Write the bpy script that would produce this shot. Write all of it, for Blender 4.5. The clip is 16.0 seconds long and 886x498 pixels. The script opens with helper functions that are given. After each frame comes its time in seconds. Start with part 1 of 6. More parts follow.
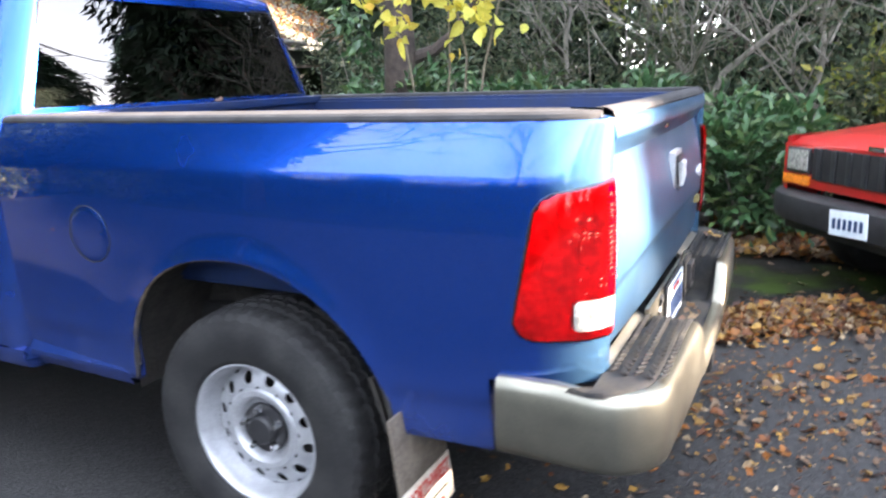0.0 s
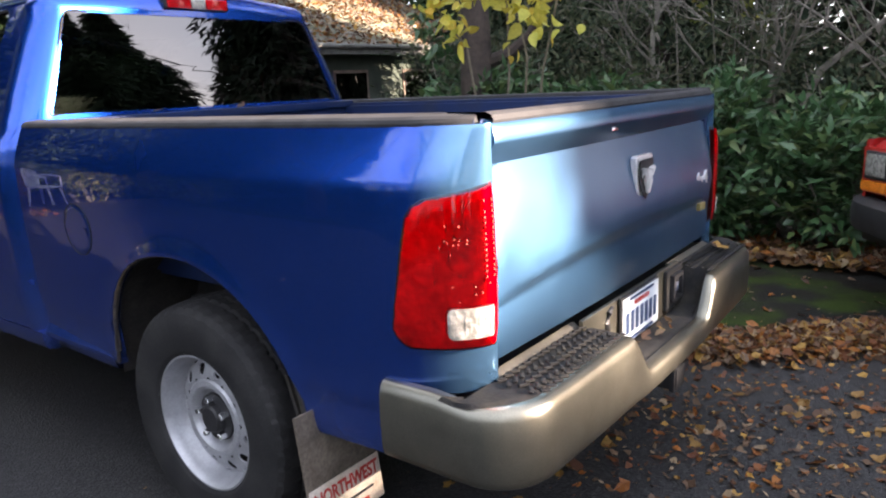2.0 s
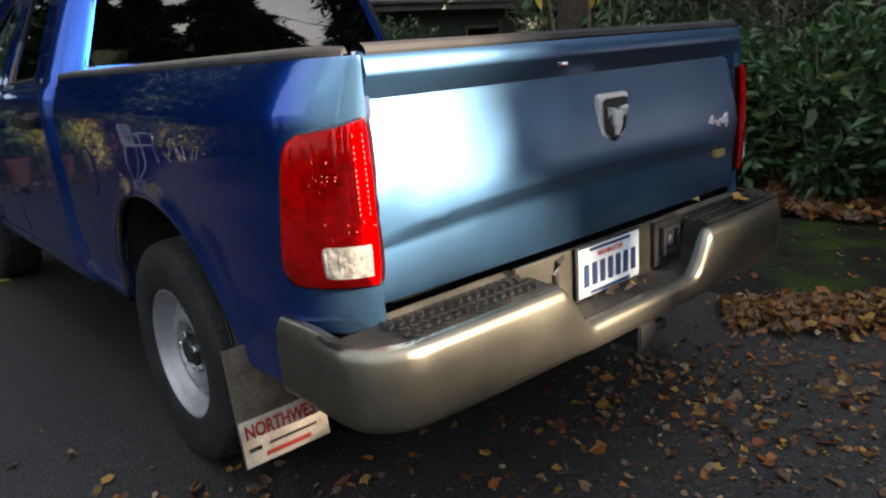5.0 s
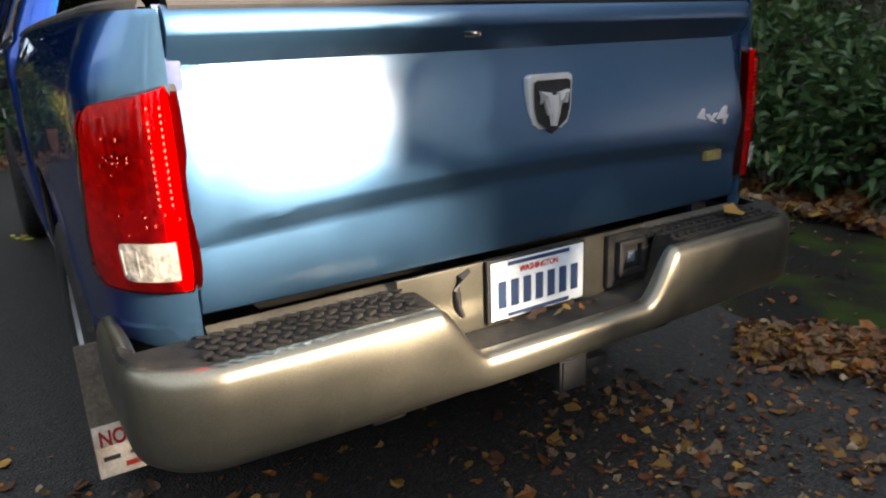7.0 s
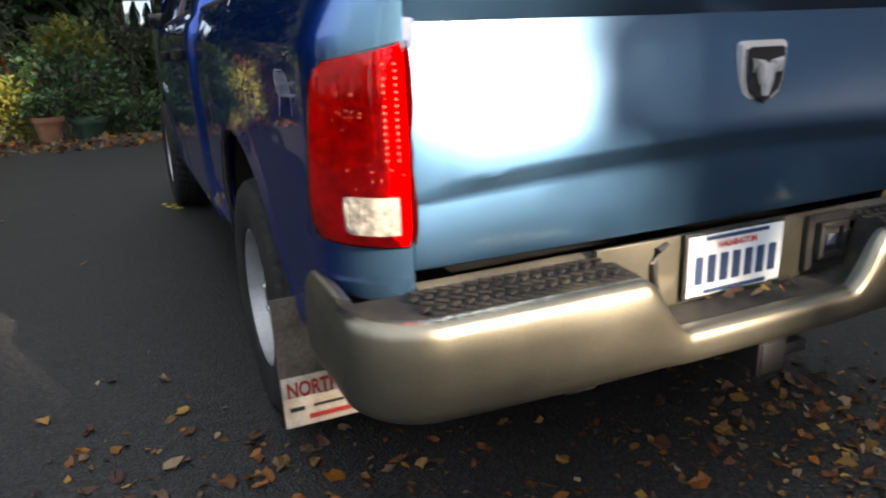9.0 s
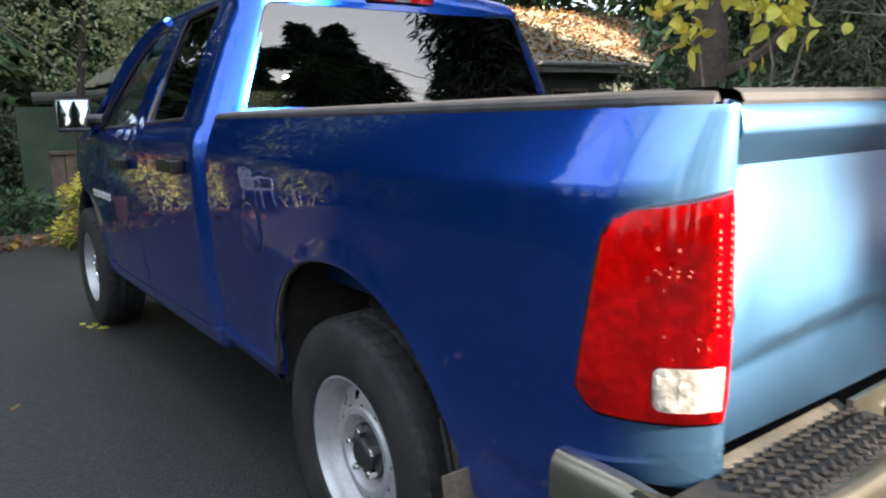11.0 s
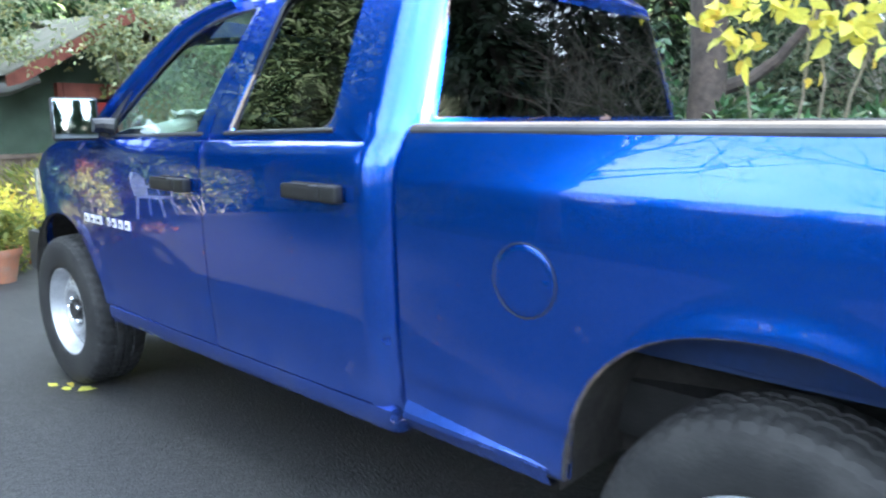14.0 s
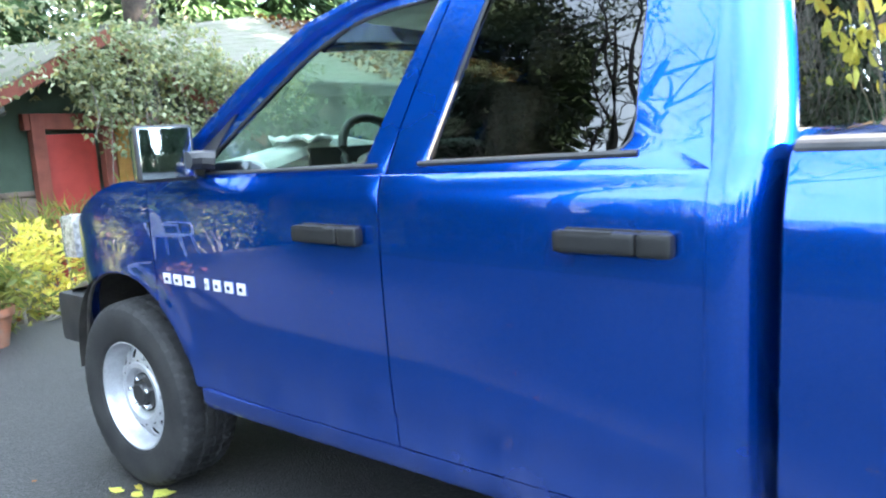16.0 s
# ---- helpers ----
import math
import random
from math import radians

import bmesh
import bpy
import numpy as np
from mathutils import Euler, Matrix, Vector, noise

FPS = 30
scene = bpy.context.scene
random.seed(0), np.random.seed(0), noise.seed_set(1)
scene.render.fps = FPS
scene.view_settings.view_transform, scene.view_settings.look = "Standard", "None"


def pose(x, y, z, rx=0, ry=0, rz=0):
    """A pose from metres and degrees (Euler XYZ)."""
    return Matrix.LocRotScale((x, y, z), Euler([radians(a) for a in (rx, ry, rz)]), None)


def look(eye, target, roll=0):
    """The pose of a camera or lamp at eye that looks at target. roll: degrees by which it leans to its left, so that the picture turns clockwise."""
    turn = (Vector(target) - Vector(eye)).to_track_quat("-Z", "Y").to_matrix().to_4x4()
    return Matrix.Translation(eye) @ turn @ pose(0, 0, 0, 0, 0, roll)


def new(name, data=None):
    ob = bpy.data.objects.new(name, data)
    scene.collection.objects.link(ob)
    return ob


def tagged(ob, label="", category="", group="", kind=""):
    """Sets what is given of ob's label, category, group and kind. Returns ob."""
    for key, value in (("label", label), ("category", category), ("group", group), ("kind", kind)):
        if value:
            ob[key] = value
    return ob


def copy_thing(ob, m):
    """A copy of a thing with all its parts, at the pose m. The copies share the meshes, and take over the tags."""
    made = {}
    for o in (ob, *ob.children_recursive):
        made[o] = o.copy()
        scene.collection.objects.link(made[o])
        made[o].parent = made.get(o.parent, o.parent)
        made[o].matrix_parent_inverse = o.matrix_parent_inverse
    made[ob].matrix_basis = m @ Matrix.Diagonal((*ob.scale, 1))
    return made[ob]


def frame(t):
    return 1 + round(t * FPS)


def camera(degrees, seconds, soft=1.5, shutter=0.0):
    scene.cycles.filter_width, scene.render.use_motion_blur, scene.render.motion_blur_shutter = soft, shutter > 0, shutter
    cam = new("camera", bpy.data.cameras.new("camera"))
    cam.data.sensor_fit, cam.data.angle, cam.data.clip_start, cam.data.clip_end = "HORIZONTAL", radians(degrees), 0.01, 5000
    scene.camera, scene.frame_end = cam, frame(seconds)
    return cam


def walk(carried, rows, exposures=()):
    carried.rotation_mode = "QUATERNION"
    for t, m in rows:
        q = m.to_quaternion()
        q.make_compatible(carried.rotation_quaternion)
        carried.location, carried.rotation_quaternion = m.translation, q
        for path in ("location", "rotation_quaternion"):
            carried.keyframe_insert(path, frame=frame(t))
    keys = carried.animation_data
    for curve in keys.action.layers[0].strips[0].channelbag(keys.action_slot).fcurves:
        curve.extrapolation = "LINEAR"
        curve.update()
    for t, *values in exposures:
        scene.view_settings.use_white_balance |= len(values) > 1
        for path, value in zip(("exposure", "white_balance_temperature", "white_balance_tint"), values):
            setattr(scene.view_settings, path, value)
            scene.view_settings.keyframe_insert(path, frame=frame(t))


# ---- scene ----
cam = camera(63.1, 16.0, soft=2.1, shutter=0.5)
PATH = [
    (0, (-2.514, -1.398, 1.455), (-0.775, -0.529, 0.988), -1.9),
    (0.5, (-2.343, -1.512, 1.459), (-0.596, -0.641, 1.024), 1.5),
    (1, (-2.268, -1.604, 1.445), (-0.621, -0.576, 0.967), -2.3),
    (1.5, (-2.234, -1.805, 1.438), (-0.633, -0.701, 0.97), -0.3),
    (2, (-2.208, -1.906, 1.439), (-0.656, -0.728, 0.992), -2.7),
    (2.5, (-2.064, -1.893, 1.423), (-0.53, -0.708, 0.929), -1.3),
    (3, (-1.954, -1.927, 1.427), (-0.451, -0.717, 0.901), -3.3),
    (3.5, (-1.844, -2.088, 1.385), (-0.418, -0.806, 0.817), -2.3),
    (4, (-1.755, -2.199, 1.327), (-0.43, -0.833, 0.713), -6.5),
    (4.5, (-1.744, -2.236, 1.34), (-0.436, -0.826, 0.791), -5.9),
    (5, (-1.753, -2.337, 1.343), (-0.512, -0.861, 0.813), -4.4),
    (5.2, (-1.686, -2.374, 1.336), (-0.427, -0.927, 0.771), -2.4),
    (7.3, (-1.082, -2.392, 1.25), (-0.127, -0.734, 0.669), -4.0),
    (7.5, (-1.059, -2.403, 1.229), (-0.142, -0.731, 0.626), -5.5),
    (8, (-1.043, -2.416, 1.227), (-0.175, -0.72, 0.617), -6.6),
    (8.5, (-1.091, -2.38, 1.235), (-0.305, -0.635, 0.655), -5.1),
    (9, (-1.328, -2.276, 1.234), (-0.55, -0.528, 0.652), -2.1),
    (9.5, (-1.565, -2.168, 1.279), (-0.566, -0.501, 0.805), -2.6),
    (10, (-1.745, -2.081, 1.366), (-0.743, -0.41, 0.914), 0.1),
    (10.2, (-1.765, -1.968, 1.332), (-0.708, -0.317, 0.933), -0.7),
    (12.3, (-2.013, -1.24, 1.39), (-0.778, 0.293, 1.038), -3.5),
    (12.5, (-1.959, -1.132, 1.398), (-0.642, 0.33, 1.043), -7.2),
    (13, (-2.026, -0.901, 1.419), (-0.586, 0.43, 1.025), -1.6),
    (13.5, (-2.304, -0.662, 1.411), (-0.795, 0.605, 1.076), -2.9),
    (14, (-2.374, -0.358, 1.382), (-0.913, 0.961, 1.027), -0.4),
    (14.5, (-2.386, -0.073, 1.501), (-0.919, 1.263, 1.249), -0.4),
    (15, (-2.432, 0.182, 1.514), (-0.934, 1.486, 1.282), 0.6),
    (15.5, (-2.483, 0.52, 1.455), (-0.945, 1.772, 1.197), -1.9),
    (16, (-2.436, 0.768, 1.411), (-0.874, 1.977, 1.097), -2.8),
]
EXPOSURES = [(0, 4.80, 6400, 20), (0.6, 4.60, 6400, 20), (2, 3.55, 6600, 24), (3, 3.12, 6800, 26), (4, 2.74, 6950, 22), (5, 2.72, 6950, 17), (8, 2.84, 7100, 17), (10, 3.02, 6950, 18), (12.5, 4.78, 6000, 10), (14.5, 5.28, 5850, 10), (16, 5.36, 5850, 10)]
walk(cam, [(t, look(eye, target, roll)) for t, eye, target, roll in PATH], EXPOSURES)

# ---- light ----
SUN_AZ, SUN_EL = 158.0, 17.0
world = bpy.data.worlds.new("sky")
scene.world = world
world.use_nodes = True
wn = world.node_tree.nodes
sky = wn.new("ShaderNodeTexSky")
sky.sky_type = "NISHITA"
sky.sun_disc = False
sky.sun_elevation = radians(SUN_EL)
sky.sun_rotation = radians(SUN_AZ)
sky.dust_density = 0.6
sky.ozone_density = 1.5
wn["Background"].inputs[1].default_value = 0.050
# thin even cloud over the whole sky
wtc = wn.new("ShaderNodeTexCoord")
wnoise = wn.new("ShaderNodeTexNoise")
wnoise.inputs["Scale"].default_value = 2.2
wnoise.inputs["Detail"].default_value = 7
wramp = wn.new("ShaderNodeMapRange")
wramp.inputs[1].default_value, wramp.inputs[2].default_value = 0.35, 0.65
wramp.inputs[3].default_value, wramp.inputs[4].default_value = 0.35, 0.85
wmix = wn.new("ShaderNodeMix")
wmix.data_type = "RGBA"
wmix.inputs[7].default_value = (6.1, 6.8, 7.2, 1)
wl = world.node_tree.links
wl.new(wtc.outputs["Generated"], wnoise.inputs["Vector"])
wl.new(wnoise.outputs[0], wramp.inputs[0])
wl.new(wramp.outputs[0], wmix.inputs[0])
wl.new(sky.outputs[0], wmix.inputs[6])
wl.new(wmix.outputs[2], wn["Background"].inputs[0])
SUN_DIR = Vector((math.sin(radians(SUN_AZ)) * math.cos(radians(SUN_EL)), math.cos(radians(SUN_AZ)) * math.cos(radians(SUN_EL)), math.sin(radians(SUN_EL))))
sun = new("sun", bpy.data.lights.new("sun", "SUN"))
sun.data.energy = 5.0
sun.data.angle = radians(0.6)
sun.data.color = (1.0, 0.86, 0.66)
sun.matrix_world = look(tuple(SUN_DIR * 40), (0, 0, 0))


# ---- materials ----
def material(name, colour, rough=0.6, metal=0.0, vary=0.15, scale=8.0, bump=0.1, fine=120.0, coat=0.0, tint=None, island=0.0, objvar=0.0, spec=0.5, thin=0.0):
    """A procedural surface: base colour with stains at a coarse scale and grain at a fine one, roughness wear and bump."""
    m = bpy.data.materials.new(name)
    m.use_nodes = True
    nt = m.node_tree
    n, l = nt.nodes, nt.links
    b = n["Principled BSDF"]
    tc = n.new("ShaderNodeTexCoord")
    n1 = n.new("ShaderNodeTexNoise")
    n1.inputs["Scale"].default_value = scale
    n1.inputs["Detail"].default_value = 6
    n2 = n.new("ShaderNodeTexNoise")
    n2.inputs["Scale"].default_value = fine
    n2.inputs["Detail"].default_value = 3
    for q in (n1, n2):
        l.new(tc.outputs["Object"], q.inputs["Vector"])
    mix = n.new("ShaderNodeMix")
    mix.data_type = "RGBA"
    c = Vector(colour)
    t = Vector(tint) if tint else c * (1 - vary * 2)
    mix.inputs[6].default_value = (*c, 1)
    mix.inputs[7].default_value = (*t, 1)
    ramp = n.new("ShaderNodeMapRange")
    ramp.inputs[1].default_value, ramp.inputs[2].default_value = 0.42, 0.68
    ramp.inputs[4].default_value = 1.0
    l.new(n1.outputs[0], ramp.inputs[0])
    l.new(ramp.outputs[0], mix.inputs[0])
    hsv = n.new("ShaderNodeHueSaturation")
    val = n.new("ShaderNodeMapRange")
    val.inputs[1].default_value, val.inputs[2].default_value = 0.3, 0.7
    val.inputs[3].default_value, val.inputs[4].default_value = 1 - vary, 1 + vary
    l.new(n2.outputs[0], val.inputs[0])
    l.new(mix.outputs[2], hsv.inputs["Color"])
    last = val.outputs[0]
    for amount, node, socket in ((island, "ShaderNodeNewGeometry", "Random Per Island"), (objvar, "ShaderNodeObjectInfo", "Random")):
        if amount:
            g = n.new(node)
            r = n.new("ShaderNodeMapRange")
            r.inputs[3].default_value, r.inputs[4].default_value = 1 - amount, 1 + amount
            l.new(g.outputs[socket], r.inputs[0])
            mu = n.new("ShaderNodeMath")
            mu.operation = "MULTIPLY"
            l.new(last, mu.inputs[0])
            l.new(r.outputs[0], mu.inputs[1])
            last = mu.outputs[0]
    l.new(last, hsv.inputs["Value"])
    l.new(hsv.outputs[0], b.inputs["Base Color"])
    rr = n.new("ShaderNodeMapRange")
    rr.inputs[3].default_value, rr.inputs[4].default_value = max(0.02, rough * 0.85), min(1, rough * 1.2)
    l.new(n1.outputs[0], rr.inputs[0])
    l.new(rr.outputs[0], b.inputs["Roughness"])
    b.inputs["Metallic"].default_value = metal
    b.inputs["Specular IOR Level"].default_value = spec
    b.inputs["Coat Weight"].default_value = coat
    b.inputs["Coat Roughness"].default_value = 0.04
    if bump:
        bp = n.new("ShaderNodeBump")
        bp.inputs["Strength"].default_value = bump
        bp.inputs["Distance"].default_value = 0.01
        l.new(n2.outputs[0], bp.inputs["Height"])
        l.new(bp.outputs[0], b.inputs["Normal"])
    if thin:
        tr = n.new("ShaderNodeBsdfTranslucent")
        l.new(hsv.outputs[0], tr.inputs["Color"])
        ms = n.new("ShaderNodeMixShader")
        ms.inputs[0].default_value = thin
        l.new(b.outputs[0], ms.inputs[1])
        l.new(tr.outputs[0], ms.inputs[2])
        l.new(ms.outputs[0], n["Material Output"].inputs["Surface"])
    return m


def leafy(name, colours, rough=0.5, thin=0.35, spec=0.4):
    """Leaves: each one takes its own colour from a short ramp."""
    m = material(name, colours[0], rough, vary=0.12, fine=60, bump=0, thin=thin, spec=spec)
    n, l = m.node_tree.nodes, m.node_tree.links
    g = n.new("ShaderNodeNewGeometry")
    r = n.new("ShaderNodeValToRGB")
    r.color_ramp.interpolation = "LINEAR"
    while len(r.color_ramp.elements) < len(colours):
        r.color_ramp.elements.new(0.5)
    for i, c in enumerate(colours):
        r.color_ramp.elements[i].position = i / (len(colours) - 1)
        r.color_ramp.elements[i].color = (*c, 1)
    l.new(g.outputs["Random Per Island"], r.inputs[0])
    for q in n:
        if q.type == "HUE_SAT":
            l.new(r.outputs[0], q.inputs["Color"])
    return m


def glass(name, colour, gloss=1.0, rough=0.0, ior=1.52):
    """A pane: see-through with its tint, and mirror gloss by Fresnel."""
    m = bpy.data.materials.new(name)
    m.use_nodes = True
    n, l = m.node_tree.nodes, m.node_tree.links
    n.remove(n["Principled BSDF"])
    tr = n.new("ShaderNodeBsdfTransparent")
    tr.inputs[0].default_value = (*colour, 1)
    gl = n.new("ShaderNodeBsdfAnisotropic")
    gl.inputs["Roughness"].default_value = rough
    gl.inputs["Color"].default_value = (gloss, gloss, gloss, 1)
    fr = n.new("ShaderNodeFresnel")
    fr.inputs[0].default_value = ior
    ms = n.new("ShaderNodeMixShader")
    l.new(fr.outputs[0], ms.inputs[0])
    l.new(tr.outputs[0], ms.inputs[1])
    l.new(gl.outputs[0], ms.inputs[2])
    l.new(ms.outputs[0], n["Material Output"].inputs["Surface"])
    return m


BLUE = material("blue_paint", (0.006, 0.060, 0.355), 0.25, 0.85, vary=0.04, scale=3, bump=0, fine=900, coat=1.0)
# tailgate: body blue paled by dust, with sun glare put into the colour too
DUSTY_SUNLIT = material("dusty_sunlit_blue_paint", (0.054, 0.140, 0.26), 0.46, 0.90, vary=0.06, scale=3, bump=0, fine=900, coat=0.9, tint=(0.048, 0.13, 0.25))
BLUE.node_tree.nodes["Principled BSDF"].inputs["Coat Roughness"].default_value = 0.012
BLUE.node_tree.nodes["Principled BSDF"].inputs["Specular Tint"].default_value = (0.12, 0.25, 0.6, 1)
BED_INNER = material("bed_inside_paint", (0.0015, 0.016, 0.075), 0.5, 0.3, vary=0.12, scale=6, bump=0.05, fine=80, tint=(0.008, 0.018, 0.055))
DUSTY_SUNLIT.node_tree.nodes["Principled BSDF"].inputs["Coat Roughness"].default_value = 0.24
RED = material("red_paint", (0.42, 0.015, 0.012), 0.35, 0.0, vary=0.08, scale=4, bump=0, coat=0.7)
BUMPER = material("grey_bumper_steel", (0.240, 0.230, 0.187), 0.31, 0.9, vary=0.1, scale=9, bump=0.02, fine=300)
PAD = material("black_step_plastic", (0.018, 0.018, 0.019), 0.85, spec=0.2, vary=0.2, scale=14, bump=0.2, tint=(0.035, 0.033, 0.028))
STRIP = material("dusty_tan_plastic", (0.055, 0.050, 0.038), 0.8, vary=0.2, scale=14, bump=0.2, tint=(0.07, 0.065, 0.055))
BLACK = material("black_plastic", (0.018, 0.018, 0.02), 0.5, vary=0.2, scale=10, bump=0.1)
CAPGREY = material("rail_cap_plastic", (0.036, 0.036, 0.038), 0.75, spec=0.25, vary=0.15, scale=12, bump=0.15, fine=400)
HANDLE = material("dark_grey_handle_plastic", (0.011, 0.0113, 0.012), 0.5, spec=0.3, vary=0.12, scale=20, bump=0.06, fine=300)
DARK = material("dark_underbody", (0.01, 0.01, 0.01), 0.8, vary=0.3, scale=9, bump=0.2)
MUD = material("dusty_liner", (0.022, 0.019, 0.016), 0.85, vary=0.3, scale=12, bump=0.4, fine=60)
RUBBER = material("tyre_rubber", (0.012, 0.012, 0.013), 0.75, spec=0.3, vary=0.2, scale=9, bump=0.15, fine=150, tint=(0.024, 0.024, 0.024))
RIM = material("silver_wheel_paint", (0.40, 0.41, 0.43), 0.40, 0.5, vary=0.08, scale=20, bump=0.02)
BADGE = material("silver_badge", (0.78, 0.78, 0.78), 0.30, 0.35, vary=0.05, bump=0, coat=0.6)
CHROME = material("chrome", (0.75, 0.75, 0.76), 0.12, 1.0, vary=0.05, bump=0)
LAMP_RED = glass("red_lens", (0.98, 0.030, 0.034), 0.95, 0.09, ior=1.5)
LAMP_BRAKE = material("red_brake_lens", (0.62, 0.004, 0.008), 0.2, vary=0.2, scale=30, bump=0, coat=1.0)
LAMP_BOWL = material("silvered_lamp_bowl", (0.95, 0.94, 0.92), 0.40, 0.2, vary=0.2, scale=14, bump=0.6, fine=45, tint=(0.70, 0.68, 0.66))
LAMP_CLEAR = material("clear_lens", (0.62, 0.60, 0.55), 0.2, 0.5, vary=0.25, scale=40, bump=0.5, fine=60, coat=1.0)
LAMP_GLINT = material("painted_lens_glint", (0.8, 0.16, 0.12), 0.15, vary=0.2, scale=60, bump=0, coat=1.0)
AMBER = material("amber_lens", (0.8, 0.22, 0.02), 0.2, vary=0.15, scale=50, bump=0.1, coat=0.8)
TINT = glass("dark_tinted_glass", (0.02, 0.025, 0.02), ior=1.95)
SIDE_TINT = glass("dark_side_glass", (0.03, 0.035, 0.03), ior=1.6)
CLEAR = glass("green_tinted_glass", (0.60, 0.72, 0.64))
# road dust thrown up along the lower body; also the painted sun glow on the rear corner
def add_dust_and_glow(m, axis, top, low, colour, most, metal=0.85):
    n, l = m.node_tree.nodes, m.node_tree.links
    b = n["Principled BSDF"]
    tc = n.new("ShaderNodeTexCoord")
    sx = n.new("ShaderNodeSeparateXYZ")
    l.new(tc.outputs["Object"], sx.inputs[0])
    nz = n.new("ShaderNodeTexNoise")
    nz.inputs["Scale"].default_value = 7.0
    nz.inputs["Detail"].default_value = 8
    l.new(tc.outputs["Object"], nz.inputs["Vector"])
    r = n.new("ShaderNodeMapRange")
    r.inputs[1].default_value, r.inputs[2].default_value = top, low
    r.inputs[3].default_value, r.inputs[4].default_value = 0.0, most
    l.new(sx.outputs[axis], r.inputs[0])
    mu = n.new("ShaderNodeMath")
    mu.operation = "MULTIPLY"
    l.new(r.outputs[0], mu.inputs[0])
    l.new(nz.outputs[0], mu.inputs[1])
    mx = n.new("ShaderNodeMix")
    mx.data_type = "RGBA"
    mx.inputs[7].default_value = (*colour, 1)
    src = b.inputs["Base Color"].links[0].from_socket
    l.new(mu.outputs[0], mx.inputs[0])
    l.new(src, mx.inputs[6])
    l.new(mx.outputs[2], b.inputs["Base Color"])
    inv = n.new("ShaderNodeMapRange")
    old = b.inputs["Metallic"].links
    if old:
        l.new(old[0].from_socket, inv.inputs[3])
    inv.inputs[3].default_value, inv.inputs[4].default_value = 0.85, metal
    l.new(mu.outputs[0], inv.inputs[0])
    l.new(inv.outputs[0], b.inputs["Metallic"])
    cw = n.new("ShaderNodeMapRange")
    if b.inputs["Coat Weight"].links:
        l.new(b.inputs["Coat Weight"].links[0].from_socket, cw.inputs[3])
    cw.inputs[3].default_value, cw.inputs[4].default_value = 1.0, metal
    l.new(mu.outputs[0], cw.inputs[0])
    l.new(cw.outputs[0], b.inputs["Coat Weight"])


add_dust_and_glow(BLUE, 2, 0.80, 0.44, (0.13, 0.115, 0.095), 0.62, 0.1)
# rear corner: a little dust, mostly the sun's highlight painted into the colour
add_dust_and_glow(BLUE, 1, -0.86, -0.985, (0.095, 0.22, 0.38), 3.0, 0.8)
MIRROR = material("mirror_silver", (0.52, 0.60, 0.66), 0.03, 1.0, vary=0.01, bump=0)
INTERIOR = material("grey_cabin_trim", (0.30, 0.31, 0.30), 0.7, vary=0.15, scale=10, bump=0.2)
INTERIOR_LIGHT = material("pale_cabin_trim", (0.50, 0.52, 0.50), 0.65, vary=0.12, scale=10, bump=0.15)
WHITE_PAPER = material("white_paper", (0.80, 0.80, 0.78), 0.7, vary=0.05, scale=20, bump=0.1)
PLATE = material("plate_white", (0.68, 0.75, 0.80), 0.35, vary=0.05, scale=30, bump=0.02)
PLATE_INK = material("plate_ink", (0.02, 0.05, 0.13), 0.5, vary=0.1, bump=0)
RED_INK = material("red_ink", (0.5, 0.03, 0.02), 0.5, vary=0.15, bump=0)
FLAP_WHITE = material("mud_flap_white", (0.62, 0.56, 0.47), 0.6, vary=0.15, scale=14, bump=0.1, tint=(0.42, 0.34, 0.25))
FLAP_BROWN = material("mud_flap_dusty", (0.13, 0.105, 0.08), 0.8, vary=0.25, scale=12, bump=0.2)


# ---- mesh helpers ----
def part(name, bm, mat, parent=None, label="", smooth=True, angle=0.6):
    me = bpy.data.meshes.new(name)
    bm.normal_update()
    if smooth:
        for f in bm.faces:
            f.smooth = True
        for e in bm.edges:
            if len(e.link_faces) == 2 and e.calc_face_angle(0) > angle:
                e.smooth = False
    bm.to_mesh(me)
    bm.free()
    me.materials.append(mat)
    ob = new(name, me)
    if parent is not None:
        ob.parent = parent
    if label:
        tagged(ob, label)
    return ob


def empty(name, m=None, label="", category="", group=""):
    ob = new(name)
    ob.empty_display_size = 0.2
    if m is not None:
        ob.matrix_basis = m
    return tagged(ob, label, category, group)


def grid(points, closed=False, bm=None, flip=False):
    """A sheet over rows of points."""
    bm = bm or bmesh.new()
    vs = [[bm.verts.new(p) for p in row] for row in points]
    w = len(vs[0])
    for a, b in zip(vs, vs[1:]):
        for i in range(w if closed else w - 1):
            q = (a[i], a[(i + 1) % w], b[(i + 1) % w], b[i])
            if len({tuple(round(c, 6) for c in v.co) for v in q}) < 3:
                continue
            try:
                bm.faces.new(q[::-1] if flip else q)
            except ValueError:
                pass
    return bm


def outward(bm, way):
    """Turns a sheet so that its faces look the given way."""
    bm.normal_update()
    if sum((f.normal * f.calc_area() for f in bm.faces), Vector()).dot(Vector(way)) < 0:
        bmesh.ops.reverse_faces(bm, faces=bm.faces[:])
    return bm


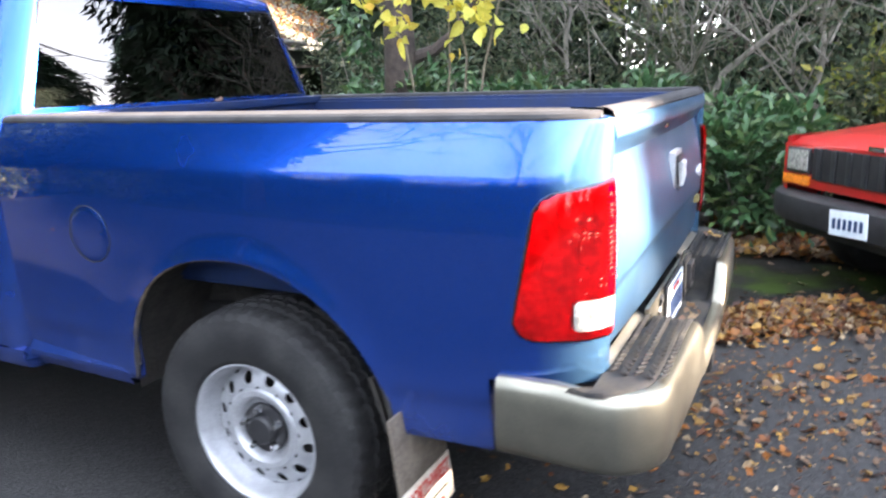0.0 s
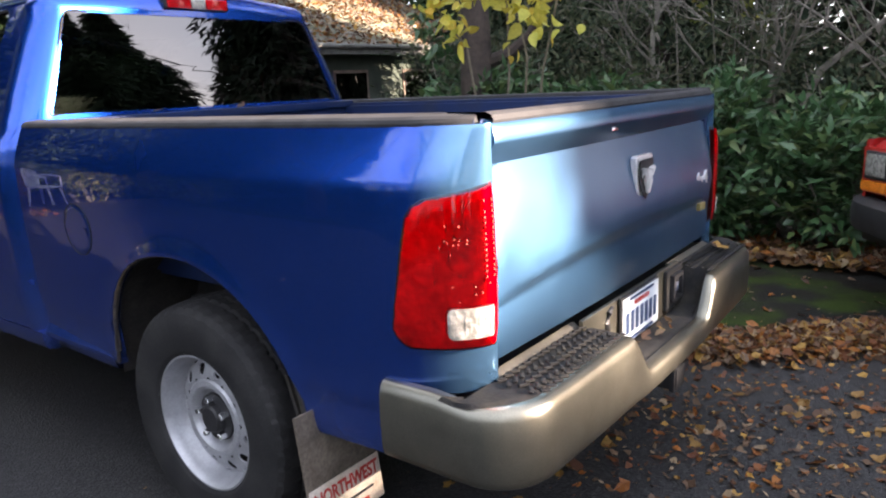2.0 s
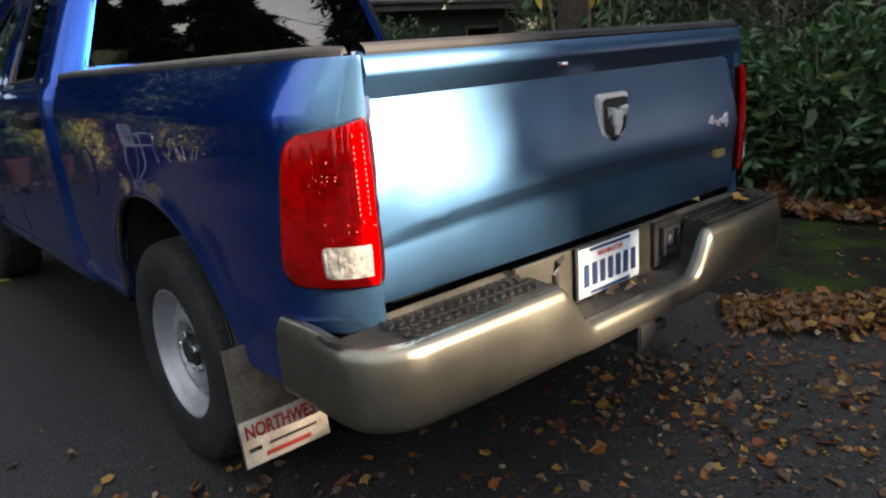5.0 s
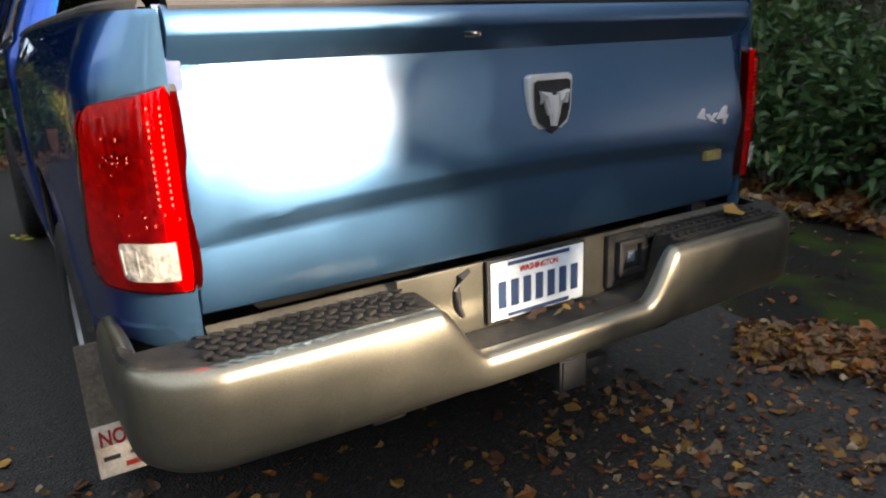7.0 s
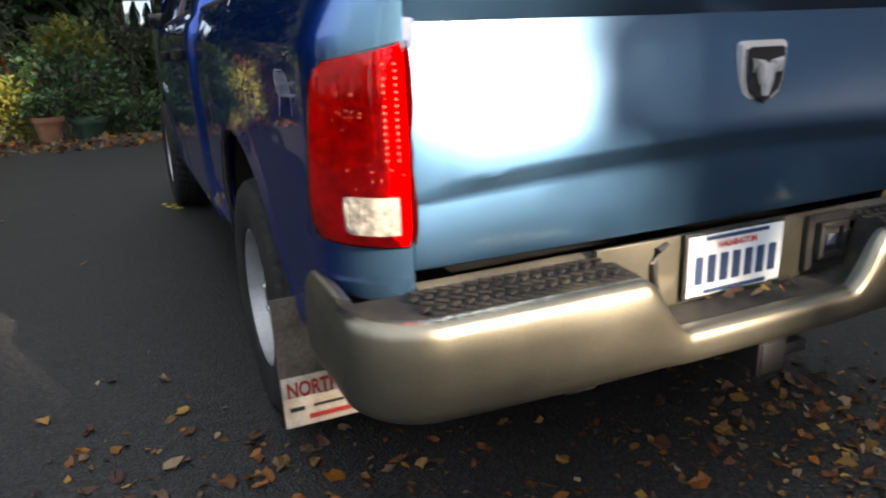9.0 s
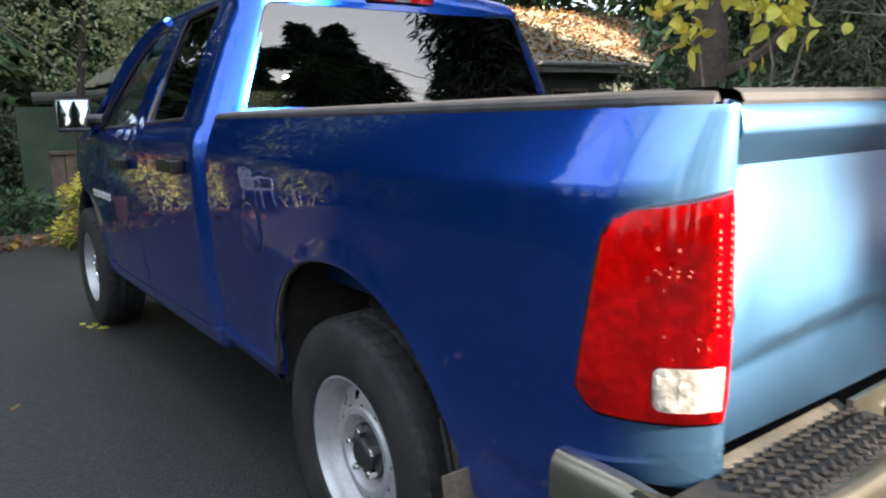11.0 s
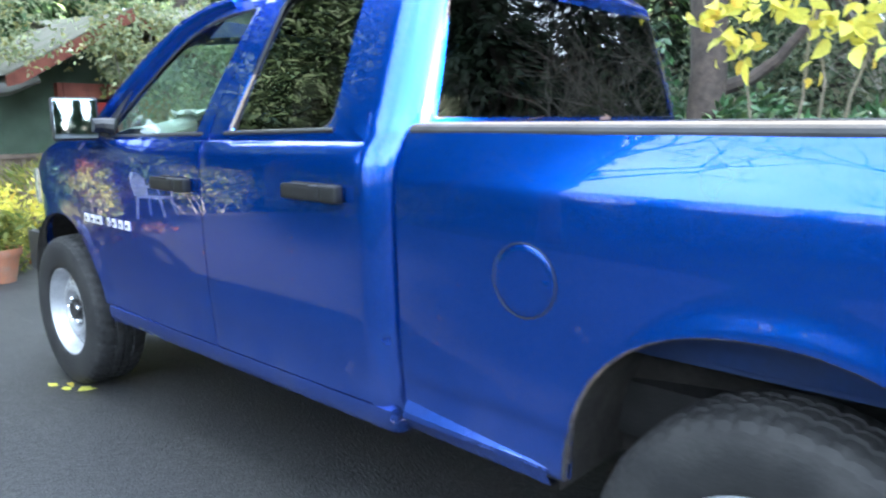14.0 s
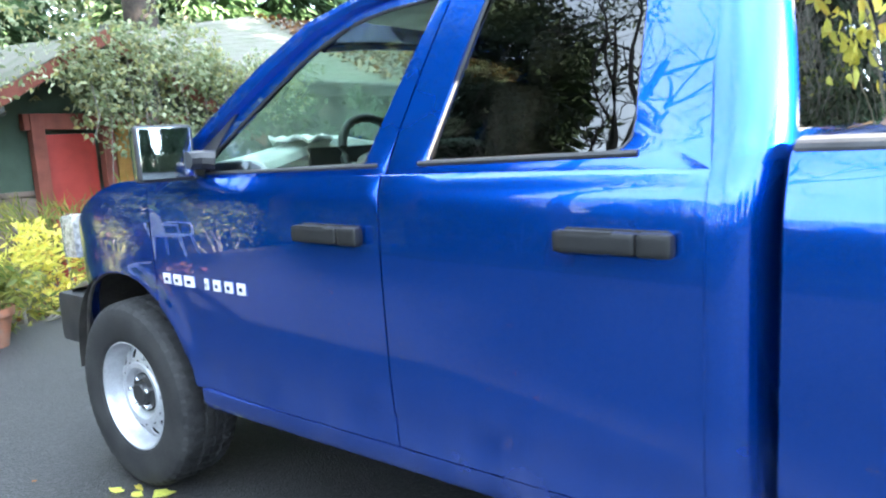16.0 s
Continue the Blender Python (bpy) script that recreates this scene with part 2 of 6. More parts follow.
def thicken(bm, way, depth=0.03, bevel=0.0):
    """Returns at the rim of a sheet, so that its edge has depth."""
    rim = [e for e in bm.edges if len(e.link_faces) == 1]
    g = bmesh.ops.extrude_edge_only(bm, edges=rim)
    for v in (q for q in g["geom"] if isinstance(q, bmesh.types.BMVert)):
        v.co += Vector(way(v.co) if callable(way) else way) * depth
    if bevel:
        bmesh.ops.bevel(bm, geom=[e for e in rim if e.is_valid], offset=bevel, segments=2, profile=0.6, affect="EDGES", clamp_overlap=True)
    bmesh.ops.recalc_face_normals(bm, faces=bm.faces[:])
    return bm


def mirror(bm):
    bm2 = bm.copy()
    bmesh.ops.scale(bm2, vec=(-1, 1, 1), verts=bm2.verts[:])
    bmesh.ops.reverse_faces(bm2, faces=bm2.faces[:])
    return bm2


def box(centre, size, bevel=0.0, rot=None, bm=None, seg=2):
    own = bmesh.new()
    bmesh.ops.create_cube(own, size=1.0)
    bmesh.ops.scale(own, vec=size, verts=own.verts[:])
    if bevel:
        bmesh.ops.bevel(own, geom=own.edges[:], offset=bevel, segments=seg, profile=0.7, affect="EDGES", clamp_overlap=True)
    m = Matrix.Translation(centre) @ (rot or Matrix.Identity(4))
    bmesh.ops.transform(own, matrix=m, verts=own.verts[:])
    if bm is None:
        return own
    me = bpy.data.meshes.new("t")
    own.to_mesh(me)
    own.free()
    bm.from_mesh(me)
    bpy.data.meshes.remove(me)
    return bm


def lathe(profile, segs=48, axis="X", bm=None):
    """Profile of (along, radius) turned about an axis."""
    rows = []
    for a, r in profile:
        row = []
        for i in range(segs):
            t = 2 * math.pi * i / segs
            c, s = r * math.cos(t), r * math.sin(t)
            row.append({"X": (a, c, s), "Y": (c, a, s), "Z": (c, s, a)}[axis])
        rows.append(row)
    bm = grid(rows, closed=True, bm=bm)
    bmesh.ops.remove_doubles(bm, verts=bm.verts[:], dist=1e-5)
    bmesh.ops.recalc_face_normals(bm, faces=bm.faces[:])
    return bm


def tube(points, radii, segs=8, bm=None):
    """A round bar along points with a radius at each."""
    pts = [Vector(p) for p in points]
    if not hasattr(radii, "__len__"):
        radii = [radii] * len(pts)
    rows = []
    ref = Vector((0.13, 0.21, 0.97))
    for i, p in enumerate(pts):
        d = (pts[min(i + 1, len(pts) - 1)] - pts[max(i - 1, 0)]).normalized()
        u = d.cross(ref if abs(d.dot(ref)) < 0.95 else Vector((1, 0, 0))).normalized()
        v = d.cross(u)
        rows.append([p + (u * math.cos(2 * math.pi * k / segs) + v * math.sin(2 * math.pi * k / segs)) * radii[i] for k in range(segs)])
    n0 = 0 if bm is None else len(bm.verts)
    bm = grid(rows, closed=True, bm=bm)
    bm.verts.ensure_lookup_table()
    for s in (n0, n0 + (len(pts) - 1) * segs):
        try:
            bm.faces.new([bm.verts[s + k] for k in range(segs)])
        except ValueError:
            pass
    return bm


def smooth_interp(zs, xs, z, w=0.025):
    return sum(float(np.interp(z + d, zs, xs)) for d in (-w, -w * 0.66, -w * 0.33, 0, w * 0.33, w * 0.66, w)) / 7


def words(text, size, m, mat, parent, name="lettering", depth=0.002, width=None):
    cu = bpy.data.curves.new("t", "FONT")
    cu.offset = size * 0.025
    cu.body, cu.size, cu.extrude, cu.align_x, cu.align_y = text, size, depth, "CENTER", "CENTER"
    ob = bpy.data.objects.new("t", cu)
    me = bpy.data.meshes.new_from_object(ob)
    bpy.data.objects.remove(ob)
    if width:
        xs = [v.co.x for v in me.vertices]
        k = width / (max(xs) - min(xs))
        me.transform(Matrix.Diagonal((k, 1, 1, 1)))
    me.transform(m)
    me.materials.clear()
    me.materials.append(mat)
    o = new(name, me)
    o.parent = parent
    return o


def ring_panel(outer, inner, xf, n=64):
    """A door frame: the sheet between two outlines (y, z), laid on the side."""
    def resample(poly):
        p = [Vector(q) for q in poly]
        p.append(p[0])
        d = [0]
        for a, b in zip(p, p[1:]):
            d.append(d[-1] + (b - a).length)
        return p, d
    ci = sum((Vector(q) for q in inner), Vector((0, 0))) / len(inner)
    def at_angle(poly, t):
        r = Vector((math.cos(t), math.sin(t)))
        best = None
        for a, b in zip(poly, poly[1:] + poly[:1]):
            a, b = Vector(a) - ci, Vector(b) - ci
            e = b - a
            den = r.x * e.y - r.y * e.x
            if abs(den) < 1e-9:
                continue
            k = (a.x * e.y - a.y * e.x) / den
            s = (a.x * r.y - a.y * r.x) / den
            if k > 0 and -1e-6 <= s <= 1 + 1e-6:
                best = k if best is None else max(best, k)
        return ci + r * best
    angles = sorted({round(math.atan2(q[1] - ci.y, q[0] - ci.x), 4) for q in list(outer) + list(inner)} | {round(-math.pi + 2 * math.pi * i / n, 4) for i in range(n)})
    rows = []
    for f in (0, 0.5, 1):
        row = []
        for t in angles:
            a, b = at_angle(list(outer), t), at_angle(list(inner), t)
            q = a.lerp(b, f)
            row.append((-xf(q.x, q.y), q.x, q.y))
        rows.append(row)
    return grid(rows, closed=True)


def outline_sheet(poly, xf, n=64):
    """A filled sheet inside an outline (y, z), laid on the side."""
    c = sum((Vector(q) for q in poly), Vector((0, 0))) / len(poly)
    small = [tuple(c + (Vector(q) - c) * 0.02) for q in poly]
    bm = ring_panel(poly, small, xf, n)
    rim = sorted((v for v in bm.verts), key=lambda v: (Vector((v.co.y, v.co.z)) - c).length)
    return bm


def rounded(poly, r, n=5):
    """Rounds the corners of an outline."""
    out = []
    k = len(poly)
    for i in range(k):
        a, b, c = Vector(poly[i - 1]), Vector(poly[i]), Vector(poly[(i + 1) % k])
        rr = r[i] if hasattr(r, "__len__") else r
        p, q = b + (a - b).normalized() * rr, b + (c - b).normalized() * rr
        for j in range(n + 1):
            t = j / n
            out.append(tuple(p * (1 - t) ** 2 + b * 2 * t * (1 - t) + q * t * t))
    return out


# ---- the pickup truck ----
SIDE_Z = (0.40, 0.46, 0.52, 0.625, 0.645, 0.75, 1.50)
SIDE_X = (0.000, 0.035, 0.055, 0.060, 0.068, 0.0725, 0.0725)


def side_x(z, shoulder, lean):
    """Half width of the body: gently barrelled, with a sharp shoulder above which it leans in."""
    d = (z - shoulder) / 0.005
    over = 0.005 * (math.log1p(math.exp(d)) if d < 30 else d)
    return 0.9195 + smooth_interp(SIDE_Z, SIDE_X, z, 0.010) - 0.0123 * (1 - math.exp(-(z - 1.09) ** 2 / 0.08)) - lean * over - 0.9 * max(0, z - shoulder - 0.03) ** 2


RADIUS = 0.40
WHEELBASE = 3.569
REAR_ARCH = (0.05, 0.50, 0.470, 0.458)
FRONT_ARCH = (3.56, 0.48, 0.46, 0.437)


def arch_z(y, arch, sill):
    cy, cz, ry, rz = arch
    e = 2.4 if y > cy else 1.95
    u = abs(y - cy) / (ry if y > cy else ry * (1.07 if arch is REAR_ARCH else 0.95))
    return sill if u >= 1 else max(sill, cz + rz * (1 - u ** e) ** (1 / e))


def flare(y, z):
    out = 0.0
    for cy, cz, ry, rz in (REAR_ARCH, FRONT_ARCH):
        d = math.hypot((y - cy) / ry, (z - cz) / rz) - 1
        if z > cz - 0.2:
            out += 0.010 * math.exp(-max(d, 0) ** 2 / 0.012)
    return out


def body_x(y, z):
    x = side_x(z, 1.215, 0.265) + flare(y, z) - (y - 0.1) ** 2 / 44
    if y > 3.7:
        x -= 0.20 * ((y - 3.7) / 0.85) ** 2.0
    return x


def nose_in(y):
    return max(0, y - 2.2) ** 2 / 50


def cabin_x(y, z):
    """Half width of the cab above the belt, which leans in towards the roof."""
    return 0.946 - nose_in(y) - 0.09 * (z - 1.30) - 0.37 * max(0, z - 1.33) ** 1.15 * (1 + 0.25 * max(0, z - 1.7))


def door_x(y, z):
    low = side_x(z, 1.252, 0.27) - 0.003 + flare(y, z) - nose_in(y)
    return low if z < 1.31 else min(low, cabin_x(y, z) + 0.004)


def side_panel(ys, low, high, xf, levels=14, split=1.0, plan=None):
    """Columns along the side, from the lower edge up to the upper one; above the split height the rows run level."""
    rows = []
    for k, y in enumerate(ys):
        lo, hi = low(y), high(y)
        mid = max(split, lo + 0.015)
        zs = [lo + (mid - lo) * (i / levels) for i in range(levels)] + [mid + (hi - mid) * i / levels for i in range(levels + 1)]
        turned, yy = (0.0, y) if plan is None else plan(y)
        rows.append([(-(xf(yy, z) - (xf(yy, z) - GATE_HALF) * turned), yy, z) for z in zs])
    return grid(rows)


def dense(a, b, n):
    return [a + (b - a) * i / n for i in range(n + 1)]


def arch_columns(arch, n=22):
    cy, ry = arch[0], arch[2]
    return [cy + ry * (1.07 if i < n / 2 else 1) * math.sin(math.pi * (i / n - 0.5)) * 0.9999 for i in range(n + 1)]


truck = empty("pickup_truck", None, "metallic blue four-door pickup truck with an empty open bed", "pickup truck")

# bed sides, which wrap round the rear corners to the tailgate
CORNER_Y, CORNER_A, CORNER_B, GATE_HALF = -0.775, 0.168, 0.235, 0.828


def bed_plan(s):
    if s >= CORNER_Y:
        return 0.0, s
    t = min(1.0, (CORNER_Y - s) / 0.30) * math.radians(86)
    return (1 - math.cos(t)) / (1 - math.cos(math.radians(86))), CORNER_Y - CORNER_B * math.sin(t)


def bed_low(s):
    if s < -0.74:
        return 0.712
    return arch_z(s, REAR_ARCH, 0.505)


ys = sorted(set([1.085, 1.07] + dense(0.56, 1.05, 8) + arch_columns(REAR_ARCH) + [REAR_ARCH[0] + REAR_ARCH[2] + 0.002, REAR_ARCH[0] - REAR_ARCH[2] * 1.07 - 0.002]
            + dense(-0.72, -0.50, 5) + [-0.739, -0.741] + dense(CORNER_Y - 0.30, CORNER_Y, 16)), reverse=True)
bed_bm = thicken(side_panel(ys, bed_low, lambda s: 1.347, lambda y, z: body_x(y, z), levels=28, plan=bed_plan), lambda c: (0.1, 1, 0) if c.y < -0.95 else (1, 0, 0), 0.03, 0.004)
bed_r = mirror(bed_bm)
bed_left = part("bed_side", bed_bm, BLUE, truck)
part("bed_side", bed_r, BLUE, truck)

# grimy folded lips of the rear wheel arches
GRIME = material("dried_road_grime", (0.13, 0.10, 0.07), 0.9, vary=0.5, scale=16, bump=0.6, fine=60, tint=(0.03, 0.03, 0.04))
for sgn in (-1, 1):
    lip = [(sgn * (body_x(y, arch_z(y, REAR_ARCH, 0.505)) - 0.010), y, arch_z(y, REAR_ARCH, 0.505) + 0.002) for y in arch_columns(REAR_ARCH, 44)[1:-1]]
    part("arch_lip", tube(lip, 0.0075, 6), GRIME, truck, "wheel arch lip caked with dried grime")

# plastic rail caps along the top of the bed sides
for sgn in (-1, 1):
    top_x = body_x(0.1, 1.345)
    sec = [(top_x - 0.010, 1.344), (top_x + 0.001, 1.345), (top_x + 0.002, 1.352), (top_x - 0.003, 1.361), (top_x - 0.014, 1.3675), (0.89, 1.371), (0.855, 1.374), (0.838, 1.368), (0.833, 1.335)]
    def cap_x(x, y):
        k = min(1, max(0, (CORNER_Y - y) / CORNER_B))
        return max(0.83, x - ((y - 0.1) ** 2 / 44 if x > 0.88 else 0) - ((x - 0.835) * (1 - math.sqrt(1 - k * k)) if x > 0.88 else 0))
    rows = [[(sgn * cap_x(x, y), y, z) for x, z in sec] for y in (1.080, 1.06, 0.5, 0.0, -0.5, -0.78, -0.86, -0.91, -0.95, -0.975, -0.985)]
    bm = grid(rows, flip=sgn > 0)
    bm.verts.ensure_lookup_table()
    for k in (0, len(rows) - 1):
        bm.faces.new([bm.verts[k * len(sec) + q] for q in range(len(sec))])
    part("rail_cap", bm, CAPGREY, truck, "grey plastic bed rail cap", angle=0.35)

# bed inside: liner walls, floor with ribs, front wall
for sgn in (-1, 1):
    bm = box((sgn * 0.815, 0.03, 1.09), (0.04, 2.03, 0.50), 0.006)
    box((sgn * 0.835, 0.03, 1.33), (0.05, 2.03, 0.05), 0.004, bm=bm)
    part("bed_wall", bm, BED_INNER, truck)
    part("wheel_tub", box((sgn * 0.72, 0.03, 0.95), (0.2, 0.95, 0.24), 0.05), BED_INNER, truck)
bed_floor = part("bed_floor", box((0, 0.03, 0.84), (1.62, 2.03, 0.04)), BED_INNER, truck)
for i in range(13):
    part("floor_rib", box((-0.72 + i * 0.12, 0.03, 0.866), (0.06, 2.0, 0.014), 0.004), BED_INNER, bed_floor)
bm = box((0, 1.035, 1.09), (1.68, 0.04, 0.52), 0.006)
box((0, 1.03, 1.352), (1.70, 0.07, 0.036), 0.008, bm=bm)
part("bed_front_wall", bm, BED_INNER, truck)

# tailgate: folded upper lip, undercut band, crease across the lower third
GATE_Z = (0.765, 0.772, 0.79, 0.86, 0.92, 0.936, 0.948, 0.975, 0.988, 1.03, 1.10, 1.17, 1.202, 1.225, 1.243, 1.248, 1.273, 1.2985, 1.302, 1.308, 1.318, 1.330, 1.340, 1.348, 1.354)
GATE_Y = (0.980, 0.993, 0.998, 1.001, 1.0015, 1.001, 1.004, 1.0195, 1.0215, 1.0150, 1.0035, 0.9895, 0.9845, 0.981, 0.9785, 0.978, 0.9955, 1.0130, 1.0142, 1.0145, 1.0140, 1.0115, 1.007, 1.000, 0.988)
rows = []
for i in range(41):
    x = -0.821 + 1.642 * i / 40
    crown = 0.014 * (1 - (x / 0.821) ** 2)
    fade = min(1.0, max(0.0, (0.79 - abs(x)) / 0.10))
    sag = 0.036 * (x / 0.78) ** 2
    rows.append([(x, -(y + crown + (0 if z > 0.99 or z < 0.95 else (fade - 1) * (y - 1.007))), z - sag * math.exp(-((z - 0.972) / 0.07) ** 2)) for z, y in zip(GATE_Z, GATE_Y)])
tailgate = part("tailgate", thicken(grid(rows), (0, 1, 0), 0.05, 0.003), DUSTY_SUNLIT, truck, angle=0.42)
part("tailgate_inner", box((0, -0.965, 1.06), (1.60, 0.03, 0.56), 0.008), BLUE, tailgate)
sec = [(-1.000, 1.340), (-1.006, 1.352), (-1.000, 1.364), (-0.985, 1.372), (-0.95, 1.370), (-0.942, 1.340)]
part("gate_cap", grid([[(x, y - 0.012 * (1 - (x / 0.81) ** 2), z) for y, z in sec] for x in dense(-0.81, 0.81, 16)], flip=True), CAPGREY, tailgate, "grey plastic tailgate top cap")
bm = box((-0.02, -0.987, 1.262), (0.25, 0.02, 0.022), 0.008)
part("handle", bm, BLACK, tailgate, "dark tailgate handle")
part("handle_lock", box((-0.17, -1.018, 1.283), (0.045, 0.006, 0.012), 0.002), CHROME, tailgate)

# shield emblem on the tailgate
shield = [(-0.070, 1.178), (-0.058, 1.185), (0.058, 1.185), (0.070, 1.178), (0.067, 1.10), (0.056, 1.066), (0.0, 1.027), (-0.056, 1.066), (-0.067, 1.10)]


def plate_shape(outline, y0, depth, k=1.0, cx=0.0, cz=1.11):
    bm = bmesh.new()
    v0 = [bm.verts.new((cx + x * k, y0, cz + (z - cz) * k)) for x, z in outline]
    f = bm.faces.new(v0)
    g = bmesh.ops.extrude_face_region(bm, geom=[f])
    bmesh.ops.translate(bm, verts=[v for v in g["geom"] if isinstance(v, bmesh.types.BMVert)], vec=(0, -depth, 0))
    bmesh.ops.recalc_face_normals(bm, faces=bm.faces[:])
    bmesh.ops.bevel(bm, geom=[e for e in bm.edges if abs(e.verts[0].co.y - e.verts[1].co.y) < 1e-6], offset=0.002, segments=2, affect="EDGES")
    return bm


EMBX = 0.054
emblem = part("emblem", plate_shape(shield, -1.005, 0.020, 1.0, EMBX), BADGE, tailgate, "silver shield emblem")
part("emblem_field", plate_shape(shield, -1.030, 0.003, 0.82, EMBX), BLACK, emblem)
bm = bmesh.new()
for sgn in (-1, 1):
    tube([(EMBX + sgn * 0.010, -1.036, 1.09), (EMBX + sgn * 0.022, -1.037, 1.135), (EMBX + sgn * 0.037, -1.037, 1.140), (EMBX + sgn * 0.038, -1.036, 1.115)], [0.010, 0.014, 0.012, 0.006], bm=bm)
tube([(EMBX, -1.034, 1.135), (EMBX, -1.038, 1.10), (EMBX, -1.036, 1.062)], [0.016, 0.016, 0.009], bm=bm)
part("emblem_crest", bm, BADGE, emblem)

# small badges
turn = Matrix.Rotation(radians(90), 4, "X")
words("4x4", 0.070, Matrix.Translation((0.672, -1.017, 1.024)) @ turn, BADGE, tailgate, "badge_lettering", 0.003, 0.15)
part("sticker", box((0.690, -1.014, 0.912), (0.066, 0.016, 0.028), 0.001), material("gold_sticker", (0.24, 0.19, 0.07), 0.5, bump=0), tailgate, "small gold sticker")

# tail lamps on the corners
def tail_lamp(sgn):
    def lens(s0, s1, z0, z1, out, n=14, lift=0.0, slant=0.0, bow=0.0, swell=0.011):
        rows = []
        for i in range(n + 1):
            s = s0 + (s1 - s0) * i / n
            e = min(1, min(i, n - i) / 1.2)
            row = []
            for j in range(11):
                f = (0, 0.012, 0.05, 0.12, 0.25, 0.5, 0.75, 0.88, 0.95, 0.988, 1)[j] if bow else j / 10
                ez = min(1, min(j, 10 - j) / 1.0)
                zt = z1 + lift * (i / n)
                z = z0 + (zt - z0) * f
                d = min(bow, min(f, 1 - f) * (z1 - z0))
                cut = bow - math.sqrt(max(0, bow * bow - (bow - d) ** 2))
                s = s0 - slant * f - cut + (s1 - s0 + slant * f + cut * 1.15) * i / n
                inset, y = bed_plan(s)
                i2, y2 = bed_plan(s - 0.001)
                tx, ty = -(i2 - inset) * 0.16, (y2 - y)
                ln = math.hypot(tx, ty) or 1
                nx, ny = -ty / ln, tx / ln
                h = min(1, max(0, (z - 0.825) / 0.385))
                o = out * (0.15 + 0.85 * math.sqrt(max(0, e)) * math.sqrt(max(0, ez))) + swell * (1 - (2 * h - 1) ** 4)
                o *= 1 - 0.40 * max(0, ((CORNER_Y - s) / 0.30 - 0.5) / 0.5) ** 2
                row.append((-(body_x(y, 0.95) * 0.65 + body_x(y, z) * 0.35 - (body_x(y, 0.95) * 0.65 + body_x(y, z) * 0.35 - GATE_HALF) * inset + o * nx) * -sgn * -1, y + o * ny, z))
            rows.append(row)
        return outward(thicken(grid(rows), (sgn, 0.6, 0), 0.02), (-sgn, -1, 0))
    frame_ = part("tail_lamp", lens(CORNER_Y - 0.0202, CORNER_Y - 0.2975, 0.8242, 1.1900, 0.007, lift=0.028, slant=0.055, bow=0.053), BLACK, truck, "red tail lamp with a clear reversing lens")
    part("lamp_bowl", lens(CORNER_Y - 0.0225, CORNER_Y - 0.2955, 0.8265, 1.1875, 0.0095, lift=0.028, slant=0.055, bow=0.05), LAMP_BOWL, frame_)
    part("lamp_lens", lens(CORNER_Y - 0.022, CORNER_Y - 0.296, 0.826, 1.188, 0.018, lift=0.028, slant=0.055, bow=0.05), LAMP_RED, frame_)
    reverse = part("lamp_reverse_lens", lens(CORNER_Y - 0.142, CORNER_Y - 0.276, 0.856, 0.934, 0.0205, bow=0.016), LAMP_CLEAR, frame_, "clear reversing lens")
    for i in range(11):
        q = 0.155 + 0.0105 * i
        part("lens_rib", lens(CORNER_Y - q, CORNER_Y - q - 0.006, 0.864, 0.926, 0.0222 if i % 3 else 0.0232, 3), LAMP_CLEAR, reverse)
    # reflector wells, seen through the red lens
    for q, w, z, h in ((0.080, 0.055, 0.985, 0.055), (0.112, 0.050, 1.095, 0.070), (0.190, 0.055, 1.105, 0.075), (0.094, 0.012, 1.110, 0.050), (0.150, 0.085, 1.015, 0.075)):
        part("lamp_well", lens(CORNER_Y - q, CORNER_Y - q - w, z, z + h, 0.0145, 7, bow=0.024), LAMP_BOWL, frame_)
    # pale flecks on the lens: sun glints painted as small raised pieces, bright edge included
    for k in range(15):
        for q in (0.243, 0.268):
            part("lamp_glint", lens(CORNER_Y - q, CORNER_Y - q - 0.009, 1.000 + 0.0125 * k, 1.0065 + 0.0125 * k, 0.0192, 3), LAMP_GLINT, frame_)
    r1 = random.Random(5)
    for i in range(26):
        q, z = (r1.gauss(0.165, 0.022), r1.gauss(1.090, 0.014)) if i < 14 else (r1.gauss(0.215, 0.03), r1.gauss(0.985, 0.012))
        w, h = r1.uniform(0.003, 0.009), r1.uniform(0.003, 0.008)
        part("lamp_glint", lens(CORNER_Y - q, CORNER_Y - q - w, z, z + h, 0.0190, 3), LAMP_GLINT, frame_)


for sgn in (-1, 1):
    tail_lamp(sgn)

# rear bumper: pressed steel face, dipped in the middle for the number plate, step pads on top
def bump_plan(s):
    """s from -1 to 1 along the bumper; gives x and y of its outer face."""
    a = abs(s)
    if a < 0.66:
        x, y = a / 0.66 * 0.825, -1.178 + 0.014 * (a / 0.66) ** 2
    elif a < 0.83:
        t = (a - 0.66) / 0.17 * math.radians(84)
        x, y = 0.825 + 0.165 * math.sin(t), -1.164 + 0.155 * (1 - math.cos(t))
    else:
        f = (a - 0.83) / 0.17
        x, y = 0.9891 + 0.004 * f, -1.0252 + 0.257 * f
    return math.copysign(x, s), y


def ease(a, b, v):
    t = min(1, max(0, (v - a) / (b - a)))
    return t * t * (3 - 2 * t)


def bump_top(x, y):
    z = 0.590 + (0.722 - 0.590) * ease(0.255, 0.375, abs(x))
    return z + 0.012 * ease(-0.985, -0.955, y)


bump_s = sorted(set(dense(-1, 1, 60) + dense(-0.36, -0.18, 14) + dense(0.18, 0.36, 14) + dense(-0.84, -0.64, 16) + dense(0.64, 0.84, 16)))
rows = []
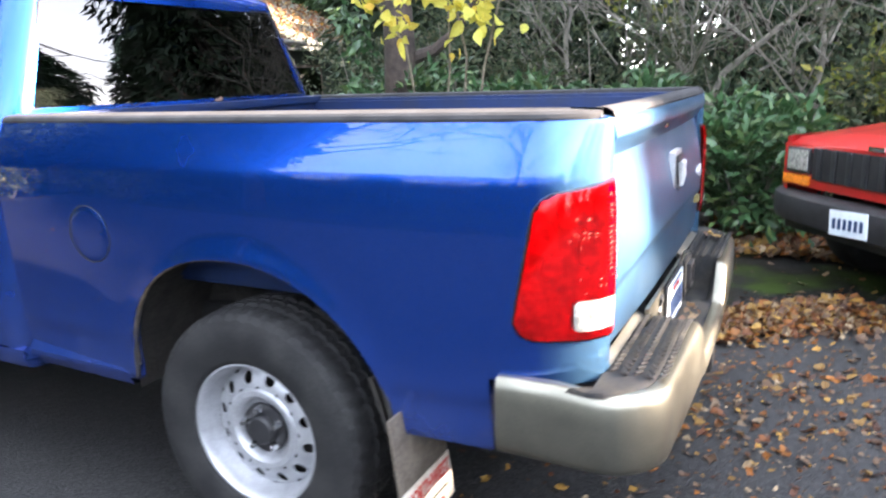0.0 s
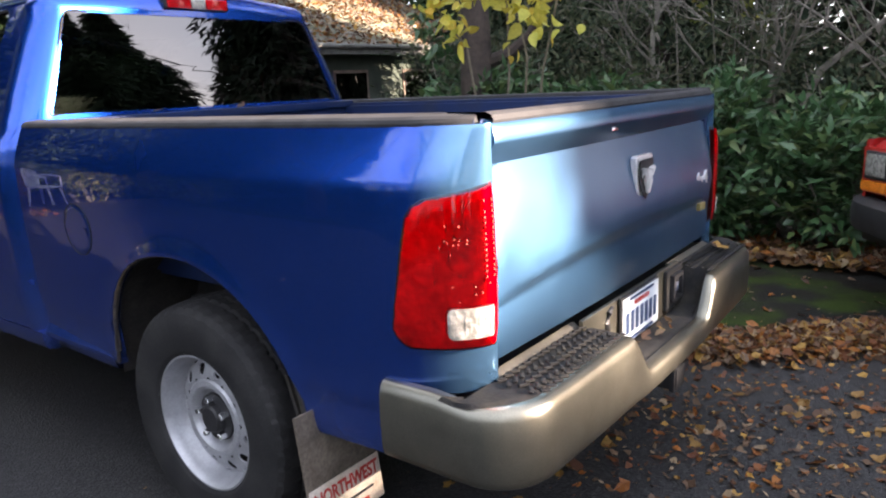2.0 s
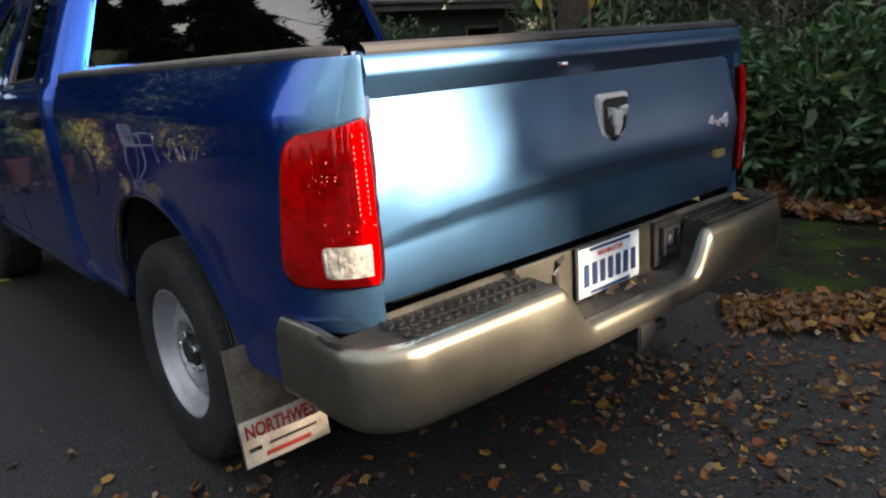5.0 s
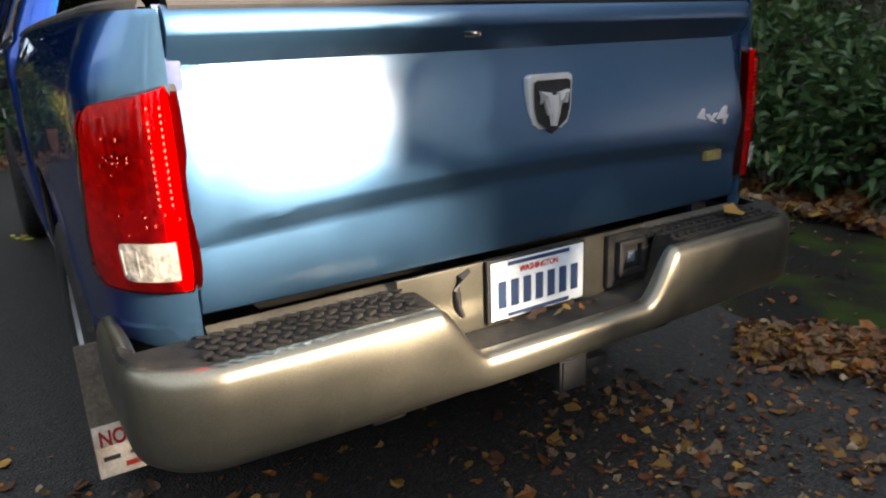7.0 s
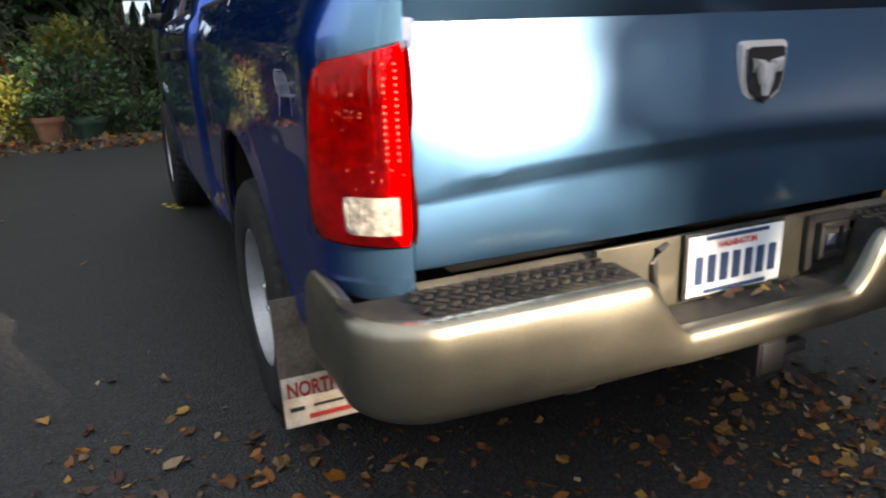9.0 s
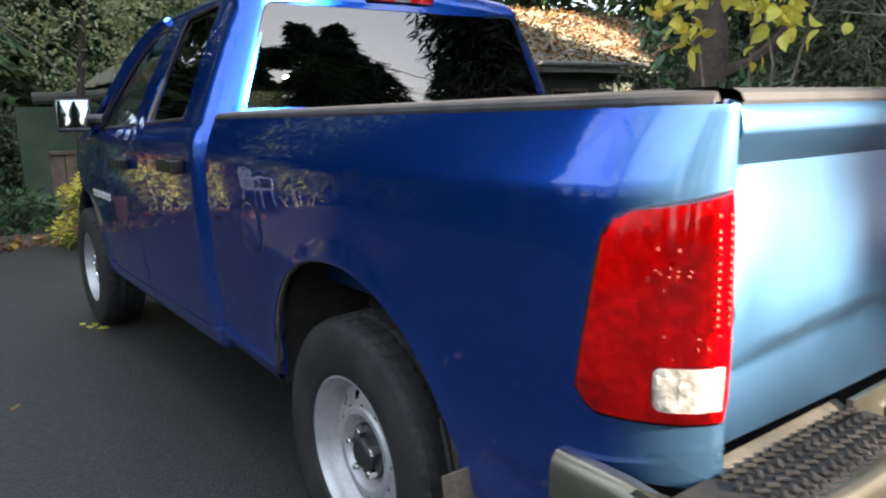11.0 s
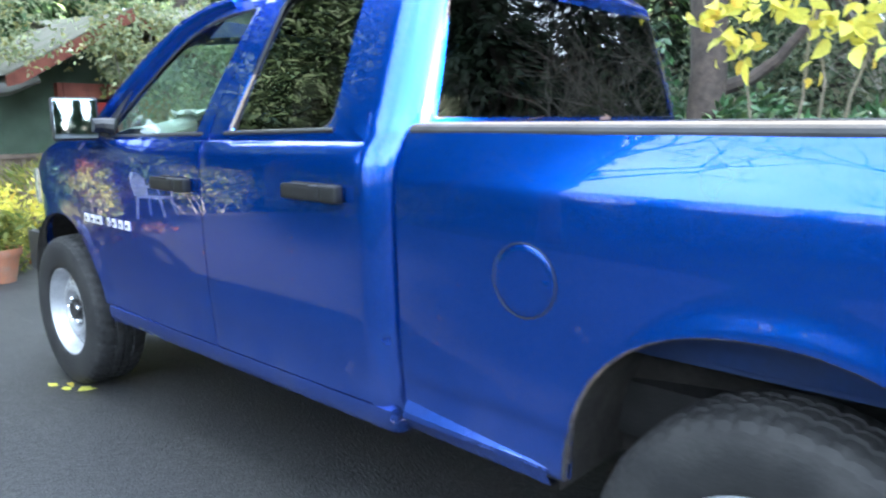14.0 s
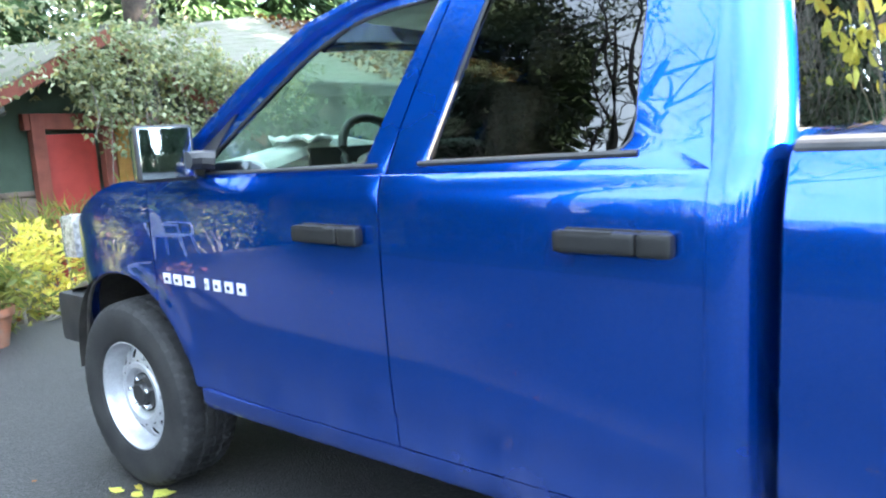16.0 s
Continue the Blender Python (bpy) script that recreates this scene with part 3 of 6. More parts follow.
for s in bump_s:
    x, y = bump_plan(s)
    x2, y2 = bump_plan(s + 0.001)
    ln = math.hypot(x2 - x, y2 - y)
    nx, ny = (y2 - y) / ln, -(x2 - x) / ln
    top = bump_top(x, y)
    bot = 0.508 + 0.02 * abs(s) ** 3
    row = []
    for f, o in ((-0.06, -0.050), (0.0, -0.014), (0.05, -0.002), (0.14, 0.004), (0.35, 0.006), (0.6, 0.006), (0.85, 0.003), (0.94, -0.004), (0.985, -0.012), (1.0, -0.024), (0.995, -0.036)):
        z = bot + (top - bot) * f
        row.append((x + nx * o, y + ny * o, z))
    rows.append(row)
bumper = part("rear_bumper", grid(rows, flip=True), BUMPER, truck, "grey steel step bumper with a dipped middle", angle=1.2)
rows = []
for s in [q for q in bump_s if abs(q) < 0.87]:
    x, y = bump_plan(s)
    zt = bump_top(x, y)
    if x > 0:
        zr = 0.590 + (0.722 - 0.590) * ease(0.40, 0.455, x)
        zt2 = lambda f, a=zt, b=zr: a + (b - a) * ease(0.06, 0.3, f)
    else:
        zt2 = lambda f, a=zt: a
    rows.append([(x * (1 - 0.03 * f), min(-0.90, y + 0.028) + ((-1.0 if abs(x) > 0.5 else -1.035) - min(-0.90, y + 0.028)) * f, zt2(f) - 0.004 + 0.010 * ease(0.05, 0.2, f) * ease(0.3, 0.42, abs(x))) for f in (0, 0.06, 0.12, 0.2, 0.3, 0.6, 1.0)])
part("bumper_top", grid(rows), PAD, bumper, "black plastic bumper top", angle=1.0)
# tread bars on the two step pads
for sgn in (-1, 1):
    bm = bmesh.new()
    for i in range(16):
        for j in range(5):
            x = sgn * (0.40 + i * 0.031 + (0.015 if j % 2 else 0))
            if abs(x) > 0.86:
                continue
            y = -1.142 + j * 0.030
            box((x, y, 0.734), (0.026, 0.010, 0.007), 0.002, Matrix.Rotation(radians(35 if j % 2 else -35), 4, "Z"), bm=bm, seg=1)
    part("step_tread", bm, PAD, bumper)
# steel strip rising from the pads to the tailgate
for sgn in (-1, 1):
    rows = [[(sgn * x, -1.012, 0.722), (sgn * x, -1.006, 0.731), (sgn * x, -0.985, 0.742)] for x in dense(0.385, 0.82, 6)]
    part("back_strip", thicken(grid(rows, flip=sgn < 0), (0, 0, -1), 0.02), STRIP, bumper)
# recess behind the plate
part("plate_recess", box((0, -1.020, 0.664), (0.80, 0.014, 0.18), 0.004), BUMPER, bumper)
bm = tube([(-0.205, -1.030, 0.742), (-0.232, -1.031, 0.730), (-0.243, -1.031, 0.700), (-0.240, -1.031, 0.655), (-0.226, -1.030, 0.630)], [0.006, 0.010, 0.010, 0.010, 0.006], 8)
part("plate_grommet", bm, BLACK, bumper)
bm = box((0.322, -1.034, 0.672), (0.155, 0.016, 0.150), 0.010)
wall = part("dip_panel", bm, PAD, bumper, "black plastic panel beside the plate")
bm = bmesh.new()
for dx, dz, w, h in ((-0.042, 0, 0.016, 0.10), (0.042, 0, 0.016, 0.10), (0, 0.042, 0.10, 0.016), (0, -0.042, 0.10, 0.016)):
    box((0.322 + dx, -1.048, 0.678 + dz), (w, 0.022, h), 0.006, bm=bm)
sock = part("trailer_socket", bm, BLACK, bumper, "black square trailer wiring socket")
part("socket_cover", box((0.322, -1.044, 0.678), (0.062, 0.008, 0.062), 0.008), DARK, sock)
part("socket_pin", box((0.322, -1.049, 0.678), (0.030, 0.008, 0.030), 0.004), material("socket_blue", (0.10, 0.12, 0.17), 0.4, bump=0), sock)
# hitch receiver under the bumper
bm = box((0.0, -1.10, 0.470), (0.075, 0.16, 0.075), 0.006)
box((0.0, -1.165, 0.470), (0.088, 0.02, 0.088), 0.006, bm=bm)
box((0.09, -1.15, 0.47), (0.07, 0.03, 0.03), 0.004, bm=bm)
part("hitch_receiver", bm, BLACK, truck)
part("hitch_bar", box((0, -0.95, 0.48), (1.0, 0.09, 0.09), 0.01), DARK, truck)

# number plate, its writing as plain bars
plate = part("number_plate", box((0, -1.036, 0.674), (0.318, 0.008, 0.165), 0.003), BLACK, truck, "white number plate in a dark frame")
part("plate_face", box((0, -1.0425, 0.674), (0.302, 0.003, 0.150), 0.001), PLATE, plate)
for i in range(7):
    part("plate_bar", box((-0.118 + i * 0.0393, -1.0455, 0.664), (0.024, 0.002, 0.070), 0.001), PLATE_INK, plate)
words("WASHINGTON", 0.022, Matrix.Translation((0.0, -1.0445, 0.720)) @ turn, RED_INK, plate, "plate_lettering", 0.0008, 0.125)
part("plate_bar", box((0, -1.0455, 0.741), (0.20, 0.002, 0.010), 0.0008), PLATE_INK, plate)
part("plate_bar", box((0, -1.0455, 0.608), (0.20, 0.002, 0.010), 0.0008), PLATE_INK, plate)


# wheels
def tyre_mesh():
    prof = [(-0.120, 0.232), (-0.128, 0.245), (-0.134, 0.27), (-0.137, 0.31), (-0.134, 0.345), (-0.126, 0.372), (-0.112, 0.388), (-0.09, 0.395),
            (-0.055, 0.398), (-0.05, 0.389), (-0.04, 0.389), (-0.035, 0.399), (-0.004, 0.400), (0.0, 0.390), (0.004, 0.390), (0.008, 0.400),
            (0.035, 0.399), (0.04, 0.389), (0.05, 0.389), (0.055, 0.398), (0.09, 0.395), (0.112, 0.388), (0.126, 0.372), (0.137, 0.31), (0.128, 0.245), (0.12, 0.232)]
    n = 184
    rows = []
    for a, r in prof:
        row = []
        for i in range(n):
            t = 2 * math.pi * i / n
            k = (i + (2 if a > 0.02 else 0) + int(abs(a) * 30)) % 4
            rr = r - (0.009 if r > 0.385 and k == 0 else 0) - (0.006 if 0.37 < r < 0.386 and i % 4 == 0 else 0)
            row.append((a, rr * math.cos(t), rr * math.sin(t)))
        rows.append(row)
    bm = grid(rows, closed=True)
    bmesh.ops.recalc_face_normals(bm, faces=bm.faces[:])
    return bm


def rim_mesh():
    bm = lathe([(-0.118, 0.236), (-0.128, 0.234), (-0.130, 0.226), (-0.122, 0.220), (-0.100, 0.216), (-0.070, 0.209), (-0.055, 0.200)], 72)
    n = 12
    for k in range(n):
        rows = ([], [], [])
        a0 = 2 * math.pi * k / n
        for j in range(20):
            p = 2 * math.pi * j / 20
            ca, sa = math.cos(p), math.sin(p)
            q = max(abs(ca), abs(sa))
            for row, (da, dr) in zip(rows, ((ca / q * math.pi / n, sa / q * 0.032), (ca * 0.112, sa * 0.0205), (ca * 0.104, sa * 0.0192))):
                r, t = 0.168 + dr, a0 + da
                x = -0.055 - 0.030 * math.sin(min(1, max(0, (0.200 - r) / 0.064)) * math.pi / 2) + (0.006 if row is rows[2] else 0)
                row.append((x, r * math.cos(t), r * math.sin(t)))
        grid(rows, closed=True, bm=bm)
    lathe([(-0.085, 0.136), (-0.092, 0.128), (-0.092, 0.112), (-0.080, 0.100), (-0.062, 0.094), (-0.056, 0.082), (-0.056, 0.02)], 72, bm=bm)
    bmesh.ops.remove_doubles(bm, verts=bm.verts[:], dist=0.0008)
    bmesh.ops.recalc_face_normals(bm, faces=bm.faces[:])
    return bm


def wheel(x, y, right=False):
    m = pose(x, y, RADIUS, 13, 0, 180 if right else 0)
    w = part("wheel", lathe([(0.09, 0.225), (-0.02, 0.222), (-0.02, 0.05)], 40), DARK, truck, "silver steel wheel with round holes and a black hub")
    w.matrix_basis = m
    part("tyre", tyre_mesh(), RUBBER, w, "worn black all-terrain tyre", angle=0.22)
    rim_bm = rim_mesh()
    bmesh.ops.translate(rim_bm, vec=(0.010, 0, 0), verts=rim_bm.verts[:])
    part("rim", rim_bm, RIM, w, "silver painted steel rim")
    part("hub_cap", lathe([(-0.058, 0.083), (-0.066, 0.081), (-0.068, 0.050), (-0.086, 0.047), (-0.092, 0.040), (-0.092, 0.0005)], 32), BLACK, w)
    for k in range(5):
        t = 2 * math.pi * k / 5
        bm = lathe([(-0.066, 0.013), (-0.095, 0.013), (-0.101, 0.009), (-0.101, 0.0005)], 6)
        bmesh.ops.translate(bm, vec=(0.006, 0.066 * math.cos(t), 0.066 * math.sin(t)), verts=bm.verts[:])
        part("lug_nut", bm, CHROME, w)


for x, right in ((-0.852, False), (0.852, True)):
    for y in (0.045, WHEELBASE):
        wheel(x, y, right)

# wheel wells
for sgn in (-1, 1):
    for arch in (REAR_ARCH, FRONT_ARCH):
        rows = []
        for i in range(25):
            t = math.pi * i / 24
            c, s = math.cos(t), math.sin(t)
            y = arch[0] + (arch[2] + 0.03) * math.copysign(abs(c) ** 0.85, c)
            z = arch[1] - 0.04 + (arch[3] + 0.05) * s ** 0.85
            rows.append([(sgn * 0.94, y, z), (sgn * 0.62, y, z), (sgn * 0.45, arch[0], arch[1])])
        part("wheel_liner", grid(rows, flip=sgn < 0), MUD, truck, "dusty dark wheel-well liner")

# mud flaps behind the rear wheels, with a white lettered lower half
for sgn in (-1, 1):
    rot = Matrix.Rotation(radians(-7), 4, "X")
    bm = box((0, 0, 0), (0.285, 0.008, 0.36), 0.003)
    flap = part("mud_flap", bm, FLAP_BROWN, truck, "dusty mud flap with a white lettered lower half")
    flap.matrix_basis = Matrix.Translation((sgn * 0.888, -0.498, 0.395)) @ rot
    fw = part("flap_panel", box((0, -0.0065, -0.108), (0.28, 0.005, 0.140), 0.002), FLAP_WHITE, flap, "white lettered panel")
    if sgn < 0:
        words("NORTHWEST", 0.058, Matrix.Translation((0, -0.0095, -0.076)) @ turn, RED_INK, fw, "flap_lettering", 0.0012, 0.255)
        part("flap_bar", box((0.02, -0.0095, -0.126), (0.16, 0.002, 0.008)), BLACK, fw)
        part("flap_bar", box((-0.105, -0.0095, -0.128), (0.04, 0.002, 0.012)), BLACK, fw)
        part("flap_bar", box((0.0, -0.0095, -0.155), (0.15, 0.002, 0.013)), RED_INK, fw)
    bm = bmesh.new()
    grid([[(sgn * 0.97, -0.385, 0.66), (sgn * 0.75, -0.40, 0.66)], [(sgn * 0.975, -0.44, 0.50), (sgn * 0.74, -0.44, 0.50)]], bm=bm)
    part("flap_bracket", thicken(bm, (0, -1, 0), 0.012), MUD, truck)

# underbody, frame rails and exhaust
bm = box((0, 1.6, 0.60), (1.3, 5.2, 0.16), 0.02)
for sgn in (-1, 1):
    box((sgn * 0.45, 1.6, 0.50), (0.09, 5.3, 0.14), 0.01, bm=bm)
part("chassis", bm, DARK, truck)
part("rear_axle", tube([(-0.8, 0, 0.40), (-0.2, 0, 0.40), (-0.12, 0, 0.40), (0.12, 0, 0.40), (0.2, 0, 0.40), (0.8, 0, 0.40)], [0.05, 0.05, 0.14, 0.14, 0.05, 0.05], 14), DARK, truck)
part("front_axle", tube([(-0.8, WHEELBASE, 0.40), (0.8, WHEELBASE, 0.40)], 0.05, 12), DARK, truck)

# ---- cab ----
SILL = 0.475


def belt_high(y):
    return 1.318 - 0.010 * (y - 1.2)


def cab_low(y):
    return arch_z(y, FRONT_ARCH, SILL + 0.045)


B_GAP, R_GAP, F_GAP = 2.108, 1.222, 3.300
for sgn in (-1, 1):
    rear_door_bm = side_panel(dense(R_GAP + 0.004, B_GAP - 0.003, 18), cab_low, belt_high, door_x, 12)
    ys = sorted(set(dense(B_GAP + 0.003, 3.10, 18) + dense(3.11, F_GAP - 0.004, 20) + [FRONT_ARCH[0] - FRONT_ARCH[2] * 0.95 + d for d in (-0.002, 0.002, 0.005)]))
    ys = [y for y in ys if y <= F_GAP - 0.004]
    front_door_bm = side_panel(ys, cab_low, belt_high, door_x, 12)
    fy = sorted(set([F_GAP + 0.004] + [y for y in arch_columns(FRONT_ARCH, 26) if y > F_GAP + 0.006] + dense(FRONT_ARCH[0] + FRONT_ARCH[2] + 0.002, 4.34, 6)))
    fender_bm = side_panel(fy, lambda y: arch_z(y, FRONT_ARCH, 0.60 if y > 3.6 else SILL + 0.045), lambda y: 1.293 - 0.02 * (y - 3.2) - 0.58 * max(0, y - 3.5) ** 1.8, lambda y, z: door_x(y, min(z, 1.30)) - 0.10 * max(0, z - 1.12) ** 1.2 - 0.59 * max(0, y - 3.76) ** 2, 14, 0.96)
    for nm, bm in (("rear_door", rear_door_bm), ("front_door", front_door_bm), ("front_fender", fender_bm)):
        thicken(bm, (1, 0, 0), 0.035, 0.004)
        if sgn > 0:
            b2 = mirror(bm)
            bm.free()
            bm = b2
        ob = part(nm, bm, BLUE, truck)
        if nm == "rear_door":
            rdoor = ob
        elif nm == "front_door":
            fdoor = ob
        else:
            fender = ob

    # door frames round the windows
    RW = rounded([(1.395, 1.352), (1.975, 1.338), (1.868, 1.812), (1.425, 1.826)], [0.07, 0.02, 0.04, 0.06])
    FW = rounded([(2.190, 1.335), (3.02, 1.312), (2.83, 1.46), (2.50, 1.715), (2.30, 1.782), (2.035, 1.795)], [0.02, 0.02, 0.1, 0.15, 0.12, 0.03])
    RO = rounded([(R_GAP + 0.004, 1.312), (B_GAP - 0.003, 1.306), (B_GAP - 0.125, 1.848), (R_GAP + 0.06, 1.862)], [0.004, 0.004, 0.01, 0.07])
    FO = rounded([(B_GAP + 0.003, 1.306), (3.128, 1.296), (2.90, 1.475), (2.56, 1.745), (2.33, 1.822), (B_GAP - 0.119, 1.848)], [0.004, 0.01, 0.1, 0.15, 0.12, 0.01])
    for door, outer, inner, pane in ((rdoor, RO, RW, SIDE_TINT), (fdoor, FO, FW, CLEAR)):
        bm = thicken(ring_panel(outer, inner, cabin_x), (1, 0, 0), 0.03, 0.003)
        if sgn > 0:
            b2 = mirror(bm)
            bm.free()
            bm = b2
        part("window_frame", bm, BLUE, door)
        cy = sum(q[0] for q in inner) / len(inner)
        cz = sum(q[1] for q in inner) / len(inner)
        big = [(cy + (a - cy) * 1.015, cz + (b - cz) * 1.02) for a, b in inner]
        bm = outline_sheet(big, lambda y, z: cabin_x(y, z) - 0.016)
        bmesh.ops.holes_fill(bm, edges=[e for e in bm.edges if len(e.link_faces) == 1 and (e.verts[0].co.yz - Vector((cy, cz))).length < 0.06])
        if sgn > 0:
            b2 = mirror(bm)
            bm.free()
            bm = b2
        g = part("window_pane", outward(bm, (sgn, 0, 0.2)), pane, door, "dark tinted glass" if pane is SIDE_TINT else "clear glass")
        g.visible_shadow = False
        seal = tube([(sgn * (cabin_x(a, b) - 0.007), a, b) for a, b in inner + inner[:1]], 0.007, 6)
        part("window_seal", seal, BLACK, door)
    # belt weatherstrip
    for door, a, b in ((rdoor, 1.385, 1.995), (fdoor, 2.14, 3.00)):
        part("belt_strip", tube([(sgn * (cabin_x(y, 1.345) - 0.002), y, 1.350 - 0.024 * (y - 1.395)) for y in dense(a, b, 8)], 0.009, 8), BLACK, door)
    # handles
    for door, y0, y1, z in ((rdoor, 1.283, 1.553, 1.163), (fdoor, 2.165, 2.430, 1.141)):
        xo = door_x((y0 + y1) / 2, z)
        cut = y0 + 0.075
        part("handle_cup", box((sgn * (xo - 0.004), (y0 + y1) / 2, z), (0.016, y1 - y0 - 0.03, 0.058), 0.007), DARK, door)
        grip = part("door_handle", box((sgn * (xo + 0.022), (cut + y1) / 2, z), (0.036, y1 - cut, 0.050), 0.015, seg=4), HANDLE, door, "dark grey plastic pull handle")
        part("handle_slot", box((sgn * (xo + 0.030), (cut + y1) / 2 + 0.015, z + 0.0222), (0.018, (y1 - cut) * 0.62, 0.008), 0.003), DARK, grip)
        part("lock_cap", box((sgn * (xo + 0.022), (y0 + cut) / 2 - 0.0015, z), (0.036, cut - y0 + 0.001, 0.053), 0.015, seg=4), HANDLE, door)
    # name bars on the front door
    for y, w in ((3.215, 0.060), (3.145, 0.062), (3.065, 0.074), (2.955, 0.030), (2.893, 0.052), (2.823, 0.056), (2.753, 0.056)):
        zb = 0.930 - 0.006 * (y - 2.98)
        part("name_bar", box((sgn * (door_x(y, zb) + 0.002), y, zb), (0.006, w - 0.012, 0.040), 0.002, Matrix.Rotation(radians(sgn * 2), 4, "Z")), BADGE, fdoor)
        part("name_slot", box((sgn * (door_x(y, zb) + 0.0045), y, zb - 0.002), (0.003, (w - 0.012) * 0.42, 0.014), 0.001), BLUE, fdoor)
    # sill below the doors
    rows = [[(sgn * x, y, z) for x, z in ((0.80, 0.432), (0.90, 0.428), (0.936, 0.438), (0.952, 0.468), (0.955, 0.512), (0.935, 0.520))] for y in dense(1.14, 3.08, 10)]
    rows.insert(0, [(p[0] * 0.95, 1.125, 0.475 + (p[2] - 0.475) * 0.4) for p in rows[0]])
    part("rocker_sill", grid(rows, flip=sgn < 0), BLUE, truck)
    # folded ledge along the foot of the bed side, tapering out before the wheel
    rows = []
    for y in dense(1.080, 0.575, 8):
        k = max(0.0, (y - 0.575) / 0.505)
        b = body_x(y, 0.53)
        rows.append([(sgn * q, y, z) for q, z in ((b - 0.004, 0.530 + 0.045 * k), (b + 0.001 + 0.020 * k, 0.522 + 0.012 * k), (b + 0.001 + 0.018 * k, 0.514), (b - 0.015, 0.470), (b - 0.06, 0.462))])
    part("bed_ledge", grid(rows, flip=sgn > 0), BLUE, truck, angle=0.3)
    lip = [(sgn * (body_x(y, 0.85) - 0.014), y, arch_z(y, REAR_ARCH, 0.505) + 0.001) for y in arch_columns(REAR_ARCH, 30)]
    part("arch_lip", tube(lip, 0.008, 6), MUD, truck, "dusty rolled arch edge")
    # dusty rolled edge of the front arch
    lip = [(sgn * (door_x(y, 0.8) - 0.012), y, arch_z(y, FRONT_ARCH, 0.52) + 0.002) for y in arch_columns(FRONT_ARCH, 30) if y > F_GAP - 0.06]
    part("arch_lip", tube(lip, 0.009, 6), MUD, fender, "dusty rolled arch edge")
    # black corner trim in front of the window
    sail = outline_sheet([(2.962, 1.308), (3.078, 1.318), (2.868, 1.510), (2.838, 1.512)], lambda y, z: cabin_x(y, z) + 0.006, 48)
    bmesh.ops.holes_fill(sail, edges=[e for e in sail.edges if len(e.link_faces) == 1 and (e.verts[0].co.yz - Vector((2.93, 1.41))).length < 0.03])
    thicken(sail, (1, 0, 0), 0.02)
    if sgn > 0:
        b2 = mirror(sail)
        sail.free()
        sail = b2
    part("corner_trim", sail, BLACK, fdoor, "black plastic corner trim")
    # mirrors
    mroot = part("door_mirror", tube([(sgn * 0.93, 2.90, 1.36), (sgn * 0.97, 2.93, 1.365), (sgn * 1.02, 2.93, 1.365)], [0.035, 0.032, 0.03], 10), BLACK, fdoor, "black door mirror with a bright case")
    yaw = radians(sgn * 17)
    turn_m = Matrix.Rotation(yaw, 4, "Z")
    turn_m = turn_m @ Matrix.Rotation(radians(-3), 4, "X")
    face = turn_m.to_3x3() @ Vector((0, -1, 0))
    at_m = Vector((sgn * 1.068, 2.985, 1.392))
    part("mirror_case", box(at_m - face * 0.022, (0.192, 0.075, 0.190), 0.034, turn_m, seg=4), CHROME, mroot)
    part("mirror_rim", box(at_m + face * 0.004, (0.188, 0.045, 0.186), 0.020, turn_m, seg=3), BLACK, mroot)
    part("mirror_glass", box(at_m + face * 0.026, (0.168, 0.006, 0.166), 0.002, turn_m), MIRROR, mroot)
    # fuel door
    if sgn < 0:
        fy0, fz0, fr = 0.636, 0.996, 0.090
        rows = []
        for r in (0.0, 0.4, 0.8, 0.94, 1.0):
            rows.append([(-(body_x(fy0 + fr * r * math.cos(t), fz0 + fr * r * math.sin(t)) + (0.0035 if r < 0.95 else 0.0015)), fy0 + fr * r * math.cos(t), fz0 + fr * r * math.sin(t)) for t in dense(0, 2 * math.pi, 40)[:-1]])
        bm = grid(rows, closed=True)
        bmesh.ops.remove_doubles(bm, verts=bm.verts[:], dist=1e-5)
        bmesh.ops.recalc_face_normals(bm, faces=bm.faces[:])
        fd = part("fuel_door", bm, BLUE, bed_left)
        part("fuel_gap", tube([(-(body_x(fy0 + fr * 1.03 * math.cos(t), fz0 + fr * 1.03 * math.sin(t)) + 0.0005), fy0 + fr * 1.03 * math.cos(t), fz0 + fr * 1.03 * math.sin(t)) for t in dense(0, 2 * math.pi, 40)], 0.0022, 6), DARK, fd)
        part("fuel_catch", box((-(body_x(fy0 - 0.07, fz0) + 0.002), fy0 - 0.066, fz0 - 0.004), (0.008, 0.022, 0.03), 0.003), BLUE, fd)

# back panel of the cab, back window and high brake lamp
RB = rounded([(-0.800, 1.384), (0.800, 1.384), (0.648, 1.802), (-0.648, 1.802)], [0.02, 0.02, 0.04, 0.04])
def back_y(z):
    return 1.094 + 0.085 * max(0, (z - 1.30) / 0.57) ** 1.5
inner_c = (0, 1.59)
rows = []
angs = dense(0, 2 * math.pi, 96)[:-1]
def radial(poly, t, c):
    r = Vector((math.cos(t), math.sin(t)))
    best = 0
    for a, b in zip(poly, poly[1:] + poly[:1]):
        a, b = Vector(a) - Vector(c), Vector(b) - Vector(c)
        e = b - a
        den = r.x * e.y - r.y * e.x
        if abs(den) > 1e-9:
            k = (a.x * e.y - a.y * e.x) / den
            s = (a.x * r.y - a.y * r.x) / den
            if k > 0 and -1e-6 <= s <= 1 + 1e-6:
                best = max(best, k)
    return Vector(c) + r * best
SHELL_Z, SHELL_R = 1.800, 0.135


def roof_drop(y):
    return 0.55 * max(0, y - 2.13) ** 2


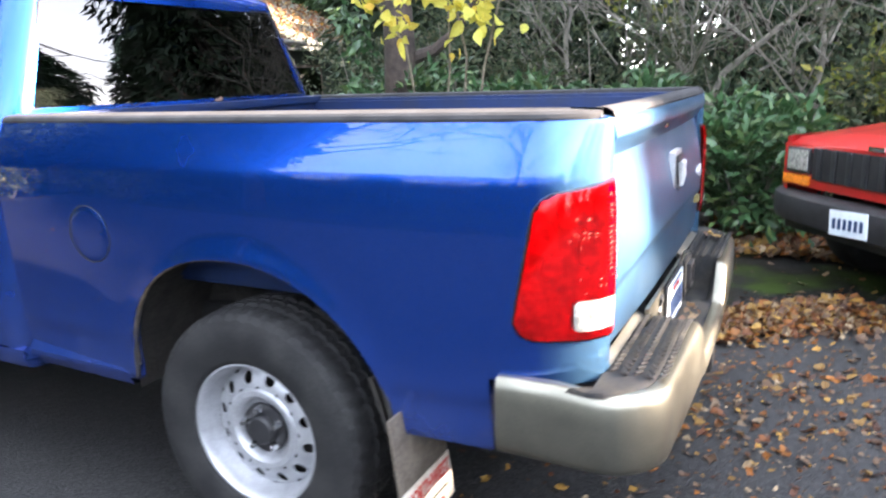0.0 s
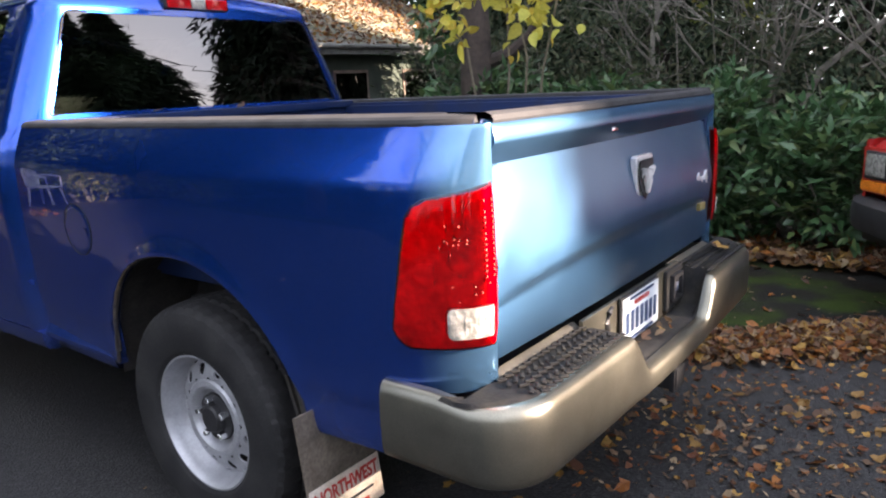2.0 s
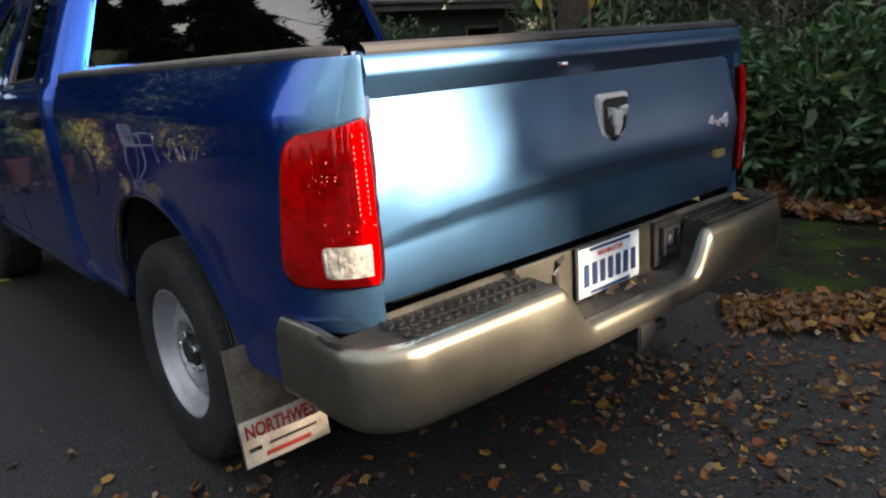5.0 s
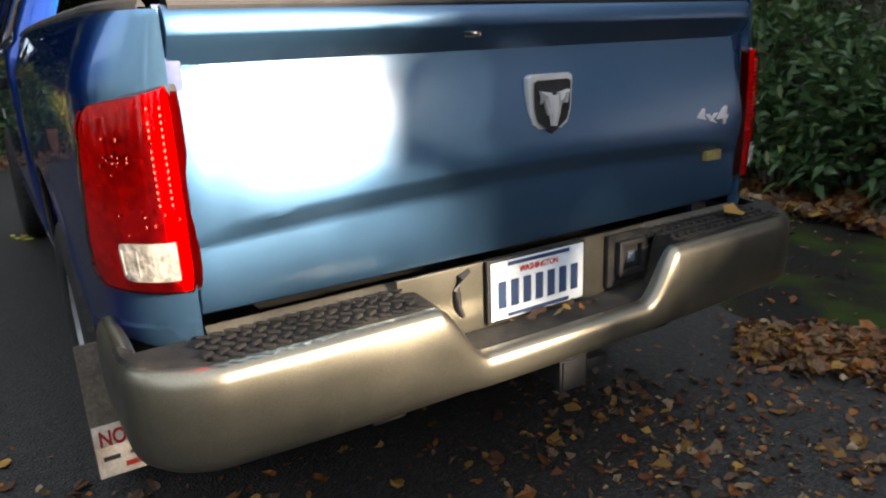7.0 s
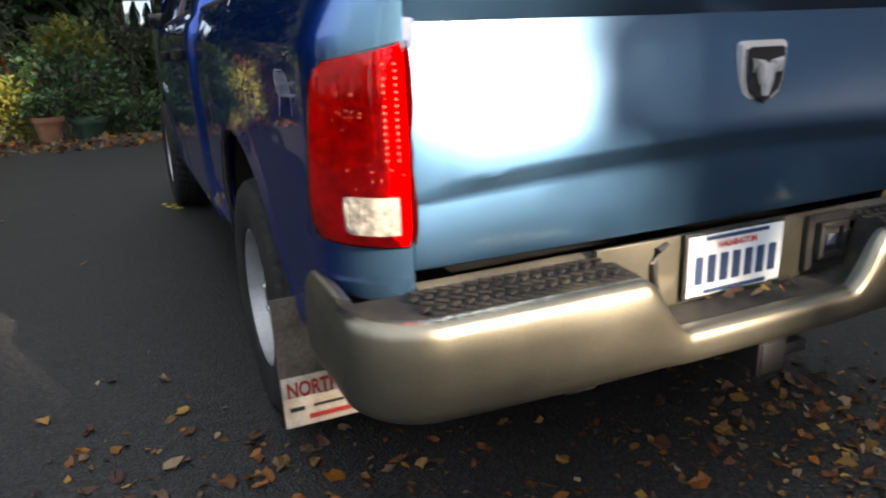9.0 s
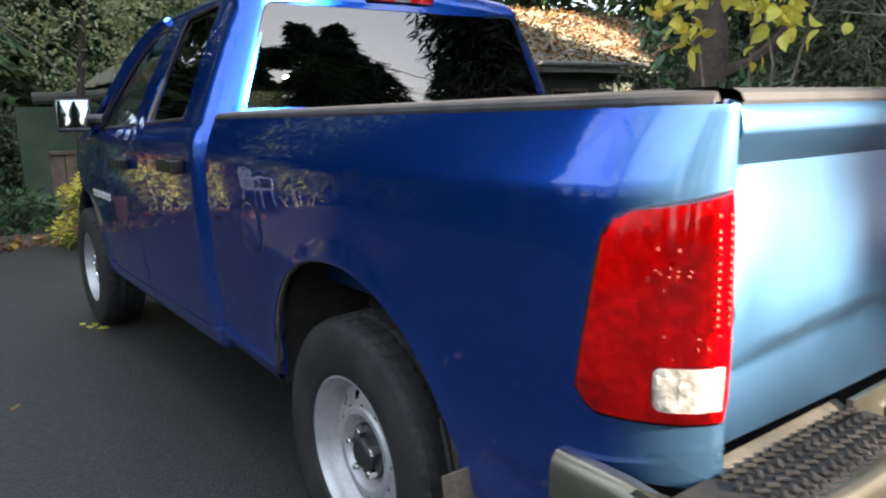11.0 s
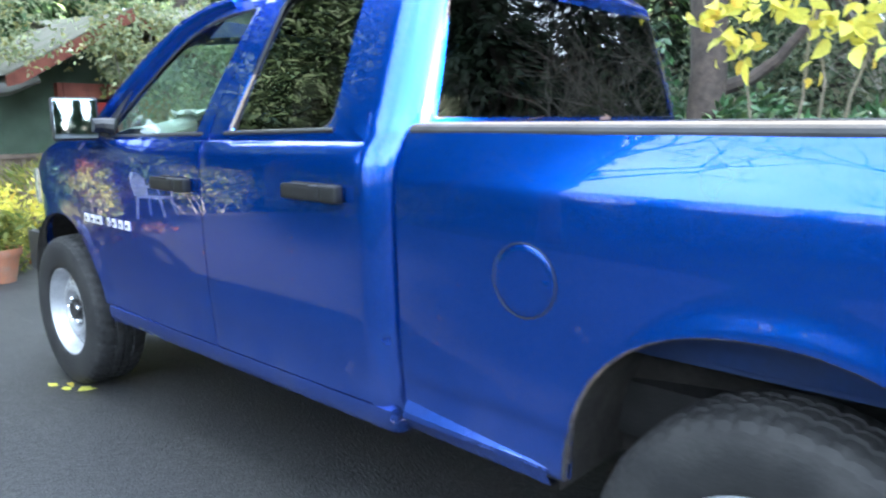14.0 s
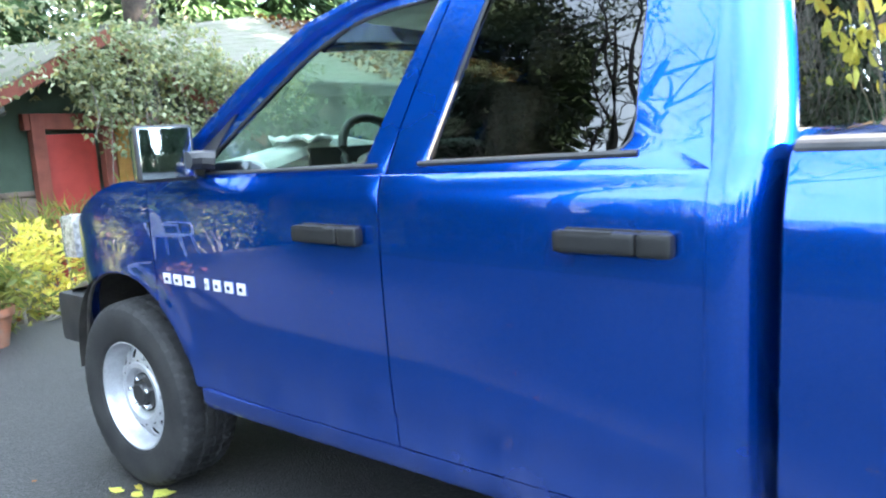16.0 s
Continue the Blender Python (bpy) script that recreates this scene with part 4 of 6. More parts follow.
def shell(sgn, u, z, phi=0.0):
    """A point of the cab's skin. u below 0: metres forward along the side; 0 to 1: round the rear corner; 1 to 2: along the back to the middle."""
    zz = min(z, SHELL_Z)
    w = door_x(1.2, zz) if zz < 1.31 else cabin_x(1.2, zz) + 0.001
    yb = back_y(zz)
    edge = 0.800 - 0.364 * max(0, zz - 1.384)
    rx, ry = max(0.06, w - edge), 0.124
    d = SHELL_R * (1 - math.cos(phi))
    top = zz + 0.088 * math.sin(phi)
    if u < 0:
        y = yb + ry - u
        return Vector((sgn * (w - d), y, top - roof_drop(y)))
    if u <= 1:
        t = u * math.pi / 2
        return Vector((sgn * (w - rx + (rx - d) * math.cos(t)), yb + ry - (ry - d * 0.75) * math.sin(t), top))
    x = (w - rx) * (2 - u)
    return Vector((sgn * x, yb + d * 0.75 - 0.018 * (1 - (x / (w - rx)) ** 2), top + 0.035 * (1 - (x / (w - rx)) ** 2) * math.sin(phi)))


def over(a, b, n):
    return dense(radians(a), radians(b), n)


for sgn in (-1, 1):
    us = [-0.001] + dense(0, 1, 12)[1:] + [1.012]
    rows = [[shell(sgn, u, z) for u in us] for z in dense(SILL, 1.30, 14)[:-1] + dense(1.30, SHELL_Z, 14)] + [[shell(sgn, u, SHELL_Z, p) for u in us] for p in over(8, 90, 10)]
    part("cab_corner", thicken(grid(rows, flip=sgn > 0), (0, 0.3, 0), 0.02), BLUE, truck)
    rows = [[shell(sgn, -0.012 - q, SHELL_Z, p) for p in over(30, 90, 9)] for q in dense(0, 1.36, 18)]
    part("cant_rail", thicken(grid(rows, flip=sgn < 0), (0, 0, -1), 0.02), BLUE, truck)
us = dense(1.008, 2, 10)
for nm, rows in (("window_header", [[shell(-1, u, z) for u in us] + [shell(1, u, z) for u in us[::-1][1:]] for z in (1.796, SHELL_Z)] + [[shell(-1, u, SHELL_Z, p) for u in us] + [shell(1, u, SHELL_Z, p) for u in us[::-1][1:]] for p in over(8, 90, 10)]),
                 ("cab_back", [[shell(-1, u, z) for u in us] + [shell(1, u, z) for u in us[::-1][1:]] for z in dense(0.90, 1.386, 6)])):
    part(nm, thicken(grid(rows), (0, 1, 0), 0.02), BLUE, truck)
rows = [[(lambda q: (q.x, back_y(q.y) + 0.004 - 0.018 * (1 - (q.x / 0.79) ** 2), q.y))(Vector(inner_c).lerp(radial(RB, t, inner_c), f)) for t in angs] for f in (0.03, 0.35, 0.7, 1.012)]
bm = grid(rows, closed=True)
bmesh.ops.holes_fill(bm, edges=[e for e in bm.edges if len(e.link_faces) == 1 and abs(e.verts[0].co.x) < 0.1])
pane = part("back_window", outward(bm, (0, -1, 0)), TINT, truck, "dark tinted back window")
pane.visible_shadow = False
part("window_seal", tube([(q[0], back_y(q[1]) + 0.002 - 0.018 * (1 - (q[0] / 0.79) ** 2), q[1]) for q in RB + RB[:1]], 0.004, 6), DARK, pane)
brake = part("high_brake_lamp", box((-0.02, back_y(1.80) + 0.002, 1.856), (0.35, 0.06, 0.056), 0.014), BLACK, truck, "red high brake lamp with a clear middle")
for x, w, mm in ((-0.122, 0.12, LAMP_BRAKE), (-0.02, 0.08, LAMP_CLEAR), (0.082, 0.12, LAMP_BRAKE)):
    part("brake_lens", box((x, back_y(1.80) - 0.008, 1.856), (w, 0.06, 0.050), 0.008), mm, brake)

# roof
rows = []
for y in dense(0.0, 1.0, 20):
    a = shell(-1, -0.012 - 1.36 * y, SHELL_Z, math.pi / 2)
    if y == 0:
        a = shell(-1, 1.0, SHELL_Z, math.pi / 2) + Vector((0, 0, 0))
        a.x = shell(-1, -0.012, SHELL_Z, math.pi / 2).x
    rows.append([(a.x * -u, a.y - 0.018 * (1 - u * u) * (1 - y), a.z - 0.002 + 0.035 * (1 - abs(u) ** 2.2)) for u in dense(-1.02, 1.02, 22)])
part("roof", thicken(grid(rows, flip=True), (0, 0, -1), 0.02), BLUE, truck)
for sgn in (-1, 1):
    rail = [(sgn * (cabin_x(y, z) + 0.001), y, z) for y, z in ((2.20, 1.836), (2.36, 1.818), (2.54, 1.762), (2.72, 1.645), (2.92, 1.492), (3.13, 1.325), (3.24, 1.25))]
    part("roof_rail", tube(rail, [0.022, 0.028, 0.034, 0.036, 0.036, 0.036, 0.036][:len(rail)], 10), BLUE, truck)
# windscreen
rows = []
for f in dense(0, 1, 10):
    y, z = 2.60 + 0.78 * f, 1.80 - 0.55 * f
    half = 0.70 + 0.13 * f
    rows.append([(u * half, y + 0.10 * (1 - u * u) - 0.03, z) for u in dense(-1, 1, 16)])
g = part("windscreen", outward(grid(rows), (0, -1, -0.5)), CLEAR, truck, "clear windscreen")
g.visible_shadow = False
# hood, grille and front bumper
rows = []
for y in dense(3.20, 4.50, 18):
    f = (y - 3.20) / 1.30
    row = []
    for u in dense(-1, 1, 24):
        half = 0.82 - 0.20 * f ** 2
        z = 1.275 - 0.15 * f ** 1.8 + 0.035 * (1 - abs(u) ** 3) + 0.02 * ease(0.45, 0.3, abs(u)) - 0.10 * max(0, f - 0.9) ** 2 * 60
        row.append((u * half, y, z))
    rows.append(row)
part("hood", thicken(grid(rows), (0, 0, -1), 0.03, 0.004), BLUE, truck)
grille = part("grille", box((0, 4.50, 0.98), (1.05, 0.10, 0.36), 0.04), BLACK, truck)
part("grille_bar", box((0, 4.56, 0.98), (1.0, 0.02, 0.05), 0.01), CHROME, grille)
part("grille_bar", box((0, 4.56, 0.98), (0.05, 0.02, 0.34), 0.01), CHROME, grille)
for sgn in (-1, 1):
    part("headlamp", box((sgn * 0.64, 4.40, 1.00), (0.26, 0.14, 0.22), 0.04), LAMP_CLEAR, truck)
rows = []
for s in dense(-1, 1, 30):
    x = s * 0.86
    y = 4.56 - 0.30 * abs(s) ** 4
    rows.append([(x * (1 - o), y - o, z) for z, o in ((0.50, 0.06), (0.53, 0.01), (0.62, 0.0), (0.72, 0.0), (0.77, 0.02), (0.785, 0.08))])
part("front_bumper", grid(rows), BUMPER, truck, "grey steel front bumper")
for sgn in (-1, 1):
    part("bumper_end", box((sgn * 0.80, 4.22, 0.63), (0.14, 0.28, 0.24), 0.03), BLACK, truck)
part("firewall", box((0, 3.30, 0.95), (1.66, 0.04, 0.62), 0.01), DARK, truck)

# cabin inside
def dash_rise(x):
    return 0.040 * math.exp(-((x + 0.40) / 0.20) ** 2) - 0.035 * max(0, abs(x) - 0.55) / 0.2


rows = []
for x in dense(-0.78, 0.78, 36):
    h = dash_rise(x)
    sec = [(3.30, 1.30), (3.20, 1.345 + 0.3 * h), (3.08, 1.375 + 0.6 * h), (2.96, 1.388 + 0.9 * h), (2.88, 1.388 + h), (2.835, 1.376 + h), (2.815, 1.350 + 0.9 * h), (2.83, 1.29), (2.80, 1.20), (2.86, 1.08), (2.92, 1.00)]
    rows.append([(x, y, z) for y, z in sec])
cab_in = part("dashboard", thicken(grid(rows), (0, 1, -0.3), 0.02), INTERIOR_LIGHT, truck, "pale grey moulded dashboard")
part("gauge_cluster", box((-0.40, 2.818, 1.325), (0.36, 0.03, 0.12), 0.014), BLACK, cab_in)
part("dash_vent", box((-0.70, 2.81, 1.25), (0.10, 0.02, 0.09), 0.012), BLACK, cab_in)
r3 = random.Random(12)
bm = grid([[(-0.62 + 0.16 * i / 6 + r3.uniform(-0.008, 0.008), 2.80 + 0.20 * j / 7, 1.408 + 0.030 * r3.random()) for i in range(7)] for j in range(8)])
part("paper", thicken(bm, (0, 0, -1), 0.012), WHITE_PAPER, cab_in, "crumpled white paper", smooth=False)
ringp = []
rot = pose(-0.40, 2.60, 1.315, 62, 0, 0)
for t in dense(0, 2 * math.pi, 32):
    ringp.append(rot @ Vector((0.195 * math.cos(t), 0.195 * math.sin(t), 0)))
wheel_s = part("steering_wheel", tube(ringp, 0.017, 10), BLACK, truck, "black steering wheel")
bm = box((0, 0, -0.03), (0.16, 0.11, 0.06), 0.025)
for a in (0, 180, 270):
    box((0.11 * math.cos(radians(a)), 0.11 * math.sin(radians(a)), -0.01), (0.12, 0.035, 0.018), 0.006, Matrix.Rotation(radians(a), 4, "Z"), bm=bm)
bmesh.ops.transform(bm, matrix=rot, verts=bm.verts[:])
part("wheel_spokes", bm, INTERIOR, wheel_s)
part("steering_column", tube([rot @ Vector((0, 0, -0.03)), rot @ Vector((0, 0, -0.35))], 0.045, 10), BLACK, wheel_s)
for x in (-0.42, 0.42):
    seat = part("front_seat", box((x, 2.18, 0.92), (0.54, 0.54, 0.18), 0.06, seg=3), INTERIOR, truck, "grey cloth front seat")
    part("backrest", box((x, 1.93, 1.24), (0.52, 0.16, 0.62), 0.06, Matrix.Rotation(radians(14), 4, "X"), seg=3), INTERIOR, seat)
    part("headrest", box((x, 1.83, 1.62), (0.28, 0.10, 0.18), 0.04, Matrix.Rotation(radians(8), 4, "X"), seg=3), INTERIOR, seat)
rs = part("rear_seat", box((0, 1.38, 0.90), (1.5, 0.42, 0.18), 0.05), INTERIOR, truck)
part("backrest", box((0, 1.24, 1.20), (1.5, 0.12, 0.52), 0.05), INTERIOR, rs)
for sgn in (-1, 1):
    part("door_trim", box((sgn * 0.875, 1.68, 0.95), (0.05, 0.84, 0.72), 0.015), INTERIOR, truck, "grey inner door trim")
    part("door_trim", box((sgn * 0.875, 2.60, 0.95), (0.05, 0.96, 0.72), 0.015), INTERIOR, truck, "grey inner door trim")
part("cowl", box((0, 3.24, 1.262), (1.50, 0.20, 0.04), 0.012), BLACK, truck)
part("cab_floor", box((0, 2.2, 0.62), (1.7, 2.0, 0.06)), DARK, truck)
part("headliner", box((0, 1.9, 1.815), (1.34, 1.30, 0.02), 0.008), INTERIOR_LIGHT, truck)
part("rear_view_mirror", box((0, 2.66, 1.68), (0.24, 0.03, 0.07), 0.012), BLACK, truck)


# ---- ground ----
def asphalt():
    m = material("weathered_asphalt", (0.0165, 0.0165, 0.0175), 0.58, spec=0.35, vary=0.3, scale=0.9, bump=0.0, fine=30, tint=(0.018, 0.018, 0.019))
    n, l = m.node_tree.nodes, m.node_tree.links
    tc = n.new("ShaderNodeTexCoord")
    v = n.new("ShaderNodeTexVoronoi")
    v.inputs["Scale"].default_value = 110
    l.new(tc.outputs["Object"], v.inputs["Vector"])
    bp = n.new("ShaderNodeBump")
    bp.inputs["Strength"].default_value = 0.7
    bp.inputs["Distance"].default_value = 0.006
    l.new(v.outputs["Distance"], bp.inputs["Height"])
    b = n["Principled BSDF"]
    l.new(bp.outputs[0], b.inputs["Normal"])
    # pale chips of aggregate
    hs = [q for q in n if q.type == "HUE_SAT"][0]
    r = n.new("ShaderNodeMapRange")
    r.inputs[1].default_value, r.inputs[2].default_value = 0.55, 1.0
    r.inputs[3].default_value, r.inputs[4].default_value = 0.0, 0.75
    sep = n.new("ShaderNodeSeparateColor")
    l.new(v.outputs["Color"], sep.inputs[0])
    l.new(sep.outputs[0], r.inputs[0])
    mx = n.new("ShaderNodeMix")
    mx.data_type = "RGBA"
    mx.inputs[7].default_value = (0.055, 0.055, 0.053, 1)
    l.new(r.outputs[0], mx.inputs[0])
    l.new(hs.outputs[0], mx.inputs[6])
    l.new(mx.outputs[2], b.inputs["Base Color"])
    return m


ASPHALT = asphalt()
SOIL = material("leafy_soil", (0.045, 0.032, 0.02), 0.9, vary=0.4, scale=5, bump=0.8, fine=40, tint=(0.028, 0.03, 0.014))
MOSS = material("mossy_dirt", (0.013, 0.013, 0.012), 0.95, vary=0.5, scale=1.8, bump=0.9, fine=90, spec=0.12, tint=(0.018, 0.015, 0.011))
# moss grows over the dirt in patches
mn, ml = MOSS.node_tree.nodes, MOSS.node_tree.links
mtc, mnz, mrr, mmx = mn.new("ShaderNodeTexCoord"), mn.new("ShaderNodeTexNoise"), mn.new("ShaderNodeMapRange"), mn.new("ShaderNodeMix")
mnz.inputs["Scale"].default_value, mnz.inputs["Detail"].default_value = 1.9, 9
mrr.inputs[1].default_value, mrr.inputs[2].default_value = 0.47, 0.62
mmx.data_type = "RGBA"
mmx.inputs[7].default_value = (0.026, 0.044, 0.008, 1)
mb = mn["Principled BSDF"]
ml.new(mtc.outputs["Object"], mnz.inputs["Vector"])
ml.new(mnz.outputs[0], mrr.inputs[0])
ml.new(mrr.outputs[0], mmx.inputs[0])
ml.new(mb.inputs["Base Color"].links[0].from_socket, mmx.inputs[6])
ml.new(mmx.outputs[2], mb.inputs["Base Color"])


def ground_z(x, y):
    return -0.40 * ease(8.6, 10.2, y)


xs = [-400, -120, -40, -20, -12] + dense(-8, 16, 24) + [24, 40, 120, 400]
gy = [-400, -120, -40, -20, -12] + dense(-8, 16, 48) + [24, 40, 120, 400]
bm = grid([[(x, y, ground_z(x, y)) for x in xs] for y in gy])
bmesh.ops.recalc_face_normals(bm, faces=bm.faces[:])
if bm.faces[0].normal.z < 0:
    bmesh.ops.reverse_faces(bm, faces=bm.faces[:])
ground = tagged(part("ground", bm, ASPHALT), "dark weathered asphalt driveway", "ground", kind="structure")


def patch(name, outline, mat, z, label):
    """A low uneven sheet of soil that lies on the ground."""
    bm = bmesh.new()
    n = 48
    c = Vector((sum(p[0] for p in outline) / len(outline), sum(p[1] for p in outline) / len(outline)))
    ring = [radial(list(outline), 2 * math.pi * i / n, c) for i in range(n)]
    rows = []
    for f in (0.02, 0.3, 0.6, 0.8, 0.92, 1.0):
        row = []
        for i, p in enumerate(ring):
            w = 1 + 0.05 * noise.noise(Vector((p.x * 1.7, p.y * 1.7, 3)))
            q = c.lerp(p, f * w)
            row.append((q.x, q.y, ground_z(q.x, q.y) + (z * (0.6 + 0.8 * noise.noise(Vector((q.x * 2, q.y * 2, 0)))) if f < 0.9 else (0.006 if f < 1 else -0.01))))
        rows.append(row)
    bm = grid(rows, closed=True)
    bmesh.ops.holes_fill(bm, edges=[e for e in bm.edges if len(e.link_faces) == 1 and (e.verts[0].co.xy - c).length < 0.3])
    bmesh.ops.recalc_face_normals(bm, faces=bm.faces[:])
    return tagged(part(name, bm, mat), label, "soil", kind="structure")


patch("moss_bed", [(1.55, -0.6), (2.2, -1.9), (4.5, -2.6), (4.6, 1.5), (2.3, 1.5), (1.8, 0.2)], MOSS, 0.012, "mossy green dirt at the edge of the driveway")
patch("hedge_bed", [(3.35, -1.2), (4.2, -1.9), (14, -6), (16, 3), (12, 9.4), (5.0, 7.6), (3.2, 4.2)], SOIL, 0.03, "dark soil strewn with brown leaves under the hedge")
patch("garden_bed", [(-14, 8.4), (-4, 8.3), (-1.0, 7.9), (0.2, 6.9), (3, 6.8), (5.0, 7.7), (12, 9.4), (14, 24), (-14, 24)], SOIL, 0.03, "dark garden soil with low plants by the house")
patch("lawn_bed", [(-5.4, -9), (-5.2, 2), (-5.6, 7.8), (-16, 8.2), (-22, 0), (-18, -12)], MOSS, 0.02, "mossy garden ground beside the driveway")


# ---- foliage ----
rng = np.random.default_rng(7)
SUNV = np.array(SUN_DIR)


def unit(v):
    return v / np.maximum(1e-9, np.linalg.norm(v, axis=-1, keepdims=True))


def in_sun_lane(p):
    """Where leaves are left out of the crowns, a made gap that lets the low sun through to the tail of the truck and to
    the driveway beside it.
    """
    k = (-1.02 - p[:, 1]) / SUNV[1]
    q = p + SUNV * k[:, None]
    lane = (q[:, 0] > -1.27) & (q[:, 0] < -0.16 - 0.22 * (q[:, 2] - 1.1)) & (q[:, 2] > 0.42) & (q[:, 2] < 1.75)
    lane |= (q[:, 0] > 0.12 + 0.3 * (q[:, 2] - 0.8)) & (q[:, 0] < 0.56 + 0.3 * (q[:, 2] - 0.8)) & (q[:, 2] > 0.50) & (q[:, 2] < 1.0)
    # a random share of leaves stays in the gap before the tailgate to dim the sun there
    thin = np.modf(np.abs(np.sin(p @ np.array([12.9898, 78.233, 37.719])) * 43758.5453))[0] < 0.17
    lane &= ~(thin & (q[:, 0] > -0.78) & (q[:, 2] > 0.72))
    k = (9.2 - p[:, 1]) / SUNV[1]
    q = p + SUNV * k[:, None]
    lane |= (((q[:, 0] > -6.0) & (q[:, 0] < -4.55)) | ((q[:, 0] > -3.55) & (q[:, 0] < -2.6))) & (q[:, 2] > -0.3) & (q[:, 2] < 1.0)
    k = p[:, 2] / SUNV[2]
    g = p - SUNV * k[:, None]
    lane |= (g[:, 0] > -4.6) & (g[:, 0] < -1.95 - 0.14 * (g[:, 1] - 2.7)) & (g[:, 1] > 3.6) & (g[:, 1] < 8.2)
    return lane


def leaf_object(name, pos, length, width, mat, parent=None, droop=0.0, up=0.35, label="", lane=False, along=None, fold=0.25, vary=0.35, shape="leaf"):
    """Many small folded leaves, one mesh."""
    pos = np.asarray(pos, float)
    if lane:
        keep = ~in_sun_lane(pos)
        pos = pos[keep]
        along = along[keep] if along is not None else None
    n = len(pos)
    d = rng.normal(size=(n, 3))
    d[:, 2] = d[:, 2] * 0.6 - droop
    if along is not None:
        d = along + 0.45 * d
    d = unit(d)
    nr = unit(rng.normal(size=(n, 3)) + np.array([0, 0, up * 3]))
    s = unit(np.cross(d, nr))
    nr = np.cross(s, d)
    L = length * (1 + vary * rng.uniform(-1, 1, (n, 1)))
    W = width * (1 + vary * rng.uniform(-1, 1, (n, 1)))
    mid = pos + d * L * 0.45
    tip = pos + d * L - nr * L * 0.12
    a = mid + s * W * 0.5 + nr * W * fold
    b = mid - s * W * 0.5 + nr * W * fold
    if shape == "spray":
        v = np.stack([pos, a, tip, b], 1).reshape(-1, 3)
        f = (np.arange(n)[:, None, None] * 4 + np.array([[[0, 1, 2], [0, 2, 3]]])).reshape(-1, 3)
    elif shape == "broad":
        def at(p, q, r):
            return pos + d * L * p + s * W * q + nr * W * r
        ring = [(0.0, 0, 0), (0.14, 0.36, 0.12), (0.42, 0.5, 0.2), (0.72, 0.34, 0.1), (1.02, 0, -0.2), (0.72, -0.34, 0.1), (0.42, -0.5, 0.2), (0.14, -0.36, 0.12), (0.34, 0, -0.02), (0.68, 0, -0.06)]
        v = np.stack([at(*q) for q in ring], 1).reshape(-1, 3)
        fs = np.array([[0, 8, 1], [1, 8, 2], [8, 9, 2], [2, 9, 3], [3, 9, 4], [4, 9, 5], [5, 9, 6], [9, 8, 6], [6, 8, 7], [7, 8, 0]])
        f = (np.arange(n)[:, None, None] * 10 + fs[None]).reshape(-1, 3)
    else:
        v = np.stack([pos, a, tip, b, mid], 1).reshape(-1, 3)
        i = np.arange(n)[:, None] * 5
        f = np.concatenate([i + np.array([[0, 1, 4]]), i + np.array([[1, 2, 4]]), i + np.array([[2, 3, 4]]), i + np.array([[3, 0, 4]])], 1).reshape(-1, 3)
    me = bpy.data.meshes.new(name)
    me.vertices.add(len(v))
    me.vertices.foreach_set("co", v.ravel())
    me.loops.add(f.size)
    me.loops.foreach_set("vertex_index", f.ravel().astype(np.int32))
    me.polygons.add(len(f))
    me.polygons.foreach_set("loop_start", np.arange(0, f.size, 3, dtype=np.int32))
    me.polygons.foreach_set("loop_total", np.full(len(f), 3, dtype=np.int32))
    me.update()
    me.validate()
    me.materials.append(mat)
    ob = new(name, me)
    if parent is not None:
        ob.parent = parent
    if label:
        tagged(ob, label)
    return ob


def clumps(centres, spread, per):
    """Points in soft clumps round the centres."""
    centres = np.asarray(centres, float)
    c = np.repeat(centres, per, 0)
    d = unit(rng.normal(size=c.shape)) * np.cbrt(rng.uniform(0.05, 1, (len(c), 1)))
    return c + d * spread


def inside(lo, hi, n):
    return rng.uniform(lo, hi, (n, 3))


RHODO = leafy("rhododendron_leaf", [(0.024, 0.062, 0.022), (0.042, 0.105, 0.040), (0.065, 0.14, 0.055), (0.10, 0.14, 0.045)], 0.35, 0.2, 0.5)
DARKLEAF = leafy("dark_shrub_leaf", [(0.034, 0.050, 0.025), (0.050, 0.072, 0.034), (0.085, 0.10, 0.050), (0.10, 0.09, 0.058)], 0.6, 0.25)
CONIFER = leafy("conifer_spray", [(0.009, 0.022, 0.008), (0.014, 0.032, 0.011), (0.022, 0.040, 0.014)], 0.7, 0.12)
GREENFIR = leafy("light_conifer_spray", [(0.039, 0.078, 0.0286), (0.065, 0.117, 0.0455), (0.0975, 0.156, 0.065)], 0.7, 0.25)
YELLOW = leafy("yellow_autumn_leaf", [(0.66, 0.58, 0.08), (0.72, 0.64, 0.13), (0.6, 0.6, 0.12), (0.68, 0.45, 0.07)], 0.5, 0.45)
OLIVE = leafy("yellow_green_leaf", [(0.08, 0.11, 0.02), (0.16, 0.18, 0.035), (0.27, 0.24, 0.045), (0.09, 0.13, 0.03)], 0.55, 0.4)
PALE = leafy("pale_vine_leaf", [(0.162, 0.203, 0.0945), (0.257, 0.297, 0.162), (0.405, 0.432, 0.27), (0.324, 0.297, 0.108), (0.121, 0.162, 0.0675)], 0.6, 0.35)
BROWNLEAF = leafy("fallen_leaf", [(0.0513, 0.0203, 0.0121), (0.135, 0.0446, 0.0135), (0.297, 0.108, 0.0175), (0.0675, 0.0324, 0.0175), (0.392, 0.223, 0.0473), (0.0607, 0.0297, 0.0203), (0.176, 0.115, 0.0675), (0.0878, 0.0486, 0.0297), (0.365, 0.27, 0.162)], 0.6, 0.2)
